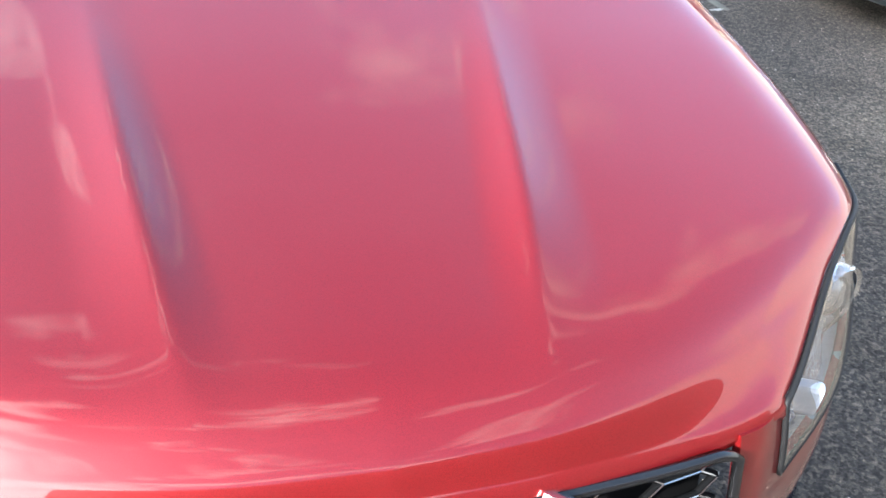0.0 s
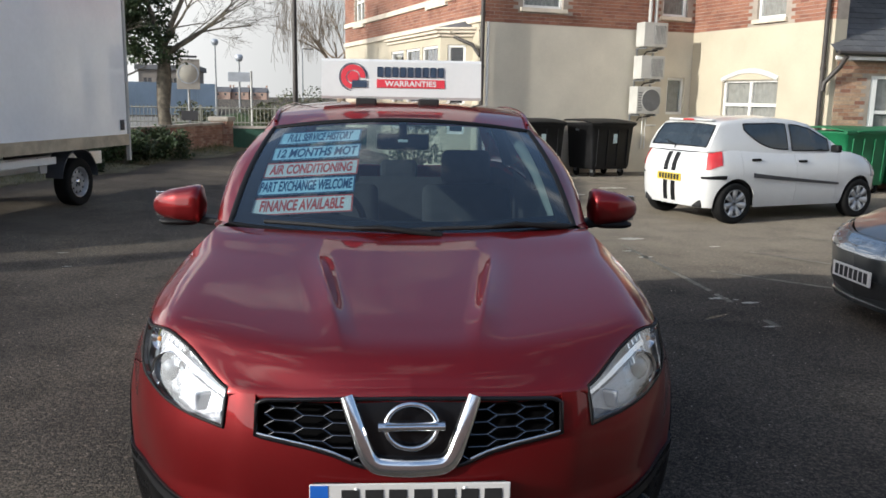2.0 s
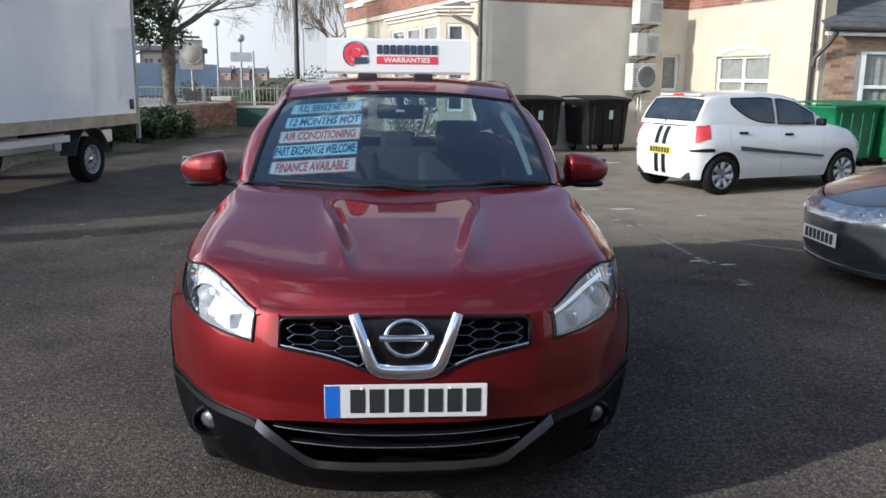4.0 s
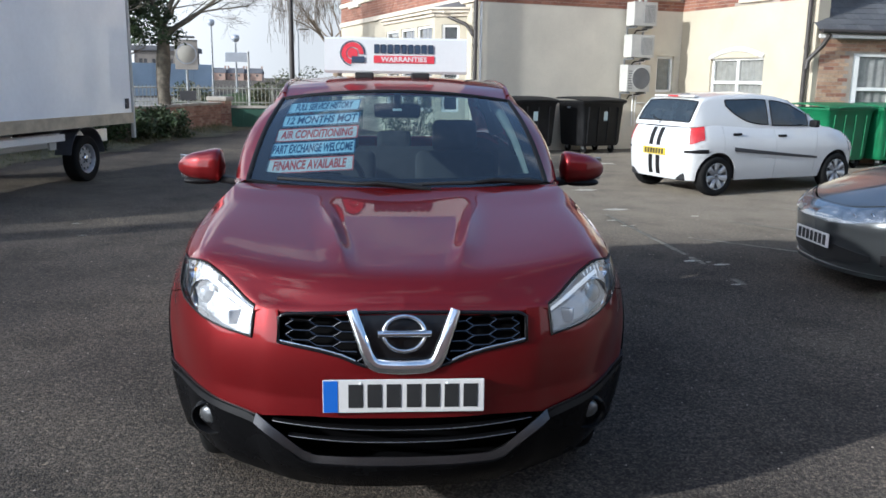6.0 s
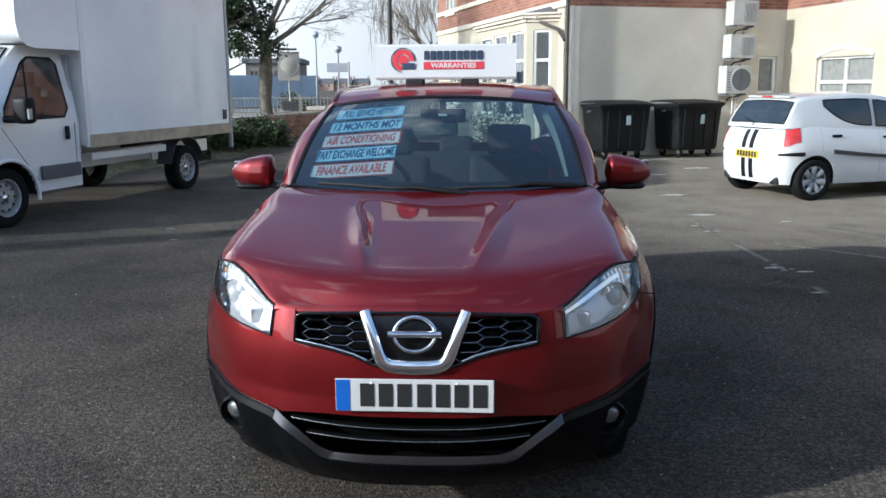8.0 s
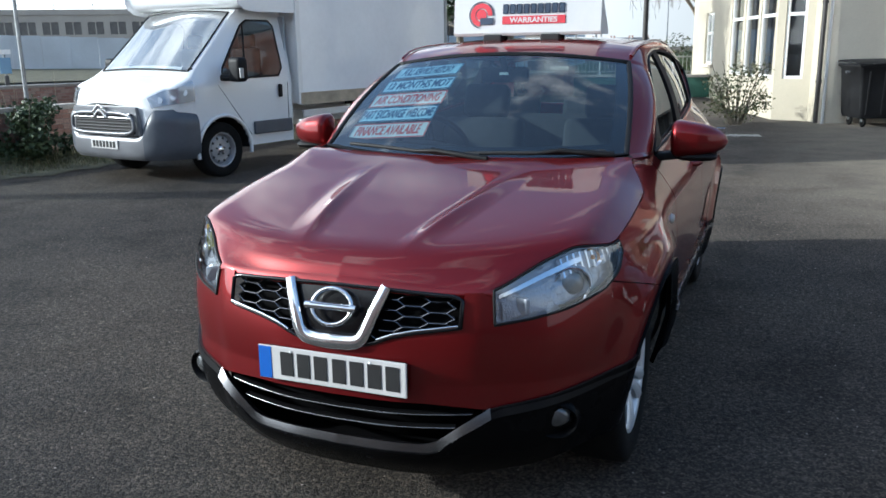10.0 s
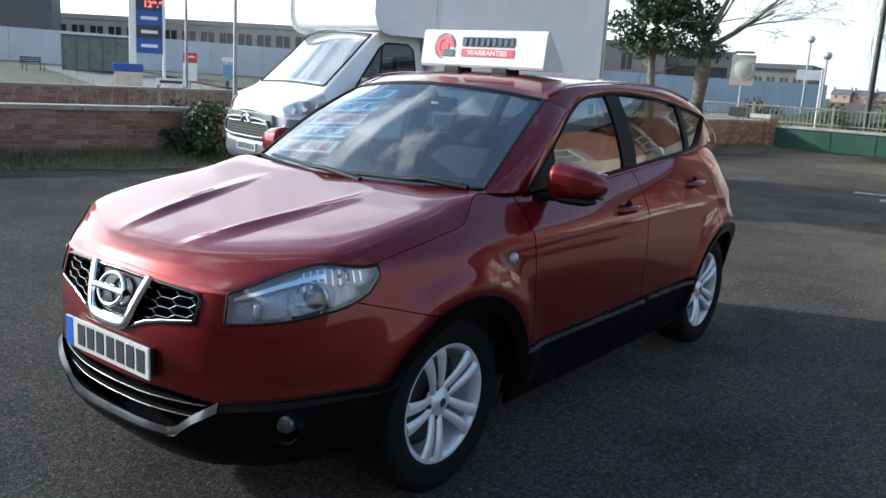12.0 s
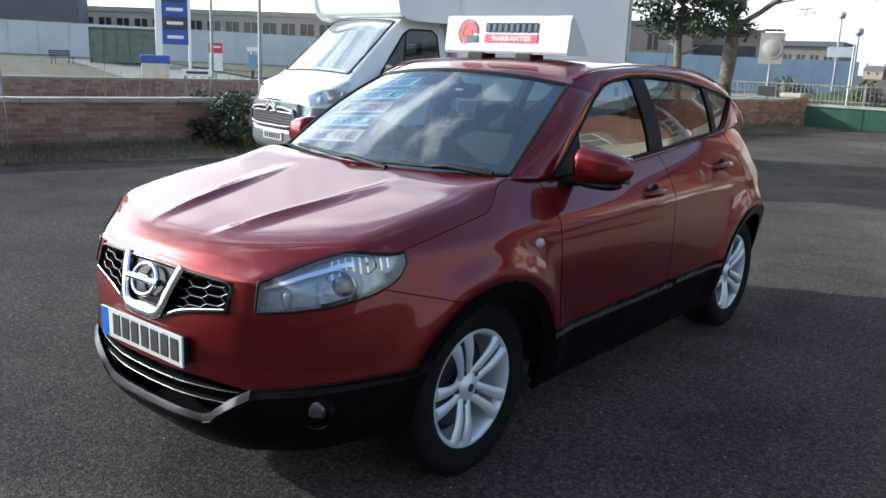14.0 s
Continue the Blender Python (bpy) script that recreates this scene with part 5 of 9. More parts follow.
    outer, inner = [], []
    for t in np.linspace(0, 1, n_up):
        p = screen_grid[int(round(t * 29)), -1]
        outer.append((p[0] + 0.010, p[1] + 0.004, p[2] + 0.002))
        yy = 1.48 + (1.97 - 1.48) * t
        inner.append((float(side_z(yy, dlo_top(yy))), yy, float(dlo_top(yy))))
    roof_edge = [(.586, 1.845, 1.484), (.592, 2.08, 1.544), (.586, 2.6, 1.570), (.578, 3.1, 1.556), (.560, 3.45, 1.520), (.543, 3.73, 1.468)]
    re = spline(roof_edge, np.linspace(0, 5, 40))
    for k, p in enumerate(re):
        outer.append(tuple(p))
        yy = 1.97 + (3.70 - 1.97) * k / 39
        inner.append((float(side_z(yy, dlo_top(yy))), yy, float(dlo_top(yy))))
    down = spline([(.543, 3.73, 1.468), (.575, 3.85, 1.375), (.622, 3.96, 1.27), (.622, 3.955, 1.185)], np.linspace(0, 3, 12))
    for k, p in enumerate(down):
        outer.append(tuple(p))
        inner.append((float(side_z(3.70, 1.394)), 3.70, 1.394))
    for k, yy in enumerate(np.linspace(3.99, 1.22, 50)):
        s = s_at_y(yy)
        outer.append(tuple(spline(TOP, s)))
        yi = 3.70 - (3.70 - 1.48) * k / 49
        inner.append((float(side_z(yi, dlo_bottom(yi))), yi, float(dlo_bottom(yi))))
    o, i_ = np.array(outer), np.array(inner)
    bulge = np.full(len(o), 0.016)
    bulge[:n_up] += 0.028 * np.sin(np.pi * np.linspace(0.08, 1, n_up)) ** 0.7
    mid = [o + (i_ - o) * f + np.stack([bulge * math.sin(math.pi * f), 0 * bulge, 0.3 * (bulge - 0.016) * math.sin(math.pi * f)], 1) for f in (0, .12, .3, .5, .7, .88, 1.0)]
    ringp = np.array(mid + [i_ + np.array([-0.02, 0, 0])])
    ringp = np.concatenate([ringp, ringp[:, :1]], 1)
    for sg in (1, -1):
        me = sheet(ringp if sg > 0 else ringp * MIRROR, flip=sg > 0)
        part("cabin_side_frame", me, M_RED, car)
        # window panes and black pillars
        for name, y0, y1 in (("front_side_window", 1.485, 2.40), ("rear_side_window", 2.52, 3.24), ("quarter_window", 3.30, 3.69)):
            g = []
            for yy in np.linspace(y0, y1, 24):
                zz = np.linspace(float(dlo_bottom(yy)), float(dlo_top(yy)), 10)
                g.append([(sg * (float(side_z(yy, z)) - 0.010), yy, z) for z in zz])
            pane = part(name, sheet(np.array(g)), M_SIDEGLASS, car, "tinted side glass")
            pane.visible_shadow = False
        for y0, y1 in ((2.385, 2.535), (3.235, 3.305)):
            g = []
            for yy in np.linspace(y0, y1, 6):
                zz = np.linspace(float(dlo_bottom(yy)) - 0.004, float(dlo_top(yy)) + 0.004, 10)
                g.append([(sg * (float(side_z(yy, z)) - 0.001), yy + (0.05 if y0 > 3 else -0.035) * (z - 1.15), z) for z in zz])
            part("door_pillar", mesh_of("door_pillar", *thick(np.array(g), np.zeros((6, 10, 3)) + (-sg, 0, 0), 0.05)), M_TRIM, car, "black pillar between the windows")
        wl_ = [(sg * (float(side_z(y, dlo_bottom(y))) + 0.004), y, float(dlo_bottom(y)) + 0.002) for y in np.linspace(1.48, 3.70, 40)]
        wl2 = [(sg * (float(side_z(y, dlo_top(y))) + 0.002), y, float(dlo_top(y))) for y in np.linspace(1.48, 3.70, 60)]
        part("window_seal", tube(wl_ + wl2[::-1], 0.007, 6, closed=True), M_TRIM, car)
    rz = lambda y: float(np.interp(y, [1.757, 1.84, 1.95, 2.1, 2.3, 2.6, 3.2, 3.8, 4.0], [1.522, 1.548, 1.570, 1.588, 1.600, 1.606, 1.592, 1.530, 1.49]))
    q = np.zeros((40, 41, 3))
    for i, t in enumerate(np.linspace(0, 1, 40)):
        e = spline(roof_edge, 5 * t)
        for j, uj in enumerate(np.linspace(-1, 1, 41)):
            a = abs(uj)
            cy = 1.760 + (3.92 - 1.760) * t
            y = cy + (e[1] - cy) * a ** 2
            zc = rz(cy)
            q[i, j] = (e[0] * uj, y, zc + (e[2] - zc) * a ** 2.6)
    part("roof", mesh_of("roof", *thick(q, np.zeros_like(q) + (0, 0, -1), 0.02), smooth=True), M_RED, car)
    for sg in (1, -1):
        pr = [(sg * p[0] * 0.985, p[1], p[2] + 0.010) for p in spline(roof_edge, np.linspace(0.2, 4.6, 40))]
        part("roof_gutter", tube(pr, 0.008, 6, flat=0.7), M_RED, car)
    q = np.array([[(0.565 * uj * (1 + 0.05 * t), 3.88 + 0.17 * t - 0.10 * uj ** 2, 1.485 - 0.33 * t) for uj in np.linspace(-1, 1, 21)] for t in np.linspace(0, 1, 8)])
    part("rear_window", sheet(q), M_SIDEGLASS, car).visible_shadow = False
    for sg in (1, -1):
        q = panel(s_at_y(3.96), s_at_y(4.13), lambda s: 0.93 + 0 * s, lambda s: top_z(s) - 0.04, 12, 8, 0.005)
        q = q if sg > 0 else (q * MIRROR)[::-1]
        part("tail_lamp", mesh_of("tail_lamp", *thicken(q, 0.02), smooth=True), M_REDLENS, car, "red tail lamp")
    # indicator repeaters, wipers, wheels, mirrors
    for sg in (1, -1):
        rp = body_point(s_at_y(1.231), 0.885)
        me = lathe([(0.0, 0.012), (0.018, 0.009), (0.026, 0.0), (0.027, -0.01)], 20, "x")
        me.transform(Matrix.Translation((sg * rp[0], 1.231, 0.885)) @ Matrix.Diagonal((sg, 1.25, 0.8, 1)))
        part("side_repeater", me, M_WHITEMETAL, car, "pale oval side repeater")
        mir = part("door_mirror", mirror_shell(sg), M_RED, car, "red door mirror with a black base")
        part("mirror_base", box((0, 0, 0), (0.13, 0.09, 0.034), 0.012, pose(sg * 0.800, 1.580, 1.092, 0, sg * -6, sg * 12)), M_TRIM, mir)
        part("mirror_lower", mirror_lower(sg), M_TRIM, mir)
        part("mirror_glass", box((0, 0, 0), (0.17, 0.004, 0.11), 0.0015, pose(sg * (MIRROR_X[sg] + 0.02), 1.632, 1.153, 0, 0, sg * 4)), M_CHROME, mir)
        # black sail panel at the window's front corner
        tri = [(sg * (float(side_z(y, z)) + 0.004), y, z) for y, z in ((1.50, 1.118), (1.72, 1.128), (1.72, 1.275))]
        tri2 = [(p[0] - sg * 0.02, p[1], p[2]) for p in tri]
        part("sail_panel", mesh_of("sail_panel", tri + tri2, [(0, 1, 2), (5, 4, 3), (0, 3, 4, 1), (1, 4, 5, 2), (2, 5, 3, 0)]), M_TRIM, mir)
    for x0, x1 in ((0.60, 0.02), (0.10, -0.54)):
        pth = []
        for t in np.linspace(0, 1, 14):
            x = x0 + (x1 - x0) * t
            a = abs(x) / 0.68
            rise = 0.008 + 0.014 * math.sin(math.pi * t * 0.9) * t
            pth.append((x, yb(a) + 1.42 * rise - 0.02, zb(a) + rise * 0.95 + 0.014))
        wip = part("wiper", tube(pth, 0.0080, 6), M_BLACK, car, "black windscreen wiper")
        arm = [(x0 + 0.04, yb(abs(x0) / 0.68) - 0.03, zb(abs(x0) / 0.68) + 0.01), (x0 * 0.7 + x1 * 0.3, pth[4][1] - 0.018, pth[4][2] + 0.012), pth[6]]
        part("wiper_arm", tube(arm, [0.014, 0.010, 0.007], 6), M_TRIM, wip)
    for yc in (HUB_F, HUB_R):
        for sg in (1, -1):
            wheel(car, sg * 0.700, yc, sg)
    part("underbody", box((0, 2.3, 0.33), (1.24, 3.5, 0.20), 0.05), M_BLACK, car)
    cabin(car)
    return car, screen_grid


def mirror_shell(sg):
    """A rounded case: lofted from its inner to its outer end, flat behind, fuller in front."""
    rows = []
    for t in np.linspace(0, 1, 22):
        u = 2 * t - 1
        end = (1 - abs(u) ** (9.0 if u < 0 else 2.6)) ** 0.5
        hh = (0.090 - 0.036 * t ** 1.3) * end
        dd = (0.082 - 0.022 * u) * end
        cz = 1.155 - 0.004 * u
        row = []
        for k in range(33):
            a = 2 * math.pi * k / 32
            cy, cz2 = math.cos(a), math.sin(a)
            yy = -math.copysign(abs(cy) ** 0.72, cy) * dd * (1.0 if cy > 0 else 0.42)
            zz = math.copysign(abs(cz2) ** 0.62, cz2) * hh * (1.0 if cz2 > 0 else 0.88)
            row.append((sg * (MIRROR_X[sg] + 0.118 * u), 1.605 + yy + 0.03 * max(0.0, u), cz + zz))
        rows.append(row)
    return sheet(np.array(rows), flip=sg > 0)


def mirror_lower(sg):
    """The black underside of the case."""
    bm = bmesh.new()
    bmesh.ops.create_uvsphere(bm, u_segments=24, v_segments=10, radius=1.0)
    for v in bm.verts:
        x, y, z = v.co
        e = lambda c: math.copysign(abs(c) ** 0.6, c)
        v.co = (sg * (MIRROR_X[sg] - 0.006 + e(x) * 0.088), 1.604 + e(y) * (0.074 if y < 0 else 0.03), 1.090 + z * 0.020)
    return part_mesh(bm)


def part_mesh(bm):
    me = bpy.data.meshes.new("shape")
    bmesh.ops.recalc_face_normals(bm, faces=bm.faces)
    bm.to_mesh(me)
    bm.free()
    me.shade_smooth()
    return me


def wheel(car, x, y, sg, r=0.345, rim=0.230, w=0.215, spokes=5, alloy=None, twin=True):
    """A tyre with an alloy rim of paired spokes."""
    alloy = alloy or M_ALLOY
    h = w / 2
    wh = part("wheel", tyre_mesh(r, rim, h), M_RUBBER, car, "black tyre on a silver wheel")
    wh.matrix_local = Matrix.Translation((x, y, r)) @ Matrix.Diagonal((sg, 1, 1, 1))
    part("rim", lathe([(rim * 0.86, -h * 0.7), (rim * 0.90, h * 0.45), (rim * 0.93, h * 0.82), (rim * 1.0, h * 0.92), (rim * 1.035, h * 0.90), (rim * 1.03, h * 0.80)], 48, "x"), alloy, wh)
    part("brake_disc", lathe([(0.03, h * 0.05), (rim * 0.74, h * 0.05), (rim * 0.74, -h * 0.05), (0.03, -h * 0.05)], 32, "x"), M_DARK, wh)
    part("wheel_well", lathe([(0.0, -h * 0.2), (rim * 0.9, -h * 0.2)], 24, "x"), M_BLACK, wh)
    hub = part("hub_cap", lathe([(0.0, h * 0.80), (0.024, h * 0.79), (0.030, h * 0.74), (0.062, h * 0.66), (0.070, h * 0.5)], 32, "x"), alloy, wh)
    part("cap_badge", lathe([(0.0, h * 0.815), (0.018, h * 0.81)], 16, "x"), M_DARK, hub)
    for k in range(spokes):
        a0 = 2 * math.pi * k / spokes + 0.66
        for side in ((-1, 1) if twin else (0,)):
            pth, rad = [], []
            for t in np.linspace(0, 1, 8):
                rr = 0.048 + (rim * 0.955 - 0.048) * t
                an = a0 + side * math.atan2(0.025 + 0.016 * t ** 1.6, rr)
                pth.append((h * (0.58 + 0.26 * math.sin(t * 1.9)), rr * math.cos(an), rr * math.sin(an)))
                rad.append((0.0165 if twin else 0.036) + (0.011 if twin else 0.012) * t ** 1.5)
            part("spoke", tube(pth, rad, 8, flat=0.55, up=(1, 0, 0)), alloy, wh)
        nut = part("wheel_nut", lathe([(0.0, h * 0.70), (0.010, h * 0.69), (0.012, h * 0.5)], 8, "x"), M_DARK, wh)
        nut.location = (0.0, 0.062 * math.cos(a0), 0.062 * math.sin(a0))
    return wh


def steel_wheel(car, x, y, sg, r, rim, w, holes=10):
    """A tyre on a pressed steel disc: a dished face with round holes, a raised hub and its cap."""
    h = w / 2
    wh = part("wheel", tyre_mesh(r, rim, h), M_RUBBER, car, "black tyre on a pressed steel wheel")
    wh.matrix_local = Matrix.Translation((x, y, r)) @ Matrix.Diagonal((sg, 1, 1, 1))
    part("rim", lathe([(rim * 0.84, h * 0.30), (rim * 0.90, h * 0.45), (rim * 0.93, h * 0.82), (rim, h * 0.92), (rim * 1.035, h * 0.90), (rim * 1.03, h * 0.80)], 40, "x"), M_STEELWHEEL, wh)
    disc = part("disc", lathe([(0.0, h * 0.50), (0.070, h * 0.52), (0.085, h * 0.46), (rim * 0.60, h * 0.58), (rim * 0.74, h * 0.56), (rim * 0.85, h * 0.34)], 40, "x"), M_STEELWHEEL, wh)
    for k in range(holes):
        a = 2 * math.pi * k / holes
        hole = part("hole", lathe([(0.0, h * 0.60), (0.016, h * 0.60), (0.019, h * 0.54)], 12, "x"), M_BLACK, disc)
        hole.location = (0.0, rim * 0.69 * math.cos(a), rim * 0.69 * math.sin(a))
    cap = part("hub_cap", lathe([(0.0, h * 0.78), (0.034, h * 0.77), (0.046, h * 0.68), (0.050, h * 0.50)], 24, "x"), M_CHROME, wh)
    for k in range(5):
        a = 2 * math.pi * k / 5 + 0.3
        nut = part("wheel_nut", lathe([(0.0, h * 0.64), (0.011, h * 0.63), (0.013, h * 0.48)], 8, "x"), M_DARK, cap)
        nut.location = (0.0, 0.064 * math.cos(a), 0.064 * math.sin(a))
    return wh


M_STEELWHEEL = worn("silver_steel_wheel", (0.36, 0.37, 0.39), 0.42, 0.45, var=0.2, scale=9, bump_s=0.0)


def tyre_mesh(r, rim, h):
    return lathe([(rim * 0.97, -h * 0.85), (rim * 1.10, -h), (r * 0.90, -h * 1.02), (r * 0.975, -h * 0.92), (r, -h * 0.72), (r * 1.003, 0), (r, h * 0.72), (r * 0.975, h * 0.92),
                  (r * 0.90, h * 1.02), (rim * 1.16, h * 1.0), (rim * 1.03, h * 0.92), (rim * 0.97, h * 0.8)], 64, "x")


def seat(car, x, y, name="front_seat", width=0.50, hi=1.16, lean=18):
    st = part(name, box((0, 0, 0), (width, 0.50, 0.16), 0.06, pose(x, y, 0.62, -8), 3), M_CLOTH, car, "dark cloth seat", smooth=True)
    m = pose(x, y + 0.24, 0.66, -lean)
    part("backrest", box((0, 0.0, (hi - 0.66) / 2), (width * 0.96, 0.14, hi - 0.62), 0.055, m, 3), M_CLOTH, st, smooth=True)
    part("headrest", box((0, 0.0, hi - 0.66 + 0.12), (0.27, 0.10, 0.19), 0.045, m, 3), M_CLOTH, st, smooth=True)
    for dx in (-0.06, 0.06):
        part("headrest_post", tube([m @ Vector((dx, -0.01, hi - 0.68)), m @ Vector((dx, -0.01, hi - 0.66 + 0.05))], 0.007, 6), M_CHROME, st)
    return st


def cabin(car):
    """Dashboard, seats, wheel, mirror and lining, seen through the glass."""
    g = []
    for t in np.linspace(0, 1, 12):
        prof = spline([(1.20, 1.075), (1.42, 1.105), (1.68, 1.075), (1.76, 0.98), (1.72, 0.75)], 4 * t)
        g.append([(0.68 * u, prof[0] + 0.07 * u * u, prof[1] - 0.02 * u * u + (0.035 * math.exp(-((u + 0.53) / 0.25) ** 2) if t < 0.75 else 0)) for u in np.linspace(-1, 1, 31)])
    part("dashboard", sheet(np.array(g)), M_CABIN, car, "dark plastic dashboard")
    part("cabin_floor", box((0, 2.5, 0.42), (1.4, 2.7, 0.04), 0.01), M_CABIN, car)
    for sg in (1, -1):
        g = np.array([[(sg * (0.73 - 0.02 * abs(z - 0.8)), y, z) for z in np.linspace(0.45, 1.12 + 0.04 * (y - 1.5), 6)] for y in np.linspace(1.4, 3.25, 12)])
        part("door_lining", sheet(g), M_CABIN, car)
        pp = [(sg * (p[0] - 0.05), p[1] + 0.05, p[2] - 0.03) for p in [(0.69, 1.30, 1.14), (0.64, 1.60, 1.34), (0.575, 1.95, 1.50)]]
        part("pillar_lining", tube(pp, 0.030, 8), M_CABIN_PALE, car)
    part("roof_lining", box((0, 2.80, 1.500), (0.86, 1.50, 0.02), 0.005), M_CABIN_PALE, car)
    seat(car, -0.36, 2.15)
    seat(car, 0.36, 2.15)
    st = part("rear_bench", box((0, 3.05, 0.62), (1.25, 0.48, 0.16), 0.05), M_CLOTH, car, "dark cloth rear bench")
    m = pose(0, 3.28, 0.66, -20)
    part("backrest", box((0, 0, 0.23), (1.25, 0.14, 0.5), 0.05, m), M_CLOTH, st)
    for x in (-0.40, 0.0, 0.40):
        part("headrest", box((x, 0, 0.53), (0.24, 0.09, 0.13), 0.035, m), M_CLOTH, st)
    sw = Matrix.Translation((-0.36, 1.76, 1.06)) @ Matrix.Rotation(radians(-66), 4, "X")
    ring = [sw @ Vector((0.185 * math.cos(a), 0.185 * math.sin(a), 0)) for a in np.linspace(0, 2 * math.pi, 37)[:-1]]
    wheel_ob = part("steering_wheel", tube(ring, 0.016, 8, closed=True), M_TRIM, car, "black steering wheel")
    part("steering_boss", box((0, 0, -0.02), (0.16, 0.13, 0.05), 0.02, sw), M_TRIM, wheel_ob)
    for a in (0.15, math.pi - 0.15, -math.pi / 2):
        part("steering_spoke", tube([sw @ Vector((0.05 * math.cos(a), 0.05 * math.sin(a), -0.01)), sw @ Vector((0.18 * math.cos(a), 0.18 * math.sin(a), 0))], 0.017, 6), M_TRIM, wheel_ob)
    rv = part("rear_view_mirror", box((0, 0, 0), (0.235, 0.035, 0.072), 0.016, pose(0.0, 1.80, 1.425, 8, 0, 0), 3), M_TRIM, car, "black interior mirror")
    part("mirror_stem", tube([(0, 1.79, 1.45), (0, 1.75, 1.515)], 0.018, 8), M_TRIM, rv)
    part("mirror_sensor", box((0, 0, 0), (0.045, 0.01, 0.012), 0.003, pose(0.0, 1.780, 1.43)), M_WHITE, rv)


RED_CAR, SCREEN = red_car()

# ---- roof sign on the red car ----
M_NAVY = worn("navy_print", (0.03, 0.05, 0.09), 0.5, var=0.05, bump_s=0.0)
M_SIGNRED = worn("red_print", (0.62, 0.04, 0.06), 0.5, var=0.05, bump_s=0.0)
M_SIGNWHITE = worn("white_sign_plastic", (0.66, 0.66, 0.655), 0.35, var=0.04, bump_s=0.0)
M_STICK_BLUE = worn("pale_blue_sticker", (0.46, 0.66, 0.75), 0.5, var=0.05, bump_s=0.0)
M_STICK_PINK = worn("pale_pink_sticker", (0.72, 0.66, 0.62), 0.5, var=0.05, bump_s=0.0)
M_STICK_INK = worn("dark_blue_print", (0.02, 0.07, 0.16), 0.5, var=0.05, bump_s=0.0)
M_STICK_RED = worn("red_sticker_print", (0.60, 0.07, 0.05), 0.5, var=0.05, bump_s=0.0)


def roof_sign():
    sign = thing("roof_sign", "white triangular advertising box with red print on the car roof", "sign")
    x0, x1 = -0.39, 0.385
    prof = [(2.135, 1.612), (2.128, 1.625), (2.150, 1.792), (2.165, 1.803), (2.185, 1.790), (2.33, 1.63), (2.325, 1.612)]
    v = [(x, y, z) for x in (x0, x1) for y, z in prof]
    n = len(prof)
    f = [tuple(range(n)), tuple(range(2 * n - 1, n - 1, -1))] + [(i, (i + 1) % n + 0, (i + 1) % n + n, i + n) for i in range(n)]
    me = mesh_of("box", v, f)
    b = bmesh.new()
    b.from_mesh(me)
    bmesh.ops.recalc_face_normals(b, faces=b.faces)
    part("box", b, M_SIGNWHITE, sign)
    face = Matrix.Translation((0, 2.138, 1.709)) @ Matrix.Rotation(radians(90 - 7.5), 4, "X")
    lift = Matrix.Translation((0, 0, 0.0015))
    for x in (-0.175, 0.13):
        part("magnet_foot", box((x, 2.18, 1.600), (0.10, 0.12, 0.034), 0.008), M_BLACK, sign, "black magnetic foot")
    # emblem: ring, disc and a notch, as plain shapes
    c = face @ lift @ Matrix.Translation((-0.238, 0.008, 0))

    def ring_flat(r0, r1, a0, a1, n=40):
        vs, fs = [], []
        for k in range(n + 1):
            a = a0 + (a1 - a0) * k / n
            for r in (r0, r1):
                for z in (0, 0.0015):
                    vs.append(c @ Vector((r * math.cos(a), r * math.sin(a), z)))
        for k in range(n):
            o = 4 * k
            fs += [(o + 1, o + 3, o + 7, o + 5), (o, o + 1, o + 5, o + 4), (o + 2, o + 6, o + 7, o + 3)]
        return mesh_of("ring", vs, fs)

    part("emblem_ring", ring_flat(0.063, 0.068, radians(-5), radians(262)), M_NAVY, sign)
    part("emblem_disc", ring_flat(0.034, 0.059, radians(-5), radians(262)), M_SIGNRED, sign)
    part("emblem_core", ring_flat(0.0, 0.028, radians(0), radians(360)), M_SIGNRED, sign)
    part("emblem_block", box((0.030, -0.033, 0.002), (0.070, 0.034, 0.003), 0, c), M_NAVY, sign)
    # the trade name as a row of plain blocks, the plain word lettered below it
    for k in range(9):
        part("name_block", box((-0.1075 + k * 0.0368 + 0.0, 0.034, 0.0015), (0.028, 0.048, 0.002), 0.004, face), M_NAVY, sign)
    part("word_bar", box((0.041, -0.022, 0.0012), (0.330, 0.040, 0.0016), 0.002, face), M_SIGNRED, sign, "red bar")
    lettering("word", "WARRANTIES", 0.036, face @ Matrix.Translation((0.041, -0.023, 0.0026)), M_SIGNWHITE, sign, 1.12)


roof_sign()


def screen_point(x, z):
    """A place on the inside of the windscreen, by its x and height, with the frame there."""
    g = SCREEN
    zz = np.array([np.interp(x, g[k, :, 0], g[k, :, 2]) for k in range(30)])
    yy = np.array([np.interp(x, g[k, :, 0], g[k, :, 1]) for k in range(30)])
    y = float(np.interp(z, zz, yy))
    return Vector((x, y + 0.006, z - 0.004))


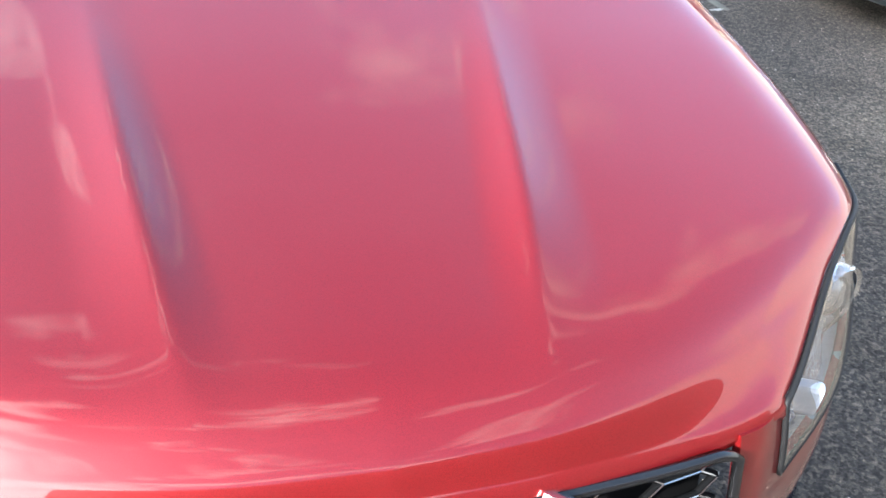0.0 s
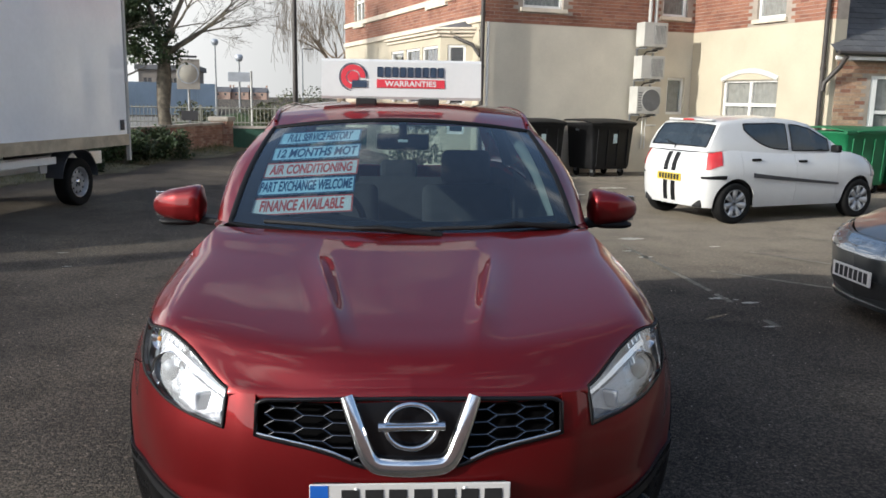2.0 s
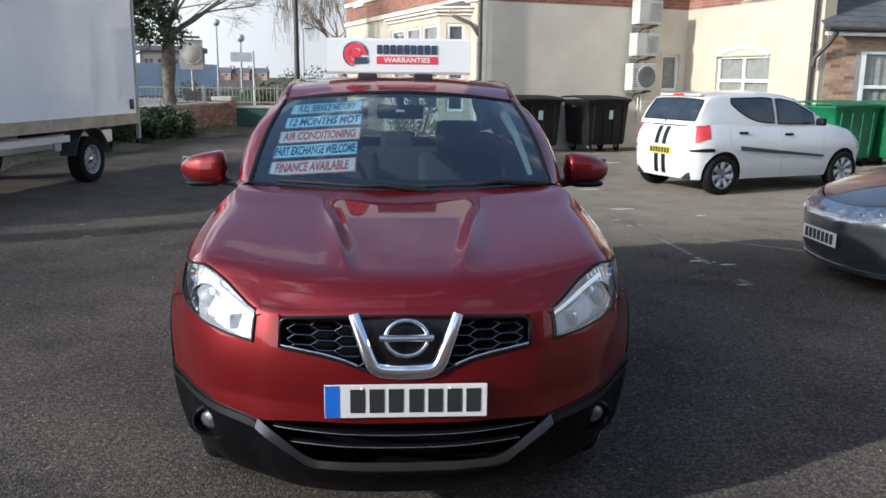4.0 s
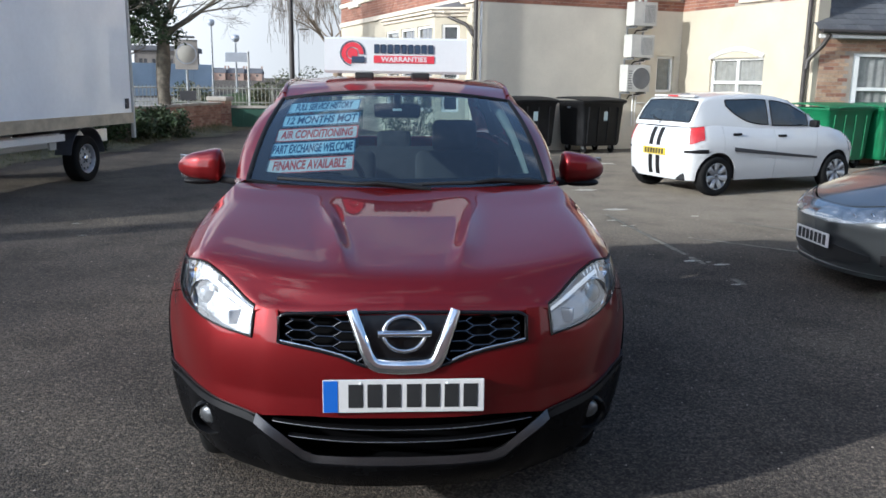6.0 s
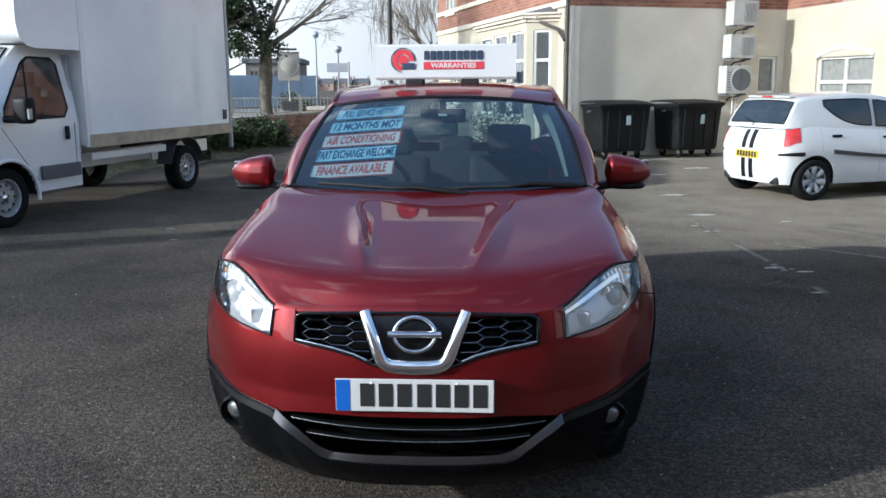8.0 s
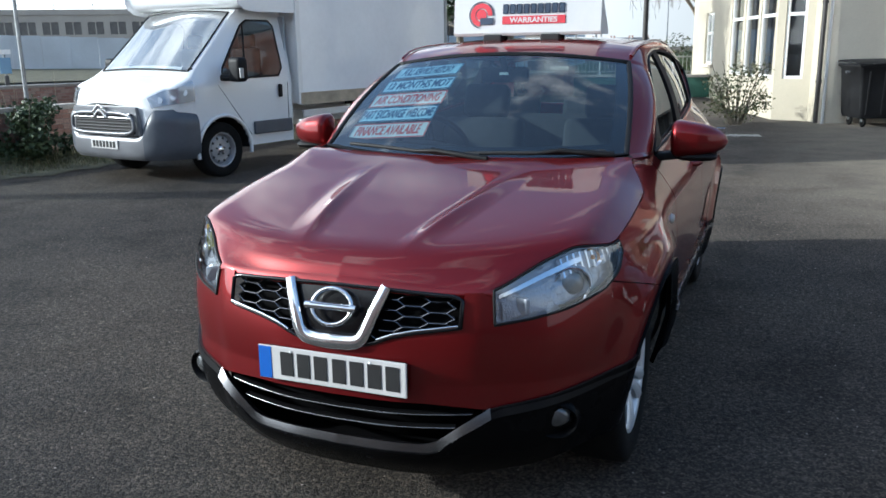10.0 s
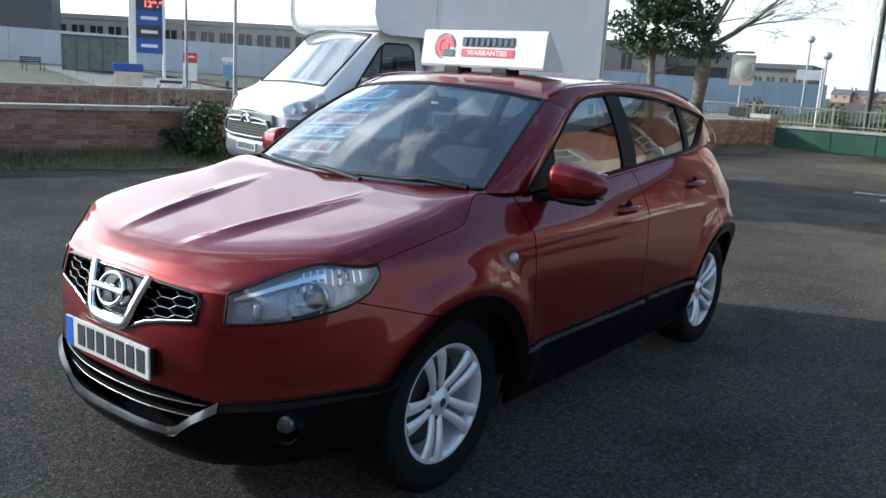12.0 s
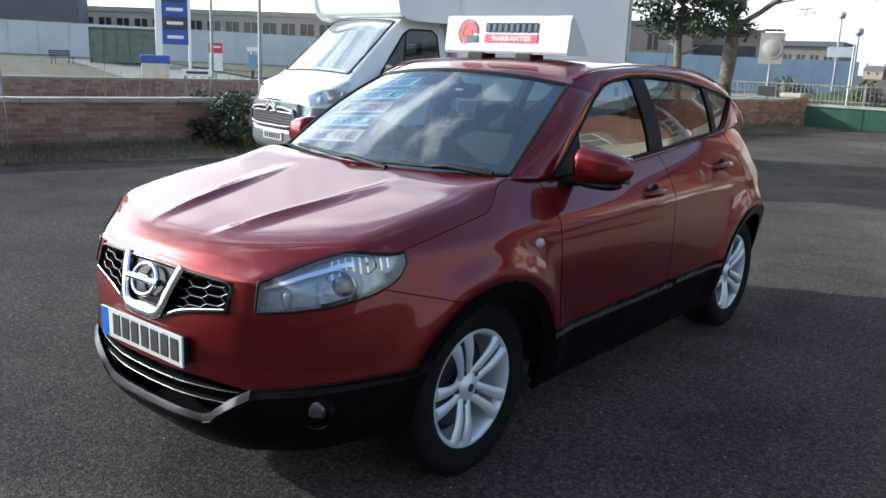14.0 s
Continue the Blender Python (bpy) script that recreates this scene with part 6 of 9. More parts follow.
def screen_stickers():
    rows = [("FULL SERVICE HISTORY", 1.452, -0.545, -0.185, M_STICK_BLUE, M_STICK_INK), ("12 MONTHS MOT", 1.392, -0.560, -0.185, M_STICK_BLUE, M_STICK_INK),
            ("AIR CONDITIONING", 1.330, -0.580, -0.190, M_STICK_PINK, M_STICK_RED), ("PART EXCHANGE WELCOME", 1.268, -0.600, -0.200, M_STICK_BLUE, M_STICK_INK),
            ("FINANCE AVAILABLE", 1.200, -0.612, -0.205, M_STICK_PINK, M_STICK_RED)]
    for text, z, x0, x1, paper, ink in rows:
        st = thing("windscreen_sticker", f"printed strip inside the windscreen: {text.lower()}", "sticker", group="windscreen stickers")
        xm = (x0 + x1) / 2
        a, b = screen_point(x0, z - 0.014), screen_point(x1, z + 0.014)
        up = (screen_point(xm, z + 0.03) - screen_point(xm, z - 0.03)).normalized()
        ex = (b - a).normalized()
        ez = ex.cross(up).normalized()
        up = ez.cross(ex)
        m = Matrix.Translation((a + b) / 2 + ez * -0.004) @ Matrix((ex, up, ez)).transposed().to_4x4()
        w, h = (b - a).length, 0.098
        part("strip", box((0, 0, 0), (w, h, 0.0012), 0, m), paper, st)
        for dx, dy, sx, sy in ((0, h / 2 - 0.003, w, 0.006), (0, -h / 2 + 0.003, w, 0.006), (w / 2 - 0.003, 0, 0.006, h), (-w / 2 + 0.003, 0, 0.006, h)):
            part("border", box((dx, dy, 0.001), (sx, sy, 0.0012), 0, m), ink, st)
        lettering("words", text, 0.084, m @ Matrix.Translation((0, -0.001, 0.0012)), ink, st, min(1.0, w * 0.90 / (0.084 * 0.60 * len(text))), slant=0.12)


screen_stickers()


# ---- a plainer lofted car for the others in the yard ----
def loft_body(plan, top, power, zmid):
    def point(s, z):
        s, z = np.broadcast_arrays(np.asarray(s, float), np.asarray(z, float))
        m, t = spline(plan, s), spline(top, s)
        f = np.clip((z - zmid) / (t[..., 2] - zmid), 0, 1)
        low = np.clip((zmid - z) / 0.3, 0, 1.3)
        d = spline(plan, s + 0.02) - spline(plan, s - 0.02)
        n = np.stack([d[..., 1], -d[..., 0]], -1)
        n /= np.linalg.norm(n, axis=-1, keepdims=True) + 1e-9
        xy = m + (t[..., :2] - m) * (f ** power)[..., None] + n * (0.015 * np.sin(np.pi * f) - 0.04 * low ** 2)[..., None]
        xy[..., 0] = np.maximum(xy[..., 0], 0)
        return np.concatenate([xy, z[..., None]], -1)
    return point


def plain_car(name, label, m, paint, plan, top, axles, r, track, glass_line, roof_w, zmid, sill, alloy, spokes, windows, crown=0.62):
    """Body, bonnet, cabin with window panes, wheels."""
    car = thing(name, label, "car", m)
    point = loft_body(plan, top, 2.6, zmid)
    n = len(plan) - 1
    sd = np.linspace(0, n, 1201)
    yd = spline(plan, sd)[:, 1]
    s_y = lambda y: float(np.interp(y, yd, sd))

    def arch(y, rad):
        z = np.zeros_like(y)
        for yc in axles:
            q = rad ** 2 - (y - yc) ** 2
            z = np.maximum(z, np.where(q > 0, r + np.sqrt(np.maximum(q, 0)), 0))
        return z

    def skin(s0, s1, lo, hi, cols, rows, out=0.0):
        s = np.linspace(s0, s1, cols)
        a, b = lo(s), hi(s)
        p = point(np.repeat(s[:, None], rows, 1), a[:, None] + (b - a)[:, None] * np.linspace(0, 1, rows)[None])
        nn = np.cross(np.gradient(p, axis=0), np.gradient(p, axis=1))
        nn /= np.linalg.norm(nn, axis=-1, keepdims=True) + 1e-9
        return p + nn * out

    top_f = lambda s: spline(top, s)[..., 2]
    low_f = lambda s: np.maximum(sill, arch(spline(plan, s)[..., 1], r + 0.055))
    cuts = [0, s_y(axles[0] - 0.38), s_y(axles[0] + 0.48), s_y(axles[0] + 1.28), s_y(axles[1] - 0.10), s_y(axles[1] + 0.30), n]
    for nm, s0, s1 in zip(("front_bumper", "front_wing", "front_door", "rear_door", "rear_quarter", "tail_panel"), cuts, cuts[1:]):
        q = skin(s0 + 0.003, s1 - 0.003, low_f, top_f, max(20, int((s1 - s0) * 24)), 22)
        for w in (q, (q * MIRROR)[::-1]):
            part(nm, mesh_of(nm, *thicken(w, 0.012), smooth=True), paint, car)
    # a black skin inside the panels puts shade into their gaps
    q = skin(0, n, lambda s: np.maximum(sill + 0.02, arch(spline(plan, s)[..., 1], r + 0.02)), lambda s: top_f(s) - 0.02, 120, 10, -0.05)
    part("gap_shade_shell", mesh_of("gap_shade_shell", *both(q), smooth=True), M_BLACK, car)
    # bonnet
    cowl_s = s_y(glass_line[0][0] + 0.05)
    k3 = 2.2
    bq = np.zeros((24, 41, 3))
    for i, v in enumerate(np.linspace(0, 1, 24)):
        e = spline(top, k3 + (cowl_s - k3) * v)
        e0 = spline(top, k3)
        cy = top[0][1] + (glass_line[0][0] - top[0][1]) * v
        cz = top[0][2] + (glass_line[0][1] - top[0][2]) * v ** crown
        for j, u in enumerate(np.linspace(-1, 1, 41)):
            a = abs(u)
            f0 = spline(top, k3 * a)
            fade = (1 - v) ** 3
            y = cy + (e[1] - cy) * a ** 2.2 + fade * (f0[1] - top[0][1] - (e0[1] - top[0][1]) * a ** 2.2)
            z = cz + (e[2] - cz) * a ** 2.2 + fade * (f0[2] - top[0][2] - (e0[2] - top[0][2]) * a ** 2.2)
            bq[i, j] = (e[0] * u, y, z + 0.003)
    part("bonnet", mesh_of("bonnet", *thick(bq, np.zeros_like(bq) + (0, 0.1, -1), 0.012), smooth=True), paint, car)
    # cabin
    gy = np.array([g[0] for g in glass_line])
    gz = np.array([g[1] for g in glass_line])

    def bubble(y, h):
        """h from 0 at the belt to 1 at the roof's edge, 2 at the middle of the roof."""
        e = spline(top, s_y(y))
        zt = float(np.interp(y, gy, gz))
        zb = min(float(e[2]), zt - 0.001)
        ze = zb + (zt - zb) * 0.92
        if h <= 1:
            return np.array([e[0] - (e[0] - roof_w) * h ** 1.25 * min(1, (zt - zb) / 0.4), y, zb + (ze - zb) * h])
        xe = e[0] - (e[0] - roof_w) * min(1, (zt - zb) / 0.4)
        t = h - 1
        return np.array([xe * (1 - t), y, ze + (zt - ze) * (1 - (1 - t) ** 2.4)])

    hs = np.concatenate([np.linspace(0, 1, 10), np.linspace(1, 2, 10)[1:]])
    ys = np.linspace(gy[0], gy[-1], 60)
    q = np.array([[bubble(y, h) for h in hs] for y in ys])
    part("cabin_shell", mesh_of("cabin_shell", *both(q), smooth=True), paint, car)
    for nm, y0, y1, h0, h1, kick in windows:
        g = []
        for y in np.linspace(y0, y1, 16):
            a = h0 + kick * ((y - y0) / (y1 - y0)) ** 3 * (h1 - h0)
            g.append([bubble(y, h) for h in np.linspace(a, h1, 8)])
        g = np.array(g)
        nn = np.cross(np.gradient(g, axis=0), np.gradient(g, axis=1))
        nn /= np.linalg.norm(nn, axis=-1, keepdims=True) + 1e-9
        if nn[8, 4, 0] < 0 and h1 <= 1:
            nn = -nn
        if h1 > 1:
            nn = nn * np.sign(nn[8, 4, 2])
        g = g + nn * 0.006
        if h1 > 1:
            whole = np.concatenate([g, (g * MIRROR)[:, ::-1][:, 1:]], 1)
            part(nm, sheet(whole), M_CARGLASS, car, "dark tinted glass")
            loops = [whole]
        else:
            loops = [g, g * MIRROR]
            for w in loops:
                part(nm, sheet(w), M_CARGLASS, car, "dark tinted glass")
        for w in loops:
            lp = [*w[:, 0], *w[-1, 1:], *w[::-1, -1][1:], *w[0, ::-1][1:-1]]
            part("window_seal", tube(lp, 0.009, 6, closed=True), M_TRIM, car)
    for yc in axles:
        for sg in (1, -1):
            wheel(car, sg * track, yc, sg, r, r * 0.66, 0.18, spokes, alloy, False)
    part("underbody", box((0, (axles[0] + axles[1]) / 2, sill + 0.05), (1.2, axles[1] - axles[0] + 0.9, 0.12), 0.03), M_BLACK, car)
    return car, skin, s_y, bubble, top_f


M_CARGLASS = worn("tinted_car_glass", (0.028, 0.036, 0.042), 0.04, var=0.3, scale=3, fine=10, bump_s=0.0, coat=0.3)
M_WHITEPAINT = car_paint("white_paint", (0.62, 0.62, 0.61), 0.0, 0.4, 0.10)
M_SILVERPAINT = car_paint("grey_silver_paint", (0.060, 0.064, 0.067), 0.55, 0.30, 0.02)
M_HUBCAP = worn("silver_hub_cap", (0.33, 0.34, 0.355), 0.4, 0.4, var=0.1, bump_s=0.0)


def white_hatch():
    plan = [(0, .02), (.3, .05), (.55, .16), (.70, .36), (.775, .70), (.79, 1.1), (.795, 1.8), (.795, 2.5), (.79, 3.06), (.76, 3.34), (.64, 3.50), (.3, 3.56), (0, 3.57)]
    top = [(0, .12, .70), (.3, .15, .71), (.5, .28, .79), (.62, .45, .86), (.68, .70, .92), (.70, 1.0, .965), (.715, 1.8, .945), (.715, 2.5, .965), (.70, 3.06, 1.00), (.68, 3.30, .985), (.58, 3.43, .97), (.3, 3.47, .96), (0, 3.48, .96)]
    line = [(1.00, .98), (1.30, 1.19), (1.62, 1.385), (1.9, 1.45), (2.3, 1.475), (2.8, 1.455), (3.12, 1.42), (3.24, 1.385), (3.36, 1.20), (3.475, .975)]
    wins = [("front_side_window", 1.30, 2.02, 0.10, 0.86, 0.0), ("rear_side_window", 2.10, 2.86, 0.12, 0.86, 0.75), ("windscreen", 1.06, 1.60, 1.06, 2.0, 0.0), ("rear_window", 3.265, 3.44, 1.10, 2.0, 0.0)]
    car, skin, s_y, bubble, top_f = plain_car("white_hatchback", "small white hatchback with two black stripes over its tail", pose(7.26, 10.80, 0, 0, 0, 110.3), M_WHITEPAINT, plan, top, (0.70, 3.06), 0.283,
                                             0.70, line, 0.575, 0.52, 0.22, M_HUBCAP, 7, wins)
    n = len(plan) - 1
    flat = lambda v: (lambda s: v + 0 * s)
    for sg in (1, -1):
        q = skin(s_y(3.31), s_y(3.49), lambda s: 0.765 + 0.03 * np.cos((s - s_y(3.31)) * 3), lambda s: 0.985 - 0.03 * (s - s_y(3.31)), 12, 8, 0.010)
        part("tail_lamp", mesh_of("tail_lamp", *thicken(q if sg > 0 else (q * MIRROR)[::-1], 0.02), smooth=True), M_REDLENS, car, "tall red tail lamp")
        q = skin(s_y(3.24), s_y(3.515), flat(0.615), lambda s: 0.655 + 0.012 * np.cos((s - s_y(3.3)) * 2), 12, 4, 0.008)
        part("bumper_guard", mesh_of("bumper_guard", *thicken(q if sg > 0 else (q * MIRROR)[::-1], 0.012), smooth=True), M_TRIM, car, "black bumper corner guard")
        q = skin(s_y(1.15), s_y(2.78), lambda s: 0.500 + 0.135 * (s - s_y(1.15)) / (s_y(2.78) - s_y(1.15)), lambda s: 0.530 + 0.165 * (s - s_y(1.15)) / (s_y(2.78) - s_y(1.15)), 30, 4, 0.014)
        part("side_moulding", mesh_of("side_moulding", *thicken(q if sg > 0 else (q * MIRROR)[::-1], 0.012), smooth=True), M_DARK, car, "dark side moulding")
        for y, z in ((1.86, 0.845), (2.72, 0.875)):
            x = float(skin(s_y(y), s_y(y) + 0.01, flat(z), flat(z + 0.01), 2, 2)[0, 0, 0])
            part("door_handle", box((sg * (x + 0.012), y, z), (0.03, 0.15, 0.035), 0.010), M_TRIM, car, "black door handle")
        part("door_mirror", box((0, 0, 0), (0.15, 0.09, 0.11), 0.035, pose(sg * 0.86, 1.33, 1.02), 3), M_TRIM, car, "black door mirror", smooth=True)
        # twin stripes over hatch, glass edge and bumper
        for a, b in ((0.04, 0.125),):
            sa, sb = float(np.interp(-b, -spline(plan, np.linspace(8, n, 400))[:, 0], np.linspace(8, n, 400))), float(np.interp(-a, -spline(plan, np.linspace(8, n, 400))[:, 0], np.linspace(8, n, 400)))
            for z0, z1 in ((0.27, 0.545), (0.69, 0.945)):
                q = skin(sa, sb, flat(z0), flat(z1), 5, 10, 0.004)
                part("stripe", mesh_of("stripe", *thicken(q if sg > 0 else (q * MIRROR)[::-1], 0.004), smooth=True), M_TRIM, car, "black racing stripe")
    pl = part("number_plate", box((0, 3.575, 0.605), (0.50, 0.012, 0.105), 0.003), M_YPLATE, car, "yellow rear number plate with plain dark bars")
    for i in range(7):
        part("plate_bar", box((-0.19 + i * 0.063, 3.582, 0.605), (0.045, 0.004, 0.075), 0.001), M_BLACK, pl)
    part("plate_recess", box((0, 3.545, 0.675), (0.62, 0.05, 0.03), 0.008), M_WHITEPAINT, car)
    part("rear_wiper", tube([(0.02, 3.49, 1.00), (0.03, 3.47, 1.05), (0.26, 3.44, 1.10)], 0.008, 6), M_TRIM, car)
    part("spoiler", box((0, 3.24, 1.400), (0.90, 0.08, 0.028), 0.014), M_WHITEPAINT, car)
    part("brake_light", box((0, 3.292, 1.402), (0.22, 0.012, 0.022), 0.004), M_REDLENS, car)
    for sg in (1, -1):
        q = skin(1.9, 3.2, flat(0.60), lambda s: top_f(s) - 0.01, 14, 8, 0.008)
        part("headlight", mesh_of("headlight", *thicken(q if sg > 0 else (q * MIRROR)[::-1], 0.02), smooth=True), M_REFLECT, car)


white_hatch()


M_LAMPDARK = worn("smoked_lamp_back", (0.20, 0.22, 0.25), 0.18, 0.6, var=0.5, scale=14, fine=60, bump_s=0.3, bump_d=0.01)


def silver_hatch():
    plan = [(0, .0), (.3, .03), (.55, .12), (.72, .30), (.82, .60), (.87, .95), (.88, 1.5), (.88, 2.4), (.88, 3.2), (.86, 3.7), (.75, 4.1), (.4, 4.22), (0, 4.25)]
    top = [(0, .13, .66), (.3, .15, .668), (.55, .27, .71), (.68, .46, .755), (.735, .75, .845), (.74, 1.0, .90), (.76, 1.5, .95), (.77, 2.4, .985), (.75, 3.2, 1.03), (.72, 3.7, 1.05), (.62, 4.0, 1.02), (.35, 4.1, 1.0), (0, 4.12, 1.0)]
    line = [(0.98, .985), (1.35, 1.16), (1.85, 1.385), (2.2, 1.44), (2.8, 1.44), (3.4, 1.36), (3.9, 1.15), (4.10, 1.01)]
    wins = [("front_side_window", 1.35, 2.25, 0.10, 0.86, 0.0), ("rear_side_window", 2.35, 3.3, 0.12, 0.86, 0.7), ("windscreen", 1.05, 1.83, 1.06, 2.0, 0.0), ("rear_window", 3.45, 4.0, 1.10, 2.0, 0.0)]
    car, skin, s_y, bubble, top_f = plain_car("silver_hatchback", "low grey-silver hatchback, its nose towards the yard's middle", pose(3.40, 3.87, 0, 0, 0, -91), M_SILVERPAINT, plan, top, (0.92, 3.55), 0.32,
                                             0.77, line, 0.60, 0.48, 0.17, M_ALLOY, 7, wins, 0.86)
    flat = lambda v: (lambda s: v + 0 * s)
    q = skin(0, s_y(0.62), lambda s: top_f(s) - 0.115 - 0.01 * np.sin(s), lambda s: top_f(s) - 0.012, 50, 8, 0.010)
    for sg in (1, -1):
        w = q if sg > 0 else (q * MIRROR)[::-1]
        lens = part("headlight", sheet(w), M_LENS, car, "clear headlight strip across the nose")
        lens.visible_shadow = False
        b = skin(0, s_y(0.62), lambda s: top_f(s) - 0.115 - 0.01 * np.sin(s), lambda s: top_f(s) - 0.012, 50, 8, 0.003)
        part("lamp_back", sheet(b if sg > 0 else (b * MIRROR)[::-1]), M_LAMPDARK, lens)
        for s in (1.4, 1.9, 2.4, 2.9):
            p = skin(s, s + 0.02, lambda t: top_f(t) - 0.075, lambda t: top_f(t) - 0.06, 2, 2)[0, 0]
            me = lathe([(0.0, 0.004), (0.018, 0.0), (0.026, -0.004), (0.028, 0.0)], 20, "y")
            me.transform(Matrix.Translation((sg * p[0], p[1] + 0.002, p[2])))
            part("lamp_bowl", me, M_CHROME, lens)
    q = skin(0, 2.15, lambda s: 0.225 + 0.03 * s, lambda s: 0.40 - 0.03 * s, 30, 6, 0.006)
    part("lower_intake", mesh_of("lower_intake", *join(thicken(q, 0.02), thicken((q * MIRROR)[::-1], 0.02)), smooth=True), M_BLACK, car, "black lower intake")
    q = skin(0, 4.0, flat(0.17), flat(0.20), 40, 3, 0.012)
    part("lip", mesh_of("lip", *join(thicken(q, 0.02), thicken((q * MIRROR)[::-1], 0.02)), smooth=True), M_SILVERPAINT, car)
    for sg in (1, -1):
        q = skin(2.45, 3.1, lambda s: 0.27 + 0.06 * (s - 2.45), lambda s: 0.36 + 0 * s, 12, 5, 0.008)
        part("fog_recess", mesh_of("fog_recess", *thicken(q if sg > 0 else (q * MIRROR)[::-1], 0.01), smooth=True), M_TRIM, car)
    pl = part("number_plate", box((0, -0.014, 0.392), (0.52, 0.010, 0.111), 0.003), M_PLATE, car, "white number plate with plain dark bars")
    for i in range(7):
        part("plate_bar", box((-0.198 + i * 0.066, -0.020, 0.392), (0.048, 0.003, 0.080), 0.001), M_BLACK, pl)


silver_hatch()


# ---- white box van ----
M_VANWHITE = car_paint("van_white", (0.82, 0.83, 0.83), 0.0, 0.3, 0.06)
M_VANGLASS = glassy("van_glass", (0.74, 0.80, 0.80), 0.0, 0.16, 0.20)
M_VANDOOR = glassy("van_door_glass", (0.16, 0.19, 0.21), 0.0, 0.05, 0.02)
M_BOXWHITE = worn("white_box_panel", (0.92, 0.93, 0.95), 0.22, var=0.06, scale=0.8, fine=15, bump_s=0.02, coat=0.6)
M_VANSILVER = worn("silver_grey_bumper", (0.17, 0.175, 0.19), 0.35, 0.3, var=0.1, scale=4, fine=90, bump_s=0.0)
M_TIMBER = worn("pale_timber_skirt", (0.50, 0.42, 0.30), 0.8, var=0.25, scale=4, fine=50)
M_VANGREY = worn("dark_grey_bumper_plastic", (0.085, 0.095, 0.115), 0.38, var=0.15, scale=4, fine=90)


def box_van():
    van = thing("box_van", "white box van with an over-cab pod and grey bumper", "van", pose(-6.25, 6.83, 0, 0, 0, -11.4))
    # cab: sections from the nose back; (y, half-width at sill, half-width at top, sill z, top z)
    secs = [(-0.96, 0.48, 0.40, 0.42, 0.94), (-0.90, 0.74, 0.60, 0.40, 1.02), (-0.78, 0.90, 0.75, 0.39, 1.10), (-0.62, 0.98, 0.84, 0.38, 1.17), (-0.45, 1.01, 0.90, 0.36, 1.24), (-0.36, 1.02, 0.90, 0.36, 1.30),
            (0.10, 1.02, 0.86, 0.36, 1.72), (0.42, 1.02, 0.84, 0.36, 2.02), (0.60, 1.02, 0.83, 0.36, 2.10), (1.00, 1.02, 0.83, 0.36, 2.12), (1.26, 1.02, 0.83, 0.36, 2.12)]
    sc = np.array(secs)
    NH = 45
    ty = np.linspace(0, len(secs) - 1, 70)
    d = spline(sc, ty)
    g = []
    for y, wb, wt, zs, zt in d:
        row = []
        for h in np.linspace(0, 1, NH):
            z = zs + (zt - zs) * h
            belt = 1.15
            k = max(0, (z - belt) / max(zt - belt, 0.2)) if zt > belt else h ** 3
            row.append((wb - (wb - wt) * k ** 1.2 - 0.02 * (1 - h) ** 2, y, z))
        for u in np.linspace(1, 0, 10)[1:]:
            row.append((row[NH - 1][0] * u, y - 0.05 * (1 - u * u) * (y < 0.5), zt + 0.03 * (1 - u * u)))
        g.append(row)
    g = np.array(g)
    # the wheel arches, door windows and windscreen are open
    v, f = both(g)
    v = np.array(v)
    win = [(0.02, 1.22), (1.02, 1.24), (1.10, 1.34), (1.08, 1.88), (1.0, 1.95), (0.62, 1.95), (0.50, 1.88), (0.08, 1.36)]

    def in_window(y, z):
        hit_ = False
        for (y0, z0), (y1, z1) in zip(win, win[1:] + win[:1]):
            if (z0 > z) != (z1 > z) and y < y0 + (z - z0) / (z1 - z0) * (y1 - y0):
                hit_ = not hit_
        return hit_

    def is_open(q):
        x, y, z = v[list(q)].mean(axis=0)
        if np.hypot(y, z - 0.34) < 0.43 and abs(x) > 0.5:
            return True
        if abs(x) > 0.5 and in_window(y, z):
            return True
        top = float(np.interp(y, d[:, 0], d[:, 4]))
        return -0.33 < y < 0.42 and z > top - 0.01 and abs(x) < 0.92 * float(np.interp(y, d[:, 0], d[:, 2]))

    keep = [q for q in f if not is_open(q)]
    part("cab", mesh_of("cab", v, keep, smooth=True), M_VANWHITE, van, "white cab")
    front_cap = np.array([[(x, y, z) for x, y, z in (g[0, i], g[0, i] * MIRROR)] for i in range(NH)])
    part("nose", sheet(front_cap), M_VANWHITE, van)
    for sg in (1, -1):
        ar = [(sg * 1.025, 0.44 * math.cos(a), 0.34 + 0.44 * math.sin(a)) for a in np.linspace(-0.15, math.pi + 0.15, 25)]
        part("arch_lip", tube(ar, 0.025, 6), M_VANWHITE, van)
        part("arch_liner", mesh_of("liner", *grid_data([[(sg * x, 0.43 * math.cos(a), 0.34 + 0.43 * math.sin(a)) for x in (0.55, 1.01)] for a in np.linspace(0, math.pi, 16)])), M_BLACK, van)
    # bumper wrapping the nose: silver-grey between dark corners
    plan = spline(np.array([(0.0, -0.985), (0.40, -0.98), (0.66, -0.945), (0.83, -0.86), (0.95, -0.73), (1.015, -0.58), (1.035, -0.42)]), np.linspace(0, 6, 49))
    bq = []
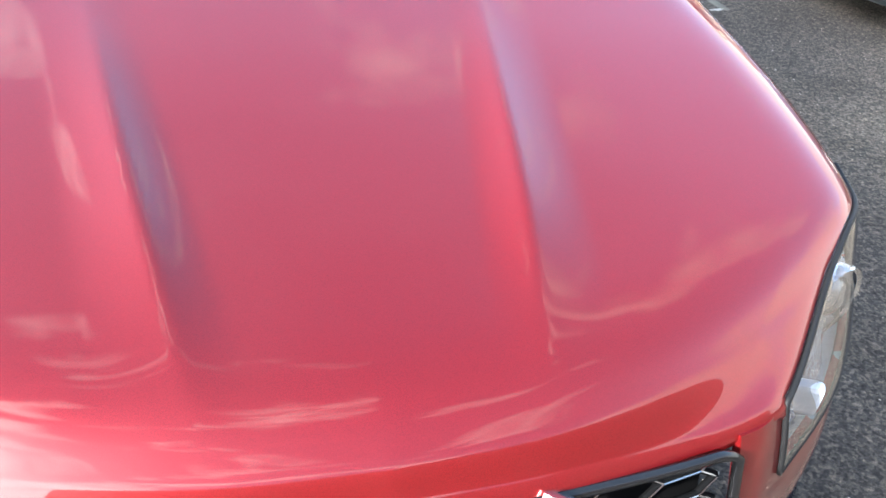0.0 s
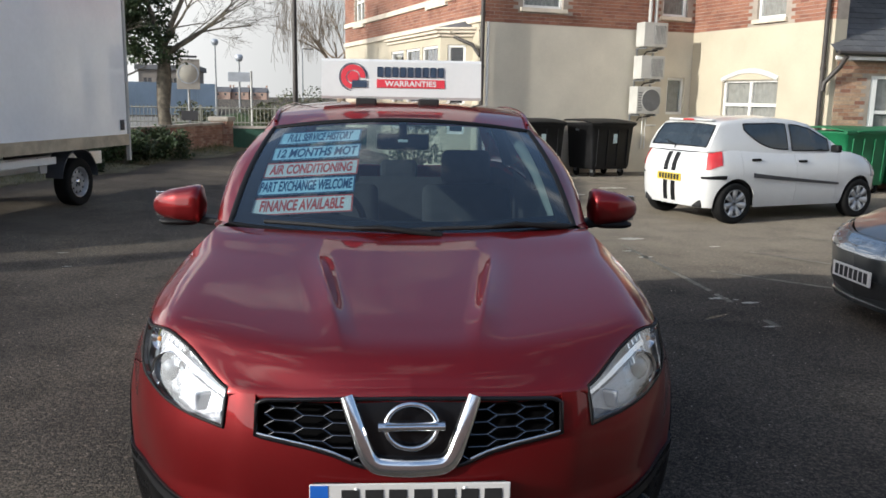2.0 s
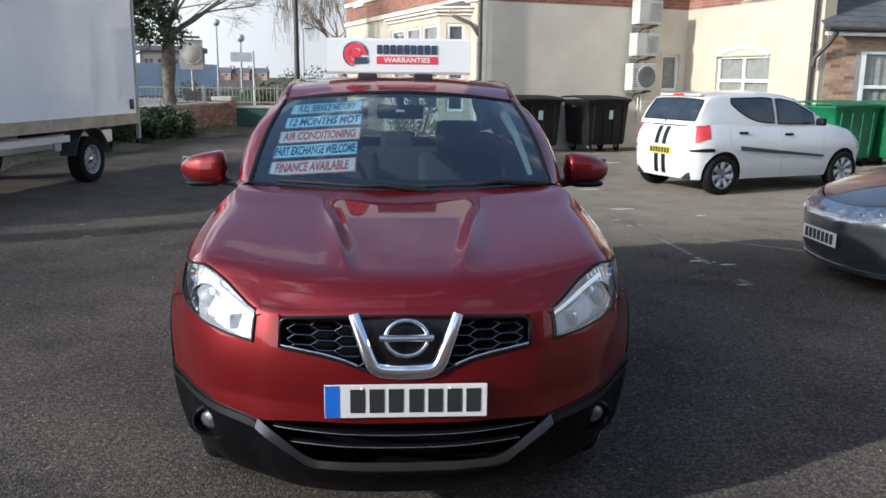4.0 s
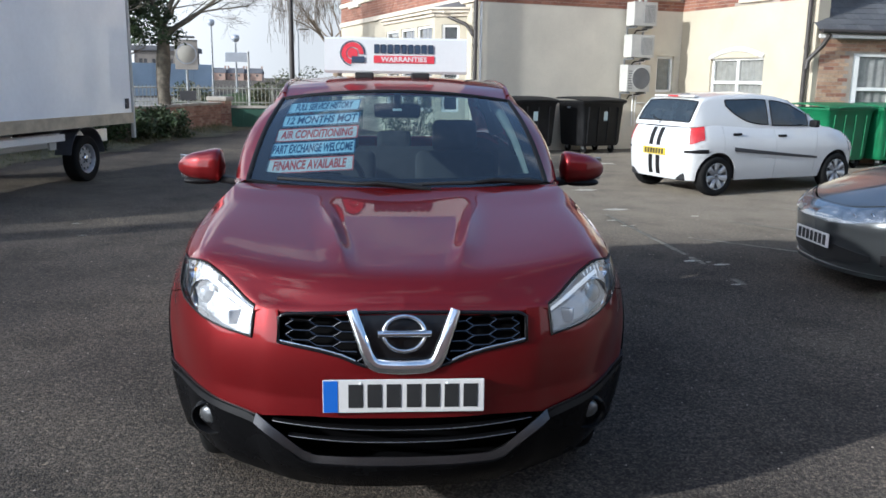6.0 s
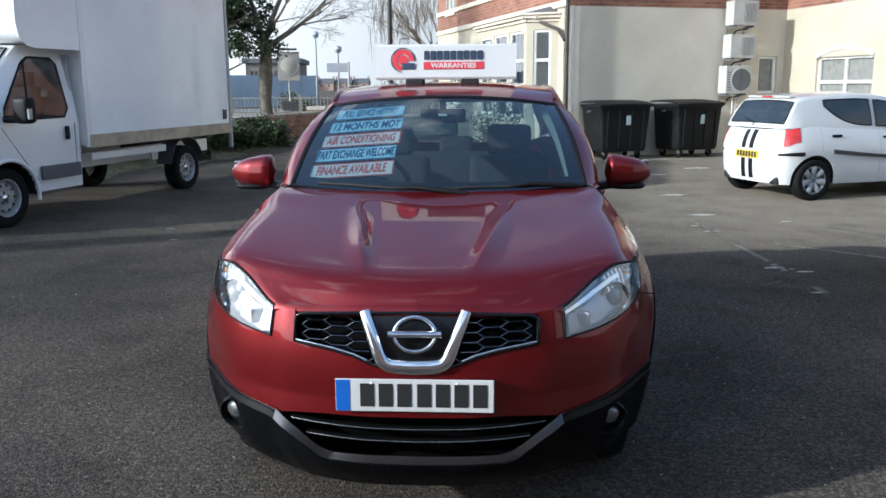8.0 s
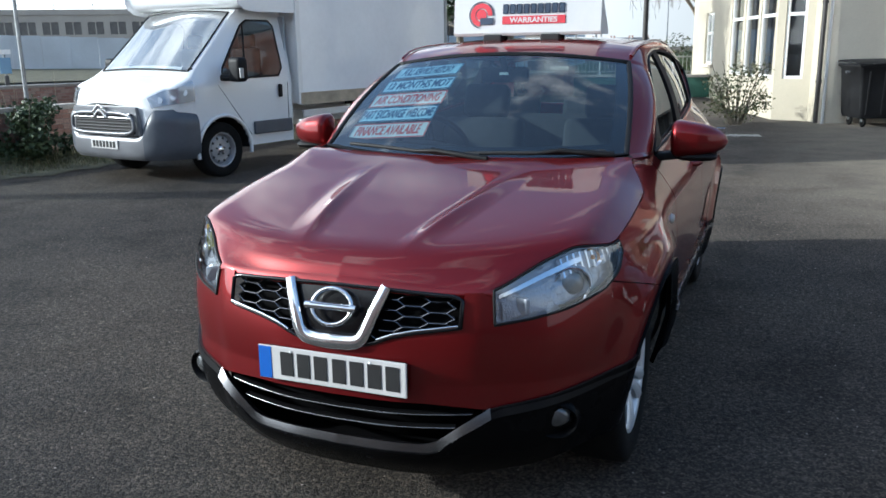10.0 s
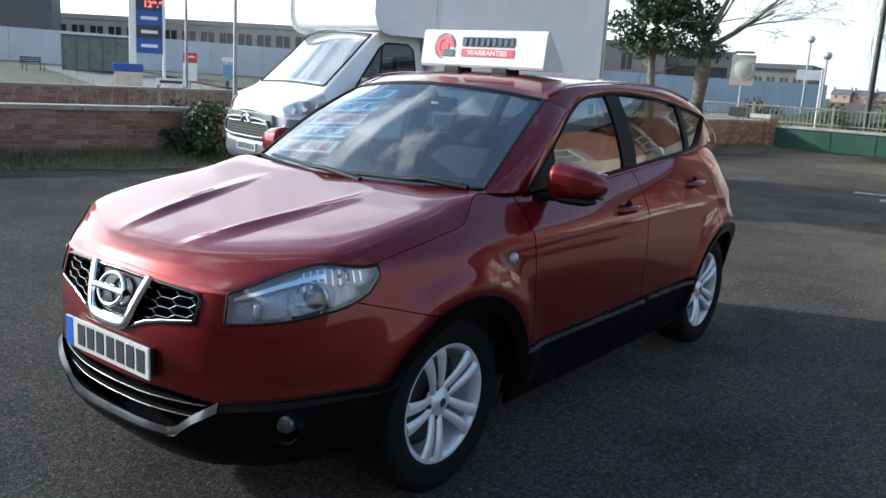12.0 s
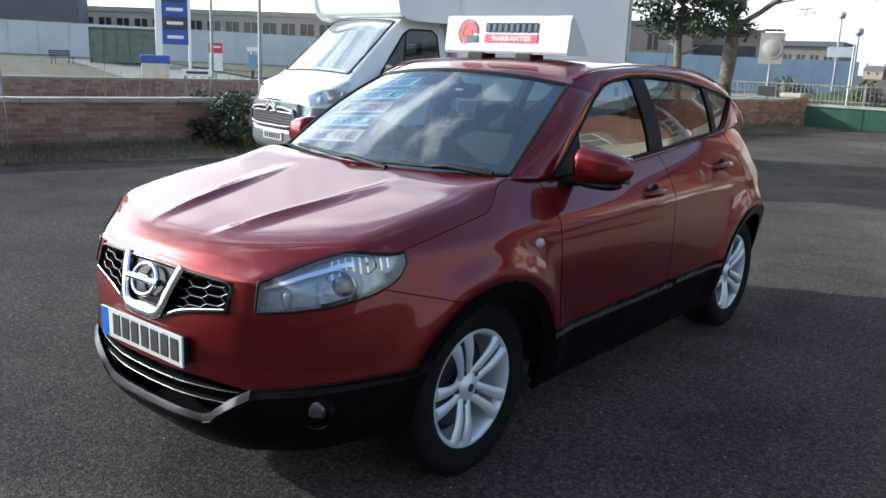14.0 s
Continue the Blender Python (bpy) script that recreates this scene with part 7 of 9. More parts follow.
    for x, y in plan:
        up = min(1.0, max(0.0, (x - 0.58) / 0.24))
        zt2 = 0.60 + 0.30 * up * up * (3 - 2 * up) - 0.05 * max(0.0, (y + 0.70) / 0.28)
        row = []
        for h in np.linspace(0, 1, 12):
            k = 1 + 0.035 * (1 - (2 * h - 1) ** 4) - 0.05 * max(0.0, (h - 0.8) / 0.2) ** 2 - 0.03 * max(0.0, (0.2 - h) / 0.2) ** 2
            row.append((x * k, -0.2 + (y + 0.2) * k, 0.29 + (zt2 - 0.29) * h))
        bq.append(row)
    bq = np.array(bq)
    cut = 16
    for w in (bq[cut:], (bq[cut:] * MIRROR)[::-1]):
        part("bumper_corner", mesh_of("bumper_corner", *grid_data(w), smooth=True), M_VANGREY, van, "dark grey plastic bumper corner")
    fr = np.concatenate([(bq[1:cut + 1] * MIRROR)[::-1], bq[:cut + 1]])
    part("bumper_front", mesh_of("bumper_front", *grid_data(fr), smooth=True), M_VANSILVER, van, "silver grey bumper centre")
    part("grille_back", prism([(-0.68, 0.59), (0.68, 0.59), (0.62, 0.93), (-0.62, 0.93)], 0.05, pose(0, -0.985, 0), 0.012), M_VANSILVER, van, "silver grey grille panel")
    ringv = [(0.60 * (1 - 0.06 * math.sin(a)) * math.copysign(abs(math.cos(a)) ** 0.42, math.cos(a)), -1.022, 0.735 + 0.125 * math.copysign(abs(math.sin(a)) ** 0.6, math.sin(a))) for a in np.linspace(0, 2 * math.pi, 65)[:-1]]
    part("grille_frame", tube(ringv, 0.021, 8, closed=True), M_VANSILVER, van, "rounded silver grille surround")
    gr = part("grille", prism([(-0.58, 0.62), (0.58, 0.62), (0.54, 0.85), (-0.54, 0.85)], 0.03, pose(0, -1.005, 0)), M_BLACK, van, "dark mesh grille")
    for k in range(5):
        part("grille_bar", box((0, -1.024, 0.66 + k * 0.038), (1.16 - k * 0.02, 0.012, 0.010), 0.002), M_DARK, gr)
    for zc in (0.80, 0.845):
        part("chrome_bar", box((0, -1.026, zc), (1.10, 0.02, 0.016), 0.005), M_CHROME, van)
    for k, zc in enumerate((0.845, 0.905)):
        for sg in (1, -1):
            part("emblem_bar", box((sg * 0.065, -1.045, zc), (0.15, 0.02, 0.030), 0.006, Matrix.Translation((0, 0, 0)) @ pose(0, 0, 0) @ Matrix.Translation((sg * 0.065, 0, zc)) @ Matrix.Rotation(sg * 0.6, 4, "Y") @ Matrix.Translation((-sg * 0.065, 0, -zc))), M_CHROME, van)
    pl = part("number_plate", box((0, -1.022, 0.475), (0.52, 0.012, 0.111), 0.003), M_PLATE, van, "white number plate with plain dark bars")
    for i in range(7):
        part("plate_bar", box((-0.198 + i * 0.066, -1.030, 0.475), (0.046, 0.004, 0.078), 0.001), M_BLACK, pl)

    def on_cab(y, h, out=0.0):
        t = float(np.interp(y, d[:, 0], ty)) / (len(secs) - 1) * 69
        i = min(int(t), 68)
        row = g[i] + (g[i + 1] - g[i]) * (t - i)
        j = h * (NH - 1)
        a = min(int(j), NH - 2)
        p = row[a] + (row[a + 1] - row[a]) * (j - a)
        return p + np.array([out, 0, 0])

    for sg in (1, -1):
        # head lamp, door window, door joint, handle, rub strip, mirror
        hq = np.array([[on_cab(y, h, 0.012) + np.array([0, -0.012, 0.004]) for h in np.linspace(0.78 - 0.10 * (y + 0.86) / 0.5, 0.97, 6)] for y in np.linspace(-0.86, -0.42, 12)])
        hq = hq if sg > 0 else hq * MIRROR
        lamp = part("headlight", sheet(hq), M_LAMPBOWL, van, "clear headlight")
        lens = hq + np.array([sg * 0.018, -0.018, 0.010])
        part("lens", mesh_of("lens", *grid_data(lens), smooth=True), M_LENS, lamp)
        for yy, rr in ((-0.78, 0.040), (-0.67, 0.046), (-0.55, 0.036)):
            c = on_cab(yy, 0.86, 0.008) * np.array([sg, 1, 1])
            part("reflector", tube([(c[0], c[1] - 0.004, c[2]), (c[0] + sg * 0.006, c[1] - 0.016, c[2] + 0.004)], rr, 16), M_REFLECT, lamp)
        ws_ = [(sg * (on_cab(y, (z - 0.36) / (float(np.interp(y, d[:, 0], d[:, 4])) - 0.36), 0.006)[0]), y, z) for y, z in win]
        bmw = bmesh.new()
        bmw.faces.new([bmw.verts.new(p) for p in ws_])
        dw = part("door_window", bmw, M_VANDOOR, van, "dark clear door window")
        part("window_seal", tube(ws_, 0.013, 6, closed=True), M_TRIM, dw)
        part("quarter_bar", tube([(ws_[0][0], 0.42, 1.23), (ws_[5][0], 0.55, 1.92)], 0.012, 6), M_TRIM, dw)
        for y in (0.50 - 0.54, 1.18):
            part("door_joint", tube([(sg * (on_cab(y + 0.55 * (y < 0.3), 0.05)[0] + 0.003), y + (0.52 if y < 0.3 else 0), 0.50), (sg * (on_cab(y, 0.4)[0] + 0.003), y, 1.15)], 0.005, 4), M_DARK, van)
        part("door_handle", box((sg * 1.035, 1.02, 1.04), (0.03, 0.07, 0.17), 0.02, None, 3), M_TRIM, van, "black door handle")
        part("rub_strip", box((sg * 1.03, 0.86, 0.58), (0.03, 0.70, 0.17), 0.012), M_VANGREY, van, "grey rubbing strip")
        mir = part("door_mirror", box((sg * 1.23, 0.10, 1.34), (0.22, 0.16, 0.30), 0.06, None, 3), M_TRIM, van, "tall black door mirror", smooth=True)
        part("mirror_arm", tube([(sg * 0.98, 0.05, 1.24), (sg * 1.15, 0.09, 1.24)], 0.04, 8), M_TRIM, mir)
        part("mirror_lamp", box((sg * 1.335, 0.06, 1.30), (0.02, 0.06, 0.12), 0.008), M_WHITEMETAL, mir)
    # windscreen lying on the cab's slope
    wq = []
    for t in np.linspace(0, 1, 10):
        y = -0.34 + 0.78 * t
        z = float(np.interp(y, d[:, 0], d[:, 4]))
        hw = float(np.interp(y, d[:, 0], d[:, 2])) * 0.93
        wq.append([(hw * u, y - 0.05 * (1 - u * u) - 0.012, z + 0.03 * (1 - u * u) + 0.014) for u in np.linspace(-1, 1, 21)])
    wq = np.array(wq)
    ws_ = part("windscreen", sheet(wq), M_VANGLASS, van, "raked van windscreen")
    lp = [*wq[:, 0], *wq[-1, 1:], *wq[::-1, -1][1:], *wq[0, ::-1][1:-1]]
    part("windscreen_seal", tube(lp, 0.011, 6, closed=True), M_TRIM, ws_)
    for x in (-0.5, 0.25):
        part("wiper", tube([(x, -0.40, 1.30), (x + 0.25, -0.33, 1.345), (x + 0.62, -0.31, 1.36)], 0.012, 6), M_TRIM, van)
    # box body with its over-cab pod
    L0, L1, BZ, TZ, BW = 1.34, 5.0, 0.84, 3.22, 1.09
    part("cargo_box", span((-BW, L0, BZ), (BW, L1, TZ), 0.03), M_BOXWHITE, van, "plain white box body")
    pod = [(0.34, 2.18), (0.30, 2.32), (0.31, 2.62), (0.40, 2.92), (0.56, 3.12), (0.78, 3.20), (L0 + 0.02, 3.215), (L0 + 0.02, 2.10), (0.54, 2.10), (0.42, 2.12)]
    vs = [(x * s, y, z) for x, s in ((-BW, 1), (BW, 1)) for y, z in pod]
    n = len(pod)
    fs = [tuple(range(n)), tuple(range(2 * n - 1, n - 1, -1))] + [(i, (i + 1) % n, (i + 1) % n + n, i + n) for i in range(n)]
    b = bmesh.new()
    b.from_mesh(mesh_of("pod", vs, fs))
    bmesh.ops.bevel(b, geom=list(b.edges), offset=0.05, segments=4, affect="EDGES", profile=0.5)
    part("over_cab_pod", b, M_BOXWHITE, van, "rounded over-cab pod")
    part("corner_pillar", span((BW - 0.03, L0 - 0.03, BZ), (BW + 0.015, L0 + 0.05, TZ), 0.008), M_VANWHITE, van)
    for sg in (1, -1):
        part("timber_skirt", box((sg * (BW + 0.004), (L0 + L1) / 2, BZ + 0.07), (0.03, L1 - L0, 0.17), 0.006), M_TIMBER, van, "pale timber skirt rail")
        part("rear_post", box((sg * (BW - 0.01), L1 + 0.02, 0.60 + 1.3), (0.06, 0.06, 2.64), 0.01), M_WHITEMETAL, van)
        part("chassis_rail", box((sg * 0.55, 3.1, 0.62), (0.09, 3.9, 0.20), 0.01), M_VANWHITE, van)
        part("side_guard", box((sg * 0.98, 2.35, 0.70), (0.03, 1.7, 0.10), 0.01), M_VANWHITE, van, "pale side rail")
        part("guard_bracket", prism([(-0.10, 0.0), (0.10, 0.0), (0.07, -0.22), (-0.07, -0.22)], 0.03, pose(sg * 0.96, 2.95, 0.76, 0, 0, 90)), M_WHITEMETAL, van)
        gd = [(sg * 0.96, 3.80 + 0.46 * math.cos(a), 0.36 + 0.46 * math.sin(a)) for a in np.linspace(0.1, math.pi * 0.95, 20)]
        mg = np.array([[(p[0] - sg * 0.24, p[1], p[2]), (p[0] + sg * 0.02, p[1], p[2])] for p in gd])
        part("mudguard", mesh_of("mudguard", *thick(mg, np.zeros_like(mg) + (0, 0, 1), 0.02)), M_VANGREY, van, "rear wheel mudguard")
        part("marker_lamp", box((sg * (BW + 0.012), L1 - 0.18, BZ + 0.30), (0.02, 0.10, 0.16), 0.004), M_DARK, van)
        for y in (0.0, 3.8):
            steel_wheel(van, sg * 0.86, y, sg, 0.345, 0.215, 0.22)
    part("spare_carrier", box((0, 4.5, 0.62), (1.0, 0.7, 0.16), 0.03), M_BLACK, van)
    part("cab_floor", box((0, 0.2, 0.45), (1.6, 1.9, 0.1), 0.02), M_BLACK, van)
    part("cab_back", span((-0.95, 1.22, 0.4), (0.95, 1.25, 2.0)), M_LAMPGREY, van, "grey bulkhead")
    part("dashboard", box((0, -0.02, 1.16), (1.7, 0.42, 0.26), 0.08, None, 3), M_DARK, van, smooth=True)
    part("steering_wheel", tube([(0.42 + 0.19 * math.cos(a), 0.30 - 0.09 * math.sin(a), 1.30 + 0.16 * math.sin(a)) for a in np.linspace(0, 2 * math.pi, 25)[:-1]], 0.016, 6, closed=True), M_TRIM, van)
    for x in (0.48, -0.10, -0.58):
        st = part("seat", box((x, 0.72, 0.86), (0.46, 0.50, 0.16), 0.06, None, 3), M_DARK, van, "dark grey cab seat", smooth=True)
        part("backrest", box((x, 0.98, 1.25), (0.44, 0.14, 0.72), 0.06, None, 3), M_DARK, st, smooth=True)
        part("headrest", box((x, 1.00, 1.70), (0.26, 0.10, 0.18), 0.04, None, 3), M_DARK, st, smooth=True)


box_van()

# ---- air conditioners on the house wall ----
M_ACCASE = worn("dull_enamelled_casing", (0.50, 0.49, 0.455), 0.5, var=0.14, scale=3, fine=40, bump_s=0.05)


def air_conditioner(u, z, w, h, big):
    ma = frame_m(CORNER_A, CORNER_B)
    ac = thing("air_conditioner", "dull pale grey outdoor air conditioner on wall brackets", "air conditioner", ma @ Matrix.Translation((u, -0.42, z)), "air conditioners on the wall")
    part("casing", span((0, 0, 0), (w, 0.32, h), 0.015), M_ACCASE, ac)
    if big:
        c = (w * 0.60, h * 0.5)
        r = h * 0.40
        part("fan_recess", lathe([(0.0, -0.004), (r, -0.004), (r, -0.008)], 32, "y"), M_GREYGRILL, ac).location = (c[0], 0, c[1])
        g = part("fan_grille", lathe([(r, -0.016), (r + 0.015, -0.012), (r + 0.015, 0)], 32, "y"), M_ACCASE, ac)
        g.location = (c[0], 0, c[1])
        for k in range(1, 6):
            ring = [(r * k / 6 * math.cos(a), -0.014, r * k / 6 * math.sin(a)) for a in np.linspace(0, 2 * math.pi, 25)[:-1]]
            part("grille_ring", tube(ring, 0.005, 4, closed=True), M_GREYGRILL, g)
        for k in range(8):
            part("side_slot", span((0.03, -0.004, h * 0.12 + k * h * 0.09), (w * 0.22, 0.002, h * 0.12 + k * h * 0.09 + 0.022)), M_GREYGRILL, ac)
    else:
        part("fan_recess", span((w * 0.42, -0.004, h * 0.12), (w * 0.92, 0.002, h * 0.88), 0), M_GREYGRILL, ac)
        for k in range(9):
            x = w * (0.44 + 0.055 * k)
            part("grille_bar", span((x, -0.012, h * 0.12), (x + 0.010, -0.004, h * 0.88)), M_ACCASE, ac)
    for x in (w * 0.15, w * 0.85):
        part("bracket", span((x - 0.02, 0.02, -0.05), (x + 0.02, 0.41, -0.012), 0.004), M_STEEL, ac)
        part("bracket_leg", span((x - 0.02, 0.375, -0.20), (x + 0.02, 0.41, -0.05), 0.004), M_STEEL, ac)
        part("foot", span((x - 0.025, 0.05, -0.012), (x + 0.025, 0.28, 0.0)), M_BLACK, ac)
    # lagged pipes and a cable bow down from the side of the casing
    for k, x in enumerate((w * 0.45, w * 0.56)):
        part("refrigerant_pipe", tube([(w + 0.01, 0.20, h * 0.25), (w + 0.05, 0.24, h * 0.10), (w - 0.03, 0.34, -0.06 - 0.03 * k), (x + 0.06, 0.38, -0.09 - 0.02 * k), (x, 0.39, -0.17)], 0.014, 6), M_UPVC if k else M_TRIM, ac)


air_conditioner(3.68, 1.37, 0.64, 0.62, True)
air_conditioner(3.75, 2.16, 0.64, 0.52, False)
air_conditioner(3.78, 2.88, 0.64, 0.54, False)


def wall_conduits():
    ma = frame_m(CORNER_A, CORNER_B)
    c = thing("conduit", "pale pipes dropping from the air conditioners", "pipe")
    for x in (4.12, 4.20):
        part("pipe", tube([ma @ Vector((x, -0.05, 0.55)), ma @ Vector((x, -0.05, 1.33))], 0.018, 8), M_UPVC, c)
    part("pipe", tube([ma @ Vector((4.2, -0.05, 1.1)), ma @ Vector((4.5, -0.05, 1.1))], 0.018, 8), M_UPVC, c)


wall_conduits()


# ---- wheeled bins ----
def wheeled_bin(m, plastic, label, group, sticker=True):
    b = thing("wheeled_bin", label, "bin", m, group)
    w, d, h = 1.20, 0.92, 1.30
    secs = [(0.17, 0.86), (0.24, 0.90), (0.7, 0.945), (1.08, 0.99), (1.10, 1.02), (1.15, 1.03)]
    g = []
    for z, k in secs:
        hw, hd, r = w / 2 * k, d / 2 * k, 0.06
        loop = []
        for cx, cy, a0 in ((1, 1, 0), (-1, 1, 90), (-1, -1, 180), (1, -1, 270)):
            for a in (0, 30, 60, 90):
                t = radians(a0 + a)
                loop.append((cx * (hw - r) + r * math.cos(t), cy * (hd - r) + r * math.sin(t), z))
        g.append(loop + loop[:1])
    part("body", sheet(np.array(g), flip=True), plastic, b)
    part("floor", span((-w * .39, -d * .39, 0.17), (w * .39, d * .39, 0.19)), plastic, b)
    part("rim", box((0, 0, 1.14), (w * 1.05, d * 1.05, 0.045), 0.016), plastic, b)
    lid = np.array([[(w * 0.53 * u, d * 0.53 * v, 1.175 + 0.055 * (1 - v * v) ** 0.6 * (1 - 0.35 * u ** 4) + 0.025 * (1 + v)) for u in np.linspace(-1, 1, 13)] for v in np.linspace(-1, 1, 13)])
    part("lid", mesh_of("lid", *thick(lid, np.zeros_like(lid) + (0, 0, -1), 0.025), smooth=True), plastic, b)
    part("lid_handle", tube([(-0.4, -d * 0.55, 1.17), (-0.38, -d * 0.60, 1.18), (0.38, -d * 0.60, 1.18), (0.4, -d * 0.55, 1.17)], 0.014, 8), plastic, b)
    for x in (-0.42, -0.14, 0.14, 0.42):
        part("rib", box((x, -d * 0.47, 0.66), (0.03, 0.03, 0.80), 0.008, pose(0, 0, 0, 0, 0, 0) @ Matrix.Translation((0, -0.0, 0)) @ Matrix.Rotation(radians(3.2), 4, "X") @ Matrix.Translation((0, 0.03, 0.0))), plastic, b)
    for sx in (1, -1):
        part("trunnion", tube([(sx * 0.60, 0, 1.02), (sx * 0.68, 0, 1.02)], 0.022, 10), M_STEEL, b)
        for sy in (1, -1):
            c = part("castor", lathe([(0.03, -0.024), (0.085, -0.024), (0.095, -0.014), (0.095, 0.014), (0.085, 0.024), (0.03, 0.024)], 24, "x"), M_RUBBER, b, "rubber castor on a bright fork")
            c.location = (sx * 0.40, sy * 0.28, 0.095)
            part("fork", box((sx * 0.40, sy * 0.28, 0.14), (0.075, 0.09, 0.09), 0.012), M_STEEL, b)
    if sticker:
        part("sticker", box((0.08, -d * 0.478, 0.86), (0.13, 0.004, 0.20), 0.001, Matrix.Rotation(radians(3.2), 4, "X") @ Matrix.Translation((0, 0.045, 0))), M_STICKER, b, "pale sticker")


wheeled_bin(pose(2.98, 15.92, 0, 0, 0, 20), M_BINBLACK, "black four-wheeled bin against the cream wall", "black bins")
wheeled_bin(pose(4.62, 16.38, 0, 0, 0, 26), M_BINBLACK, "black four-wheeled bin with its lid shut", "black bins")
wheeled_bin(pose(8.62, 13.28, 0, 0, 0, 20), M_BINGREEN, "green four-wheeled bin behind the white hatchback", "green bins", False)
wheeled_bin(pose(9.92, 13.55, 0, 0, 0, 16), M_BINGREEN, "green four-wheeled bin under the annex window", "green bins", False)


# ---- plants ----
def leaf_cloud(rng, centres, count, size, squash=0.8):
    """Many small bent leaves scattered in clumps round the centres (x, y, z, radius)."""
    verts, faces = [], []
    weights = [c[3] ** 2 for c in centres]
    for _ in range(count):
        c = rng.choices(centres, weights)[0]
        r = c[3] * rng.random() ** 0.45
        a, b = rng.uniform(0, 2 * math.pi), math.acos(rng.uniform(-1, 1))
        p = Vector((c[0] + r * math.sin(b) * math.cos(a), c[1] + r * math.sin(b) * math.sin(a), c[2] + r * math.cos(b) * squash))
        s = size * rng.uniform(0.6, 1.4)
        d = Vector((rng.gauss(0, 1), rng.gauss(0, 1), rng.gauss(0, 0.6))).normalized()
        w = d.cross(Vector((rng.gauss(0, 1), rng.gauss(0, 1), rng.gauss(0, 1)))).normalized() * 0.42
        n = d.cross(w).normalized() * 0.12
        o = len(verts)
        verts += [p, p + (d * 0.5 + w + n) * s, p + d * s, p + (d * 0.5 - w + n) * s]
        faces += [(o, o + 1, o + 2), (o, o + 2, o + 3)]
    return mesh_of("leaves", verts, faces)


def branches(rng, base, direction, length, radius, depth, spread, droop, lumps, tips, kids=(2, 4)):
    pts, rad = [Vector(base)], [radius]
    d = Vector(direction).normalized()
    n = 5
    for i in range(n):
        d = (d + Vector((rng.gauss(0, 0.10), rng.gauss(0, 0.10), rng.gauss(0, 0.07) - droop * (0.4 + i / n)))).normalized()
        pts.append(pts[-1] + d * length / n)
        rad.append(radius * (1 - 0.55 * (i + 1) / n))
    lumps.append(tube_data(pts, rad, 8 if radius > 0.05 else 5 if radius > 0.015 else 3))
    if depth == 0:
        tips.append(pts[-1])
        return
    for k in range(rng.randint(*kids)):
        t = rng.uniform(0.35, 1.0)
        i = min(int(t * n), n - 1)
        p = pts[i].lerp(pts[i + 1], t * n - i)
        nd = (d + Vector((rng.gauss(0, spread), rng.gauss(0, spread), rng.gauss(0.10, spread * 0.6)))).normalized()
        branches(rng, p, nd, length * rng.uniform(0.55, 0.8), max(rad[i + 1] * rng.uniform(0.5, 0.75), 0.0035), depth - 1, spread, droop, lumps, tips, kids)


def yard_tree():
    rng = random.Random(11)
    t = thing("tree", "half-bare tree with dark ivy leaves on one side of the crown", "tree", pose(-6.14, 21.1, 0))
    lumps, tips = [], []
    trunk = [(0, 0, -0.1), (0.02, 0, 0.5), (-0.03, 0.02, 1.2), (0.02, 0, 1.9), (0.05, 0, 2.5), (0.08, 0, 2.9)]
    part("trunk", tube(trunk, [0.25, 0.19, 0.17, 0.20, 0.16, 0.15], 14), M_BARK, t)
    for d, ln, r in (((0.85, 0.1, 0.50), 2.1, 0.075), ((0.45, -0.3, 1.0), 2.2, 0.085), ((-0.3, 0.2, 1.0), 2.4, 0.09), ((0.9, 0.4, 0.75), 1.9, 0.05), ((0.8, -0.5, 0.8), 1.8, 0.05), ((-0.8, 0, 0.8), 1.6, 0.06)):
        branches(rng, (0.06, 0, rng.uniform(2.45, 2.9)), d, ln, r, 5, 0.42, 0.016, lumps, tips, (3, 4))
    part("limb", mesh_of("limb", *join(*lumps), smooth=True), M_BARK, t, "bare spreading limbs and twigs")
    cl = [(rng.uniform(-1.45, 0.30), rng.uniform(-0.7, 0.7), 2.85 + rng.uniform(-0.25, 2.7), rng.uniform(0.16, 0.42)) for _ in range(42)]
    part("crown", leaf_cloud(rng, cl, 6800, 0.085), M_LEAF, t, "dark evergreen leaves in ragged clumps")


yard_tree()


def dark_tree():
    rng = random.Random(21)
    t = thing("tree", "slim dark evergreen tree beside the boundary wall", "tree", pose(-7.35, 20.6, 0))
    part("trunk", tube([(0, 0, -0.1), (0.05, 0, 1.0), (-0.04, 0, 2.2), (0.02, 0, 3.6)], [0.14, 0.12, 0.10, 0.05], 10), M_BARK, t)
    lumps, tips = [], []
    for k in range(9):
        a = k * 2.4
        branches(rng, (0, 0, 1.9 + k * 0.2), (math.cos(a), math.sin(a), 0.5), 1.0, 0.035, 2, 0.4, 0.01, lumps, tips)
    part("limb", mesh_of("limb", *join(*lumps), smooth=True), M_BARK, t)
    cl = [(rng.uniform(-0.8, 0.8), rng.uniform(-0.7, 0.7), rng.uniform(2.3, 5.0), rng.uniform(0.25, 0.50)) for _ in range(34)]
    part("crown", leaf_cloud(rng, cl, 7800, 0.10), M_LEAF, t)


dark_tree()


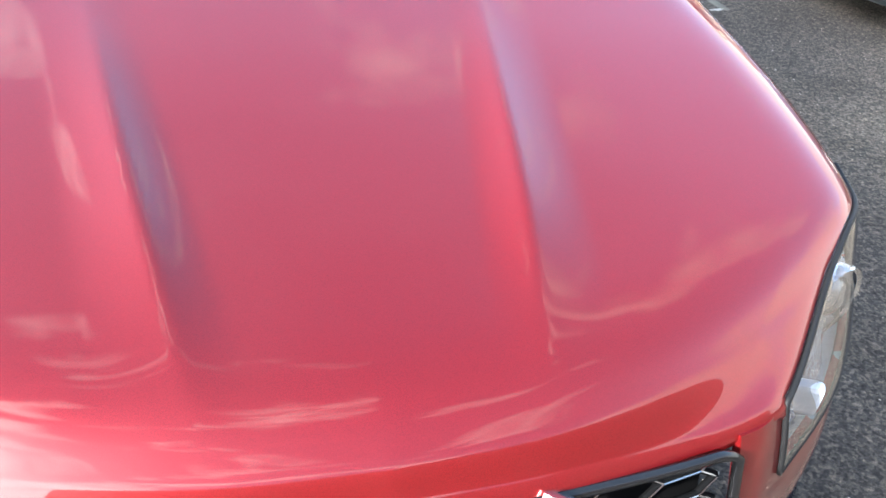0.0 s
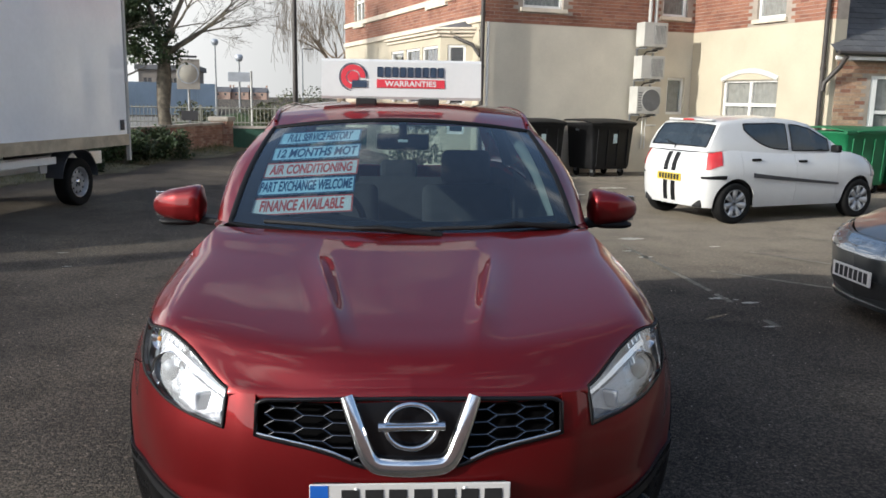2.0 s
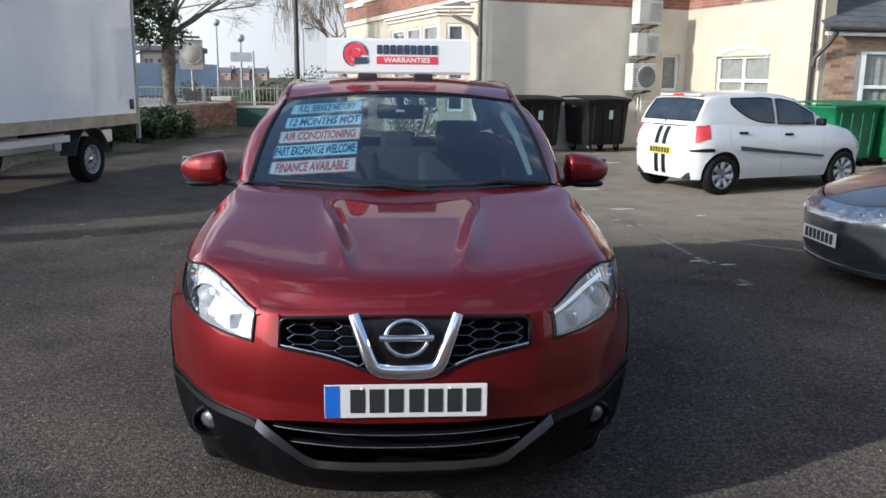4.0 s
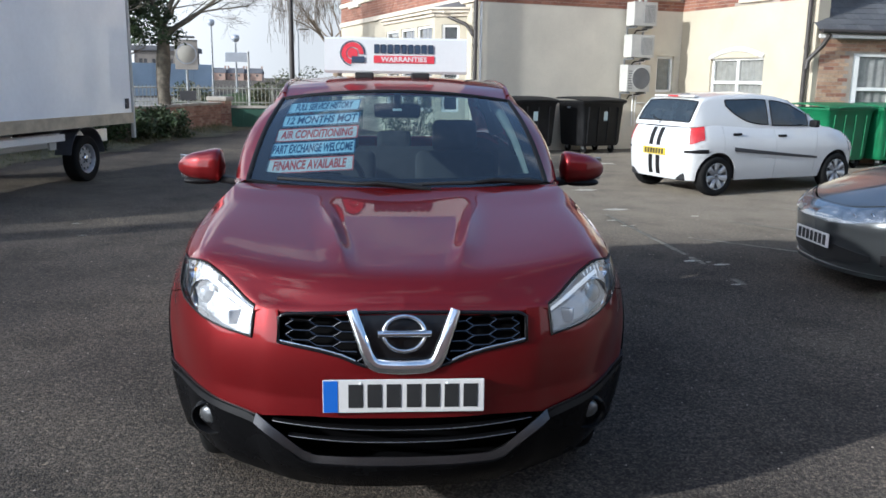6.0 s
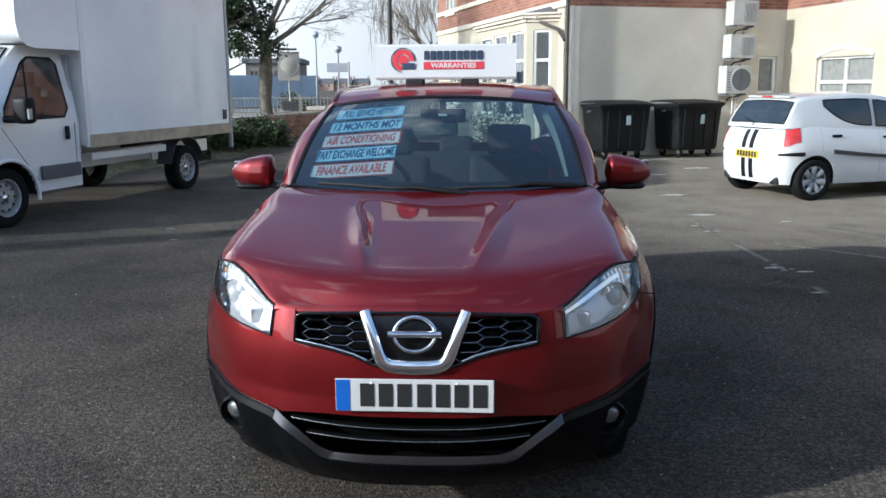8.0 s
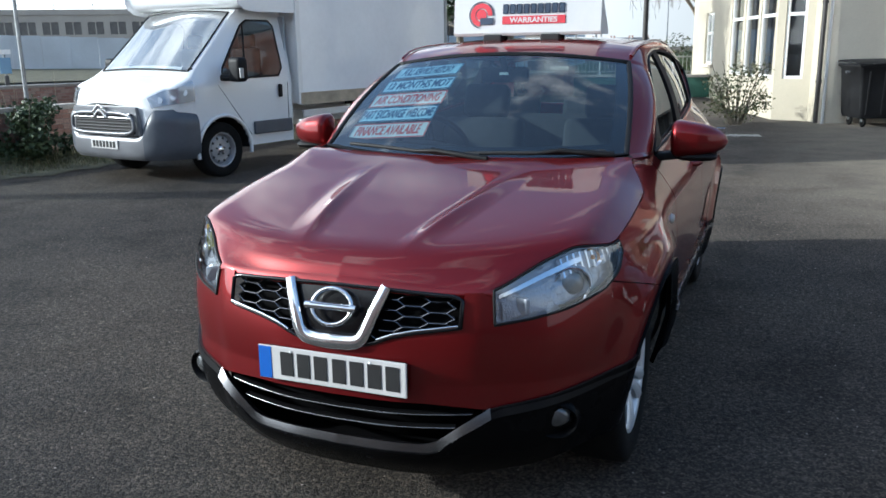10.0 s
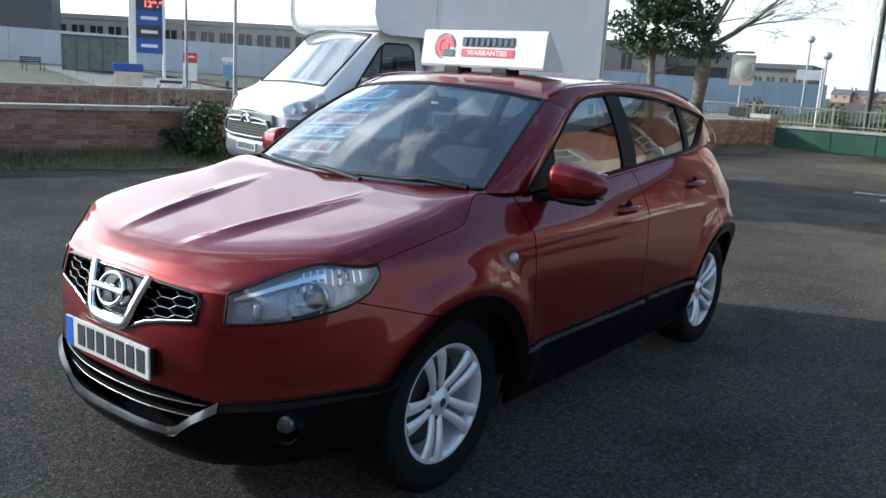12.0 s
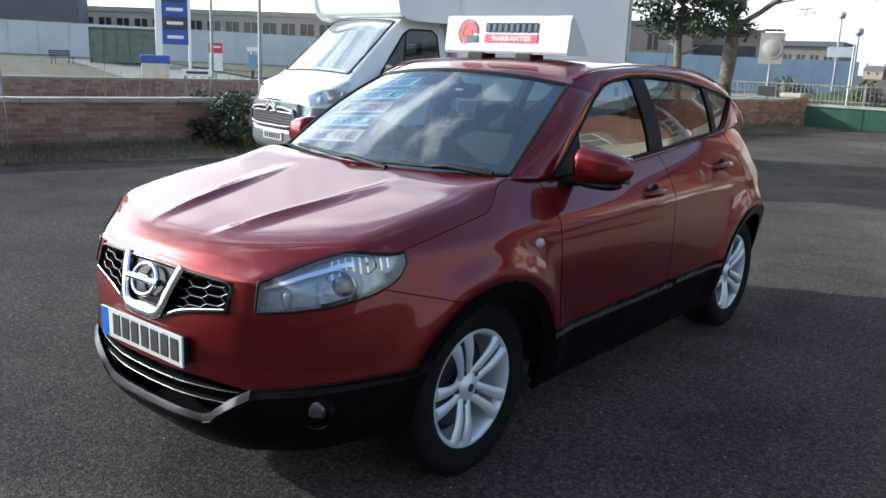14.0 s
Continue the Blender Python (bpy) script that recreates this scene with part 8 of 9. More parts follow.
def willow(x, y, h, seed, label):
    rng = random.Random(seed)
    t = thing("bare_tree", label, "tree", pose(x, y, 0))
    part("trunk", tube([(0, 0, -0.1), (0.1, 0, h * 0.2), (0, 0.1, h * 0.38)], [0.3, 0.25, 0.2], 10), M_TWIG, t)
    lumps, tips = [], []
    for k in range(7):
        a = k * 0.9 + 0.3
        branches(rng, (0, 0.05, h * (0.30 + 0.012 * k)), (math.cos(a) * 0.7, math.sin(a) * 0.7, 0.9), h * 0.34, 0.09, 4, 0.38, 0.02, lumps, tips, (3, 4))
    for p in tips:
        if rng.random() < 0.55:
            q = [p]
            for _ in range(4):
                q.append(q[-1] + Vector((rng.gauss(0, 0.06), rng.gauss(0, 0.06), -rng.uniform(0.15, 0.45))))
            lumps.append(tube_data(q, 0.009, 3))
    part("limb", mesh_of("limb", *join(*lumps), smooth=True), M_TWIG, t, "hanging bare twigs")


willow(-2.6, 41.0, 7.5, 4, "bare weeping willow beyond the street railing")


def bush(name, label, x, y, w, d, h, seed, count, size, mat, stems=10):
    rng = random.Random(seed)
    b = thing(name, label, "bush", pose(x, y, ground_z(x, y)))
    lumps = []
    for k in range(stems):
        a = rng.uniform(0, 6.28)
        e = (rng.uniform(-w, w) * 0.4, rng.uniform(-d, d) * 0.4, h * rng.uniform(0.6, 1.05))
        lumps.append(tube_data([(e[0] * 0.2, e[1] * 0.2, 0), (e[0] * 0.6, e[1] * 0.6, e[2] * 0.55), e], [0.014, 0.010, 0.004], 5))
    part("stem", mesh_of("stem", *join(*lumps), smooth=True), M_BARK, b)
    cl = [(rng.uniform(-w, w) * 0.38, rng.uniform(-d, d) * 0.38, h * rng.uniform(0.12, 0.85), min(w, d, h) * rng.uniform(0.16, 0.3)) for _ in range(22)]
    part("foliage", leaf_cloud(rng, cl, count, size), mat, b)


bush("ivy_bush", "dark ivy bush hanging over the boundary wall", -8.85, 6.75, 1.5, 0.9, 0.95, 31, 4200, 0.065, M_LEAF)
bush("pale_bush", "sparse pale flowering bush beside the bay window", 0.42, 15.55, 1.3, 1.0, 1.25, 32, 1500, 0.055, M_SHRUB, 22)
bush("shrub", "low dark shrub below the tree", -5.75, 19.3, 1.2, 1.2, 0.9, 33, 2400, 0.08, M_LEAF)
bush("shrub", "low dark shrub beside the boundary wall", -6.2, 17.5, 1.3, 1.4, 0.85, 34, 2600, 0.08, M_LEAF)
bush("shrub", "low dark shrub behind the van", -6.5, 15.4, 1.2, 1.4, 0.7, 35, 2200, 0.08, M_LEAF)


def spiky_plant(x, y, seed):
    rng = random.Random(seed)
    p = thing("spiky_plant", "yellow-green spiky plant at the foot of the tree", "plant", pose(x, y, 0))
    for k in range(46):
        a, e, ln = rng.uniform(0, 6.28), rng.uniform(0.5, 1.4), rng.uniform(0.45, 0.85)
        d = Vector((math.cos(a) * math.cos(e), math.sin(a) * math.cos(e), math.sin(e)))
        s = d.cross(Vector((0, 0, 1))).normalized() * 0.02
        q = [Vector((0, 0, 0.05)), d * ln * 0.6 + Vector((0, 0, 0.05)), d * ln + Vector((0, 0, -0.10 * ln))]
        v = [q[0] - s, q[0] + s, q[1] + s * 1.1, q[1] - s * 1.1, q[2]]
        part("blade", mesh_of("blade", v, [(0, 1, 2, 3), (3, 2, 4)]), M_SHRUB, p)


spiky_plant(-5.55, 20.4, 41)
spiky_plant(-5.9, 18.4, 42)


def verge():
    """Rough grass along the wall's foot, and leaf litter under the tree."""
    rows = []
    rng = random.Random(8)
    ys = np.linspace(-3, 24.2, 110)
    for y in ys:
        xw = WALL_A.x + (y - WALL_A.y) * WALL_DIR.x / WALL_DIR.y + 0.02
        wdt = 1.25 + 0.25 * math.sin(y * 1.3) + rng.uniform(-0.12, 0.12)
        rows.append([(xw + wdt * t, y, 0.012 + 0.07 * (1 - t) ** 1.5 * (1 + 0.4 * math.sin(y * 5 + t * 7))) for t in np.linspace(0, 1, 8)])
    v = part("verge", sheet(np.array(rows), flip=True), M_VERGE)
    tagged(v, "rough grass and weeds along the boundary wall", "verge", kind="structure")
    verts, faces = [], []
    for _ in range(15000):
        y = rng.uniform(-2.5, 24) if rng.random() < 0.4 else rng.uniform(1, 9)
        xw = WALL_A.x + (y - WALL_A.y) * WALL_DIR.x / WALL_DIR.y
        t = rng.random() ** 1.9
        x = xw + 0.05 + t * 1.2
        hgt = rng.uniform(0.04, 0.15) * (1.35 - t)
        a = rng.uniform(0, 6.28)
        o = len(verts)
        dx, dy = 0.008 * math.cos(a), 0.008 * math.sin(a)
        z0 = 0.012 + 0.05 * (1 - t) ** 1.5
        verts += [(x - dx, y - dy, z0), (x + dx, y + dy, z0), (x + rng.gauss(0, 0.03), y + rng.gauss(0, 0.03), z0 + hgt)]
        faces.append((o, o + 1, o + 2))
    g = part("grass", mesh_of("grass", verts, faces), M_GRASS)
    tagged(g, "tufts of rough winter grass", "grass", kind="stuff")


verge()


# ---- marks on the asphalt ----
def ground_mark(name, label, pts, width, material, gaps=0.0):
    """A worn painted line: ragged edges, with missing stretches."""
    a, b = Vector((*pts[0], 0)), Vector((*pts[1], 0))
    rng = random.Random(int(abs(pts[0][0] * 37 + pts[0][1] * 11) * 100))
    n = max(3, int((b - a).length / 0.05))
    d = (b - a).normalized()
    s = Vector((-d.y, d.x, 0))
    verts, faces = [], []
    keep = True
    for i in range(n):
        if rng.random() < 0.25:
            keep = rng.random() > gaps
        if not keep:
            continue
        p0, p1 = a.lerp(b, i / n), a.lerp(b, (i + 1) / n)
        env = min(1.0, 3.0 * min(i + 0.6, n - i - 0.4) / n) if n < 10 else 1.0
        w = [width * env * rng.uniform(0.3, 0.62) for _ in range(4)]
        o = len(verts)
        up = Vector((0, 0, 0.004))
        verts += [p0 - s * w[0] + up, p0 + s * w[1] + up, p1 + s * w[2] + up, p1 - s * w[3] + up]
        faces.append((o, o + 1, o + 2, o + 3))
    if faces:
        ob = part(name, mesh_of(name, verts, faces), material)
        tagged(ob, label, "road marking", kind="structure")


for a, b, g in (((2.62, 7.3), (2.82, 3.78), 0.35), ((3.06, 5.84), (4.3, 4.75), 0.3), ((3.95, 6.85), (4.9, 5.75), 0.3), ((4.9, 8.1), (6.4, 6.4), 0.4)):
    ground_mark("line_marking", "faded painted bay line", (a, b), 0.06, M_PAINTLINE, g)
for x, y, w in ((2.72, 4.67, 0.085), (2.85, 4.62, 0.03), (2.93, 4.52, 0.075), (2.76, 3.79, 0.05), (2.85, 7.70, 0.17), (2.60, 6.88, 0.08), (2.67, 6.52, 0.08), (3.68, 7.19, 0.06), (2.9, 9.6, 0.2), (4.2, 13.6, 0.25), (3.2, 12.4, 0.2), (-3.1, 5.9, 0.04), (-3.4, 6.6, 0.05), (-0.2, 14.2, 0.3), (0.5, 13.4, 0.45)):
    ground_mark("paint_fleck", "small pale fleck of worn paint", ((x - w, y - w * 0.15), (x + w, y + w * 0.15)), w * 0.9, M_FLECK)


def gravel_scatter():
    rng = random.Random(77)
    verts, faces = [], []
    for _ in range(1400):
        x, y, s = rng.uniform(-5, 5), rng.uniform(-2.2, 8), rng.uniform(0.002, 0.007)
        o = len(verts)
        for k in range(4):
            a = k * 1.57 + rng.uniform(-0.3, 0.3)
            verts.append((x + s * math.cos(a), y + s * math.sin(a), 0.0))
        verts.append((x, y, s * 0.8))
        faces += [(o + k, o + (k + 1) % 4, o + 4) for k in range(4)]
    g = part("grit", mesh_of("grit", verts, faces), M_MORTAR)
    tagged(g, "loose grit and tiny stones on the asphalt", "grit", kind="stuff")


gravel_scatter()

# ---- across the road: second wall, filling station, hoarding, low buildings ----
def far_wall():
    a, b = WALL_A + WALL_OUT * 8.3 - WALL_DIR * 8, WALL_A + WALL_OUT * 8.3 + WALL_DIR * 19.5
    m = frame_m(a, b)
    w = part("street_wall", wall_mesh((b - a).length, 0, 0.78, 0.22, [], m), M_MORTAR_OLD)
    tagged(w, "low dark red brick wall across the road", "wall", kind="structure")
    tagged(part("brickwork", brick_run((b - a).length, 0.01, 0.76, m), M_BRICK_OLD_J, w), kind="stuff")
    part("coping", box(((b - a).length / 2, 0.11, 0.80), ((b - a).length, 0.28, 0.06), 0.01, m), M_COPING, w)


far_wall()


def ground_patch(name, label, material, pts, lift=0.006, kind="structure"):
    """A flat area laid on the ground sheet, following its rise."""
    a, b, c, d = [Vector(p) for p in pts]
    g = []
    for u in np.linspace(0, 1, 14):
        g.append([])
        for v in np.linspace(0, 1, 14):
            p = a.lerp(b, u).lerp(d.lerp(c, u), v)
            g[-1].append((p.x, p.y, ground_z(p.x, p.y) + lift))
    ob = part(name, sheet(np.array(g)), material)
    tagged(ob, label, name.replace("_", " "), kind=kind)


P = lambda along, out: WALL_A + WALL_DIR * along + WALL_OUT * out
ground_patch("pavement", "pale concrete pavement beyond the wall", M_PAVING, (P(-10, 0.3), P(60, 0.3), P(60, 2.0), P(-10, 2.0)), 0.03)
ground_patch("forecourt", "pale concrete filling station forecourt", M_PAVING, (P(-5, 8.6), P(60, 8.6), P(60, 44), P(-5, 44)), 0.02)
ground_patch("lawn", "mown grass beside the forecourt", M_VERGE, (P(-5, 18), P(15.2, 18), P(17.0, 40), P(-5, 40)), 0.10)
ground_patch("lawn", "strip of grass before the hoarding", M_VERGE, (P(22, 24), P(60, 20), P(60, 32), P(22, 36)), 0.10)


def face_m(x, y, z, deg=0):
    """A frame at a place, turned so that its -y looks at the yard."""
    return pose(x, y, z, 0, 0, deg)


YAW = 59.0


def dry_weeds():
    """Tall dead stalks along the foot of the wall across the road."""
    rng = random.Random(61)
    lumps = []
    for _ in range(70):
        q = P(rng.gauss(12.8, 1.6), 7.9 - abs(rng.gauss(0, 0.25)))
        h = rng.uniform(0.5, 1.15)
        lean = Vector((rng.gauss(0, 0.12), rng.gauss(0, 0.12), 0))
        a = Vector((q.x, q.y, ground_z(q.x, q.y)))
        lumps.append(tube_data([a, a + lean * 0.4 + Vector((0, 0, h * 0.6)), a + lean + Vector((0, 0, h))], [0.012, 0.009, 0.005], 4))
    w = part("dry_weeds", mesh_of("dry_weeds", *join(*lumps)), M_STRAW)
    tagged(w, "tall dry beige weeds before the street wall", "weeds", kind="stuff")


M_STRAW = worn("dead_stalks", (0.42, 0.36, 0.25), 0.9, var=0.3, scale=5, fine=40, bump_s=0.0)
dry_weeds()


def feather_flag():
    """A slim advertising flag on a bent pole, at the foot of the boundary wall."""
    base = Vector((-9.39, 3.57, 0.0))
    left = Vector((-0.38, -0.92, 0.0)).normalized()
    f = thing("feather_flag", "yellow and white feather flag on a thin pole", "flag", Matrix.Translation(base))
    line = spline([(0.0, 0.0), (0.0, 0.85), (0.05, 1.5), (0.14, 2.2), (0.30, 3.0), (0.55, 3.5)], np.linspace(0, 5, 26))
    part("pole", tube([left * a + Vector((0, 0, b)) for a, b in line], 0.011, 6), M_STEEL, f, "thin grey pole")
    n = Vector((left.y, -left.x, 0))
    for name, z0, z1, mat, label in (("cloth", 1.28, 3.46, M_FLAG, "yellow cloth"), ("cloth_foot", 0.86, 1.28, M_SIGNWHITE, "white lower cloth")):
        g = []
        for z in np.linspace(z0, z1, 16):
            a0 = float(np.interp(z, line[:, 1], line[:, 0]))
            w = 0.72 * math.sin(math.pi * min(1.0, max(0.06, (z - 0.70) / 2.9))) ** 0.5 * (1.0 if z < 2.8 else max(0.15, (3.6 - z) / 0.8))
            g.append([left * (a0 + w * t) + Vector((0, 0, z)) + n * (0.03 * math.sin(5 * t + 2 * z)) for t in np.linspace(0, 1, 8)])
        part(name, mesh_of(name, *thick(np.array(g), np.zeros((16, 8, 3)) + tuple(n), 0.004), smooth=True), mat, f, label)
    part("ground_plate", box((0, 0, 0.015), (0.36, 0.36, 0.03), 0.006), M_TRIM, f)


M_FLAG = worn("yellow_flag_cloth", (0.62, 0.55, 0.06), 0.85, var=0.12, scale=3, fine=40, bump_s=0.1)
feather_flag()


def totem():
    m = face_m(-24.35, 15.85, ground_z(-24.35, 15.85), YAW)
    t = thing("price_totem", "tall blue and white filling station price sign", "sign", m)
    for x in (-0.62, 0.50):
        part("post", span((x if x < 0 else x, -0.10, 0), (x + 0.24 if x < 0 else x + 0.10, 0.10, 6.0), 0.02), M_WHITE, t)
    part("panel", span((-0.38, -0.08, 1.62), (0.50, 0.08, 6.0), 0.01), M_BLUE, t)
    rows = [(1.66, 2.10, M_BLUE), (2.14, 2.58, M_DARK), (2.62, 3.04, M_BLUE), (3.08, 3.52, M_NAVY), (3.56, 4.00, M_NAVY), (4.04, 4.48, M_NAVY)]
    for k, (z0, z1, mt) in enumerate(rows):
        r = part("sign_panel", span((-0.36, -0.095, z0), (0.48, -0.082, z1), 0.003), mt, t)
        if k in (3, 4, 5):
            lettering("price", "129.9" if k == 3 else "129.9", 0.30, Matrix.Translation((0.20, -0.100, (z0 + z1) / 2)) @ Matrix.Rotation(radians(90), 4, "X"), M_LED, r)
        else:
            part("word_bar", span((-0.22, -0.103, (z0 + z1) / 2 - 0.055), (0.34, -0.096, (z0 + z1) / 2 + 0.055)), M_WHITE, r)


def glow(name, col, strength):
    m, nt, out = node_mat(name)
    e = nt.nodes.new("ShaderNodeEmission")
    e.inputs[0].default_value, e.inputs[1].default_value = (*col, 1), strength
    nt.links.new(e.outputs[0], out.inputs["Surface"])
    return m


M_LED = glow("red_price_digits", (1.0, 0.12, 0.10), 1.6)
totem()


def station_cabinet():
    x, y = -22.2, 13.75
    c = thing("cabinet", "cream cabinet with a blue top on the forecourt", "cabinet", face_m(x, y, ground_z(x, y), YAW))
    part("body", span((-0.42, -0.3, 0), (0.42, 0.3, 1.05), 0.02), M_STONE, c)
    part("top", span((-0.46, -0.34, 1.05), (0.46, 0.34, 1.30), 0.03), M_BLUE, c, "blue lid")
    for sx in (-0.28, 0.0, 0.28):
        part("door_joint", span((sx - 0.006, -0.306, 0.08), (sx + 0.006, -0.30, 1.0)), M_LAMPGREY, c)


station_cabinet()


def red_sign():
    x, y = -30.05, 21.65
    s = thing("red_notice", "red and white notice board on a post", "sign", face_m(x, y, ground_z(x, y), YAW - 4))
    part("board", span((-0.30, -0.03, 0.35), (0.30, 0.03, 1.55), 0.01), M_WHITE, s)
    part("head", span((-0.30, -0.04, 1.15), (0.30, -0.028, 1.60), 0.004), M_REDSIGN, s, "red heading")
    part("head_bar", span((-0.22, -0.046, 1.38), (0.22, -0.039, 1.46)), M_WHITE, s)
    part("post", span((-0.04, -0.02, -0.1), (0.04, 0.02, 0.4)), M_STEEL, s)


red_sign()


def bench():
    x, y = -37.8, 18.35
    b = thing("bench", "dark slatted bench on the lawn", "bench", face_m(x, y, ground_z(x, y) + 0.08, YAW + 42) @ Matrix.Scale(0.74, 4))
    for k in range(3):
        part("seat_slat", span((-0.8, -0.22 + k * 0.15, 0.43), (0.8, -0.10 + k * 0.15, 0.46), 0.005), M_DARK, b)
        part("back_slat", span((-0.8, 0.24, 0.55 + k * 0.13), (0.8, 0.27, 0.64 + k * 0.13), 0.005), M_DARK, b)
    for sx in (-0.65, 0.65):
        part("leg", tube([(sx, -0.2, 0), (sx, -0.2, 0.43), (sx, 0.2, 0.43), (sx, 0.30, 0.9)], 0.03, 6), M_DARK, b)
        part("leg", tube([(sx, 0.2, 0), (sx, 0.2, 0.43)], 0.03, 6), M_DARK, b)


bench()


def bus_shelter():
    x, y = -39.1, 22.3
    s = thing("bus_shelter", "dark glazed bus shelter with a flat roof", "bus shelter", face_m(x, y, ground_z(x, y), YAW + 1))
    part("roof", span((-1.75, -0.2, 1.88), (1.75, 1.3, 2.0), 0.03), M_HOARD_PALE, s)
    for k in range(6):
        xx = -1.6 + k * 0.64
        part("post", span((xx - 0.03, -0.03, 0), (xx + 0.03, 0.03, 1.88)), M_GREYGRILL, s)
        if k < 5:
            part("pane", span((xx + 0.04, 0.0, 0.12), (xx + 0.60, 0.02, 1.84)), M_SHELTER, s)
    part("back", span((-1.7, 1.15, 0.05), (1.7, 1.2, 1.88)), M_DARK, s)


M_SHELTER = worn("smoked_panel", (0.15, 0.185, 0.155), 0.3, var=0.2, bump_s=0.0)
bus_shelter()


def street_name():
    s = thing("street_name_board", "white street name board on two posts with plain bars", "sign", face_m(-13.97, 9.76, 0, YAW - 4))
    part("board", span((-0.32, -0.01, 0.98), (0.32, 0.01, 1.14), 0.004), M_WHITE, s)
    part("name_bar", span((-0.24, -0.014, 1.03), (0.24, -0.0095, 1.09)), M_DARK, s)
    for x in (-0.27, 0.27):
        part("post", span((x - 0.025, 0.011, 0), (x + 0.025, 0.05, 1.12)), M_STEEL, s)


street_name()


def info_post():
    s = thing("notice_box", "blue notice box with a white top on a post", "sign", face_m(-17.2, 13.8, ground_z(-17.2, 13.8), YAW - 6))
    part("post", tube([(0, 0, 0), (0, 0, 1.7)], 0.03, 8), M_STEEL, s)
    part("plate", span((-0.16, -0.03, 1.58), (0.16, 0.0, 1.70), 0.004), M_WHITE, s)
    part("box", span((-0.13, -0.09, 1.10), (0.13, 0.05, 1.50), 0.01), M_HOARDBLUE, s, "pale blue box")
    part("bracket", span((-0.05, -0.05, 0.7), (0.05, 0.05, 1.05), 0.01), M_DARK, s)


M_HOARDBLUE = worn("pale_blue_box", (0.16, 0.28, 0.42), 0.5, var=0.1, bump_s=0.0)
info_post()


def lamp_column(x, y, h, label, head="globe", r=0.055):
    l = thing("street_lamp", label, "street lamp", pose(x, y, ground_z(x, y)))
    part("column", tube([(0, 0, 0), (0, 0, h * 0.3), (0, 0, h)], [r * 1.2, r, r * 0.75], 10), M_STEEL if head == "globe" or r < 0.06 else M_PIPE, l)
    if head == "globe":
        part("lantern", lathe([(0.0, h + 0.34), (0.16, h + 0.30), (0.20, h + 0.16), (0.12, h), (0.0, h)], 16, "z"), M_LAMPGREY, l, "pale round lantern")
    elif head == "arm":
        part("arm", tube([(0, 0, h), (0.3, 0, h + 0.02)], 0.03, 8), M_PIPE, l)
        part("lantern", box((0.45, 0, h), (0.42, 0.16, 0.07), 0.02), M_DARK, l)
    return l


lamp_column(-9.2, 43.0, 4.2, "pale street lamp with a globe head")
lamp_column(-7.1, 38.0, 3.2, "pale street lamp with a globe head")
lamp_column(-5.6, 52.0, 4.6, "dark street lamp with a short arm", "arm")
lamp_column(-3.65, 30.3, 9.0, "tall dark lighting column behind the railing", "arm", 0.095)
lamp_column(-14.72, 12.12, 6.5, "slim grey column on the far pavement", "arm", 0.045)
lamp_column(-22.0, 15.8, 7.5, "slim grey column beside the price sign", "arm", 0.05)


M_CREAM = worn("cream_sign_face", (0.40, 0.38, 0.33), 0.5, var=0.1, bump_s=0.0)


def disc_sign():
    s = thing("road_sign", "round pale road sign on a square board with a hood", "sign", pose(-6.53, 25.6, 0, 0, 0, 12))
    part("post", tube([(0, 0.05, 0), (0, 0.05, 2.75)], 0.04, 8), M_STEEL, s)
    part("board", span((-0.36, -0.01, 1.80), (0.36, 0.02, 2.75), 0.01), M_FARWALL, s)
    part("disc", lathe([(0.0, -0.03), (0.30, -0.03), (0.31, -0.02), (0.31, -0.005)], 36, "y"), M_CREAM, s, "cream disc").location = (0, 0, 2.30)
    part("disc_ring", lathe([(0.29, -0.034), (0.33, -0.034), (0.33, -0.01)], 36, "y"), M_LAMPGREY, s).location = (0, 0, 2.30)
    part("hood", span((-0.28, -0.10, 2.80), (0.28, 0.16, 2.86), 0.01), M_DARK, s, "dark solar panel hood")
    part("case", span((-0.26, -0.05, 0.82), (0.26, 0.10, 1.12), 0.01), M_DARK, s)


disc_sign()


def finger_post():
    s = thing("finger_post", "pale direction sign on a thin post", "sign", pose(-5.3, 30.3, 0, 0, 0, 6))
    part("post", tube([(0, 0, 0), (0, 0, 2.55)], 0.045, 8), M_WHITEMETAL, s)
    part("arm_board", span((-0.85, -0.03, 2.15), (-0.03, 0.03, 2.50), 0.01), M_LAMPGREY, s)


finger_post()


def hoarding(a, b, h, mat, label, step=1.2):
    a, b = Vector(a), Vector(b)
    L = (b - a).length
    m = frame_m(a, b)
    hd = thing("hoarding", label, "fence")
    k = int(L / step)
    for i in range(k):
        p = m @ Vector((i * step + step / 2, 0, 0))
        z = ground_z(p.x, p.y)
        part("sheet_panel", span((i * step + 0.01, 0, z), ((i + 1) * step - 0.01, 0.05, z + h), 0, m), mat, hd)
        if i % 2 == 0:
            part("post", span((i * step - 0.03, -0.04, z), (i * step + 0.03, 0.0, z + h + 0.02), 0, m), mat, hd)


hoarding((-53.0, 12.0), (-36.0, 41.0), 1.95, M_HOARD_PALE, "long pale grey site hoarding behind the forecourt", 1.6)
hoarding((-36.5, 46.0), (-14.0, 74.0), 2.6, M_HOARD, "long blue-grey site hoarding along the street", 2.0)


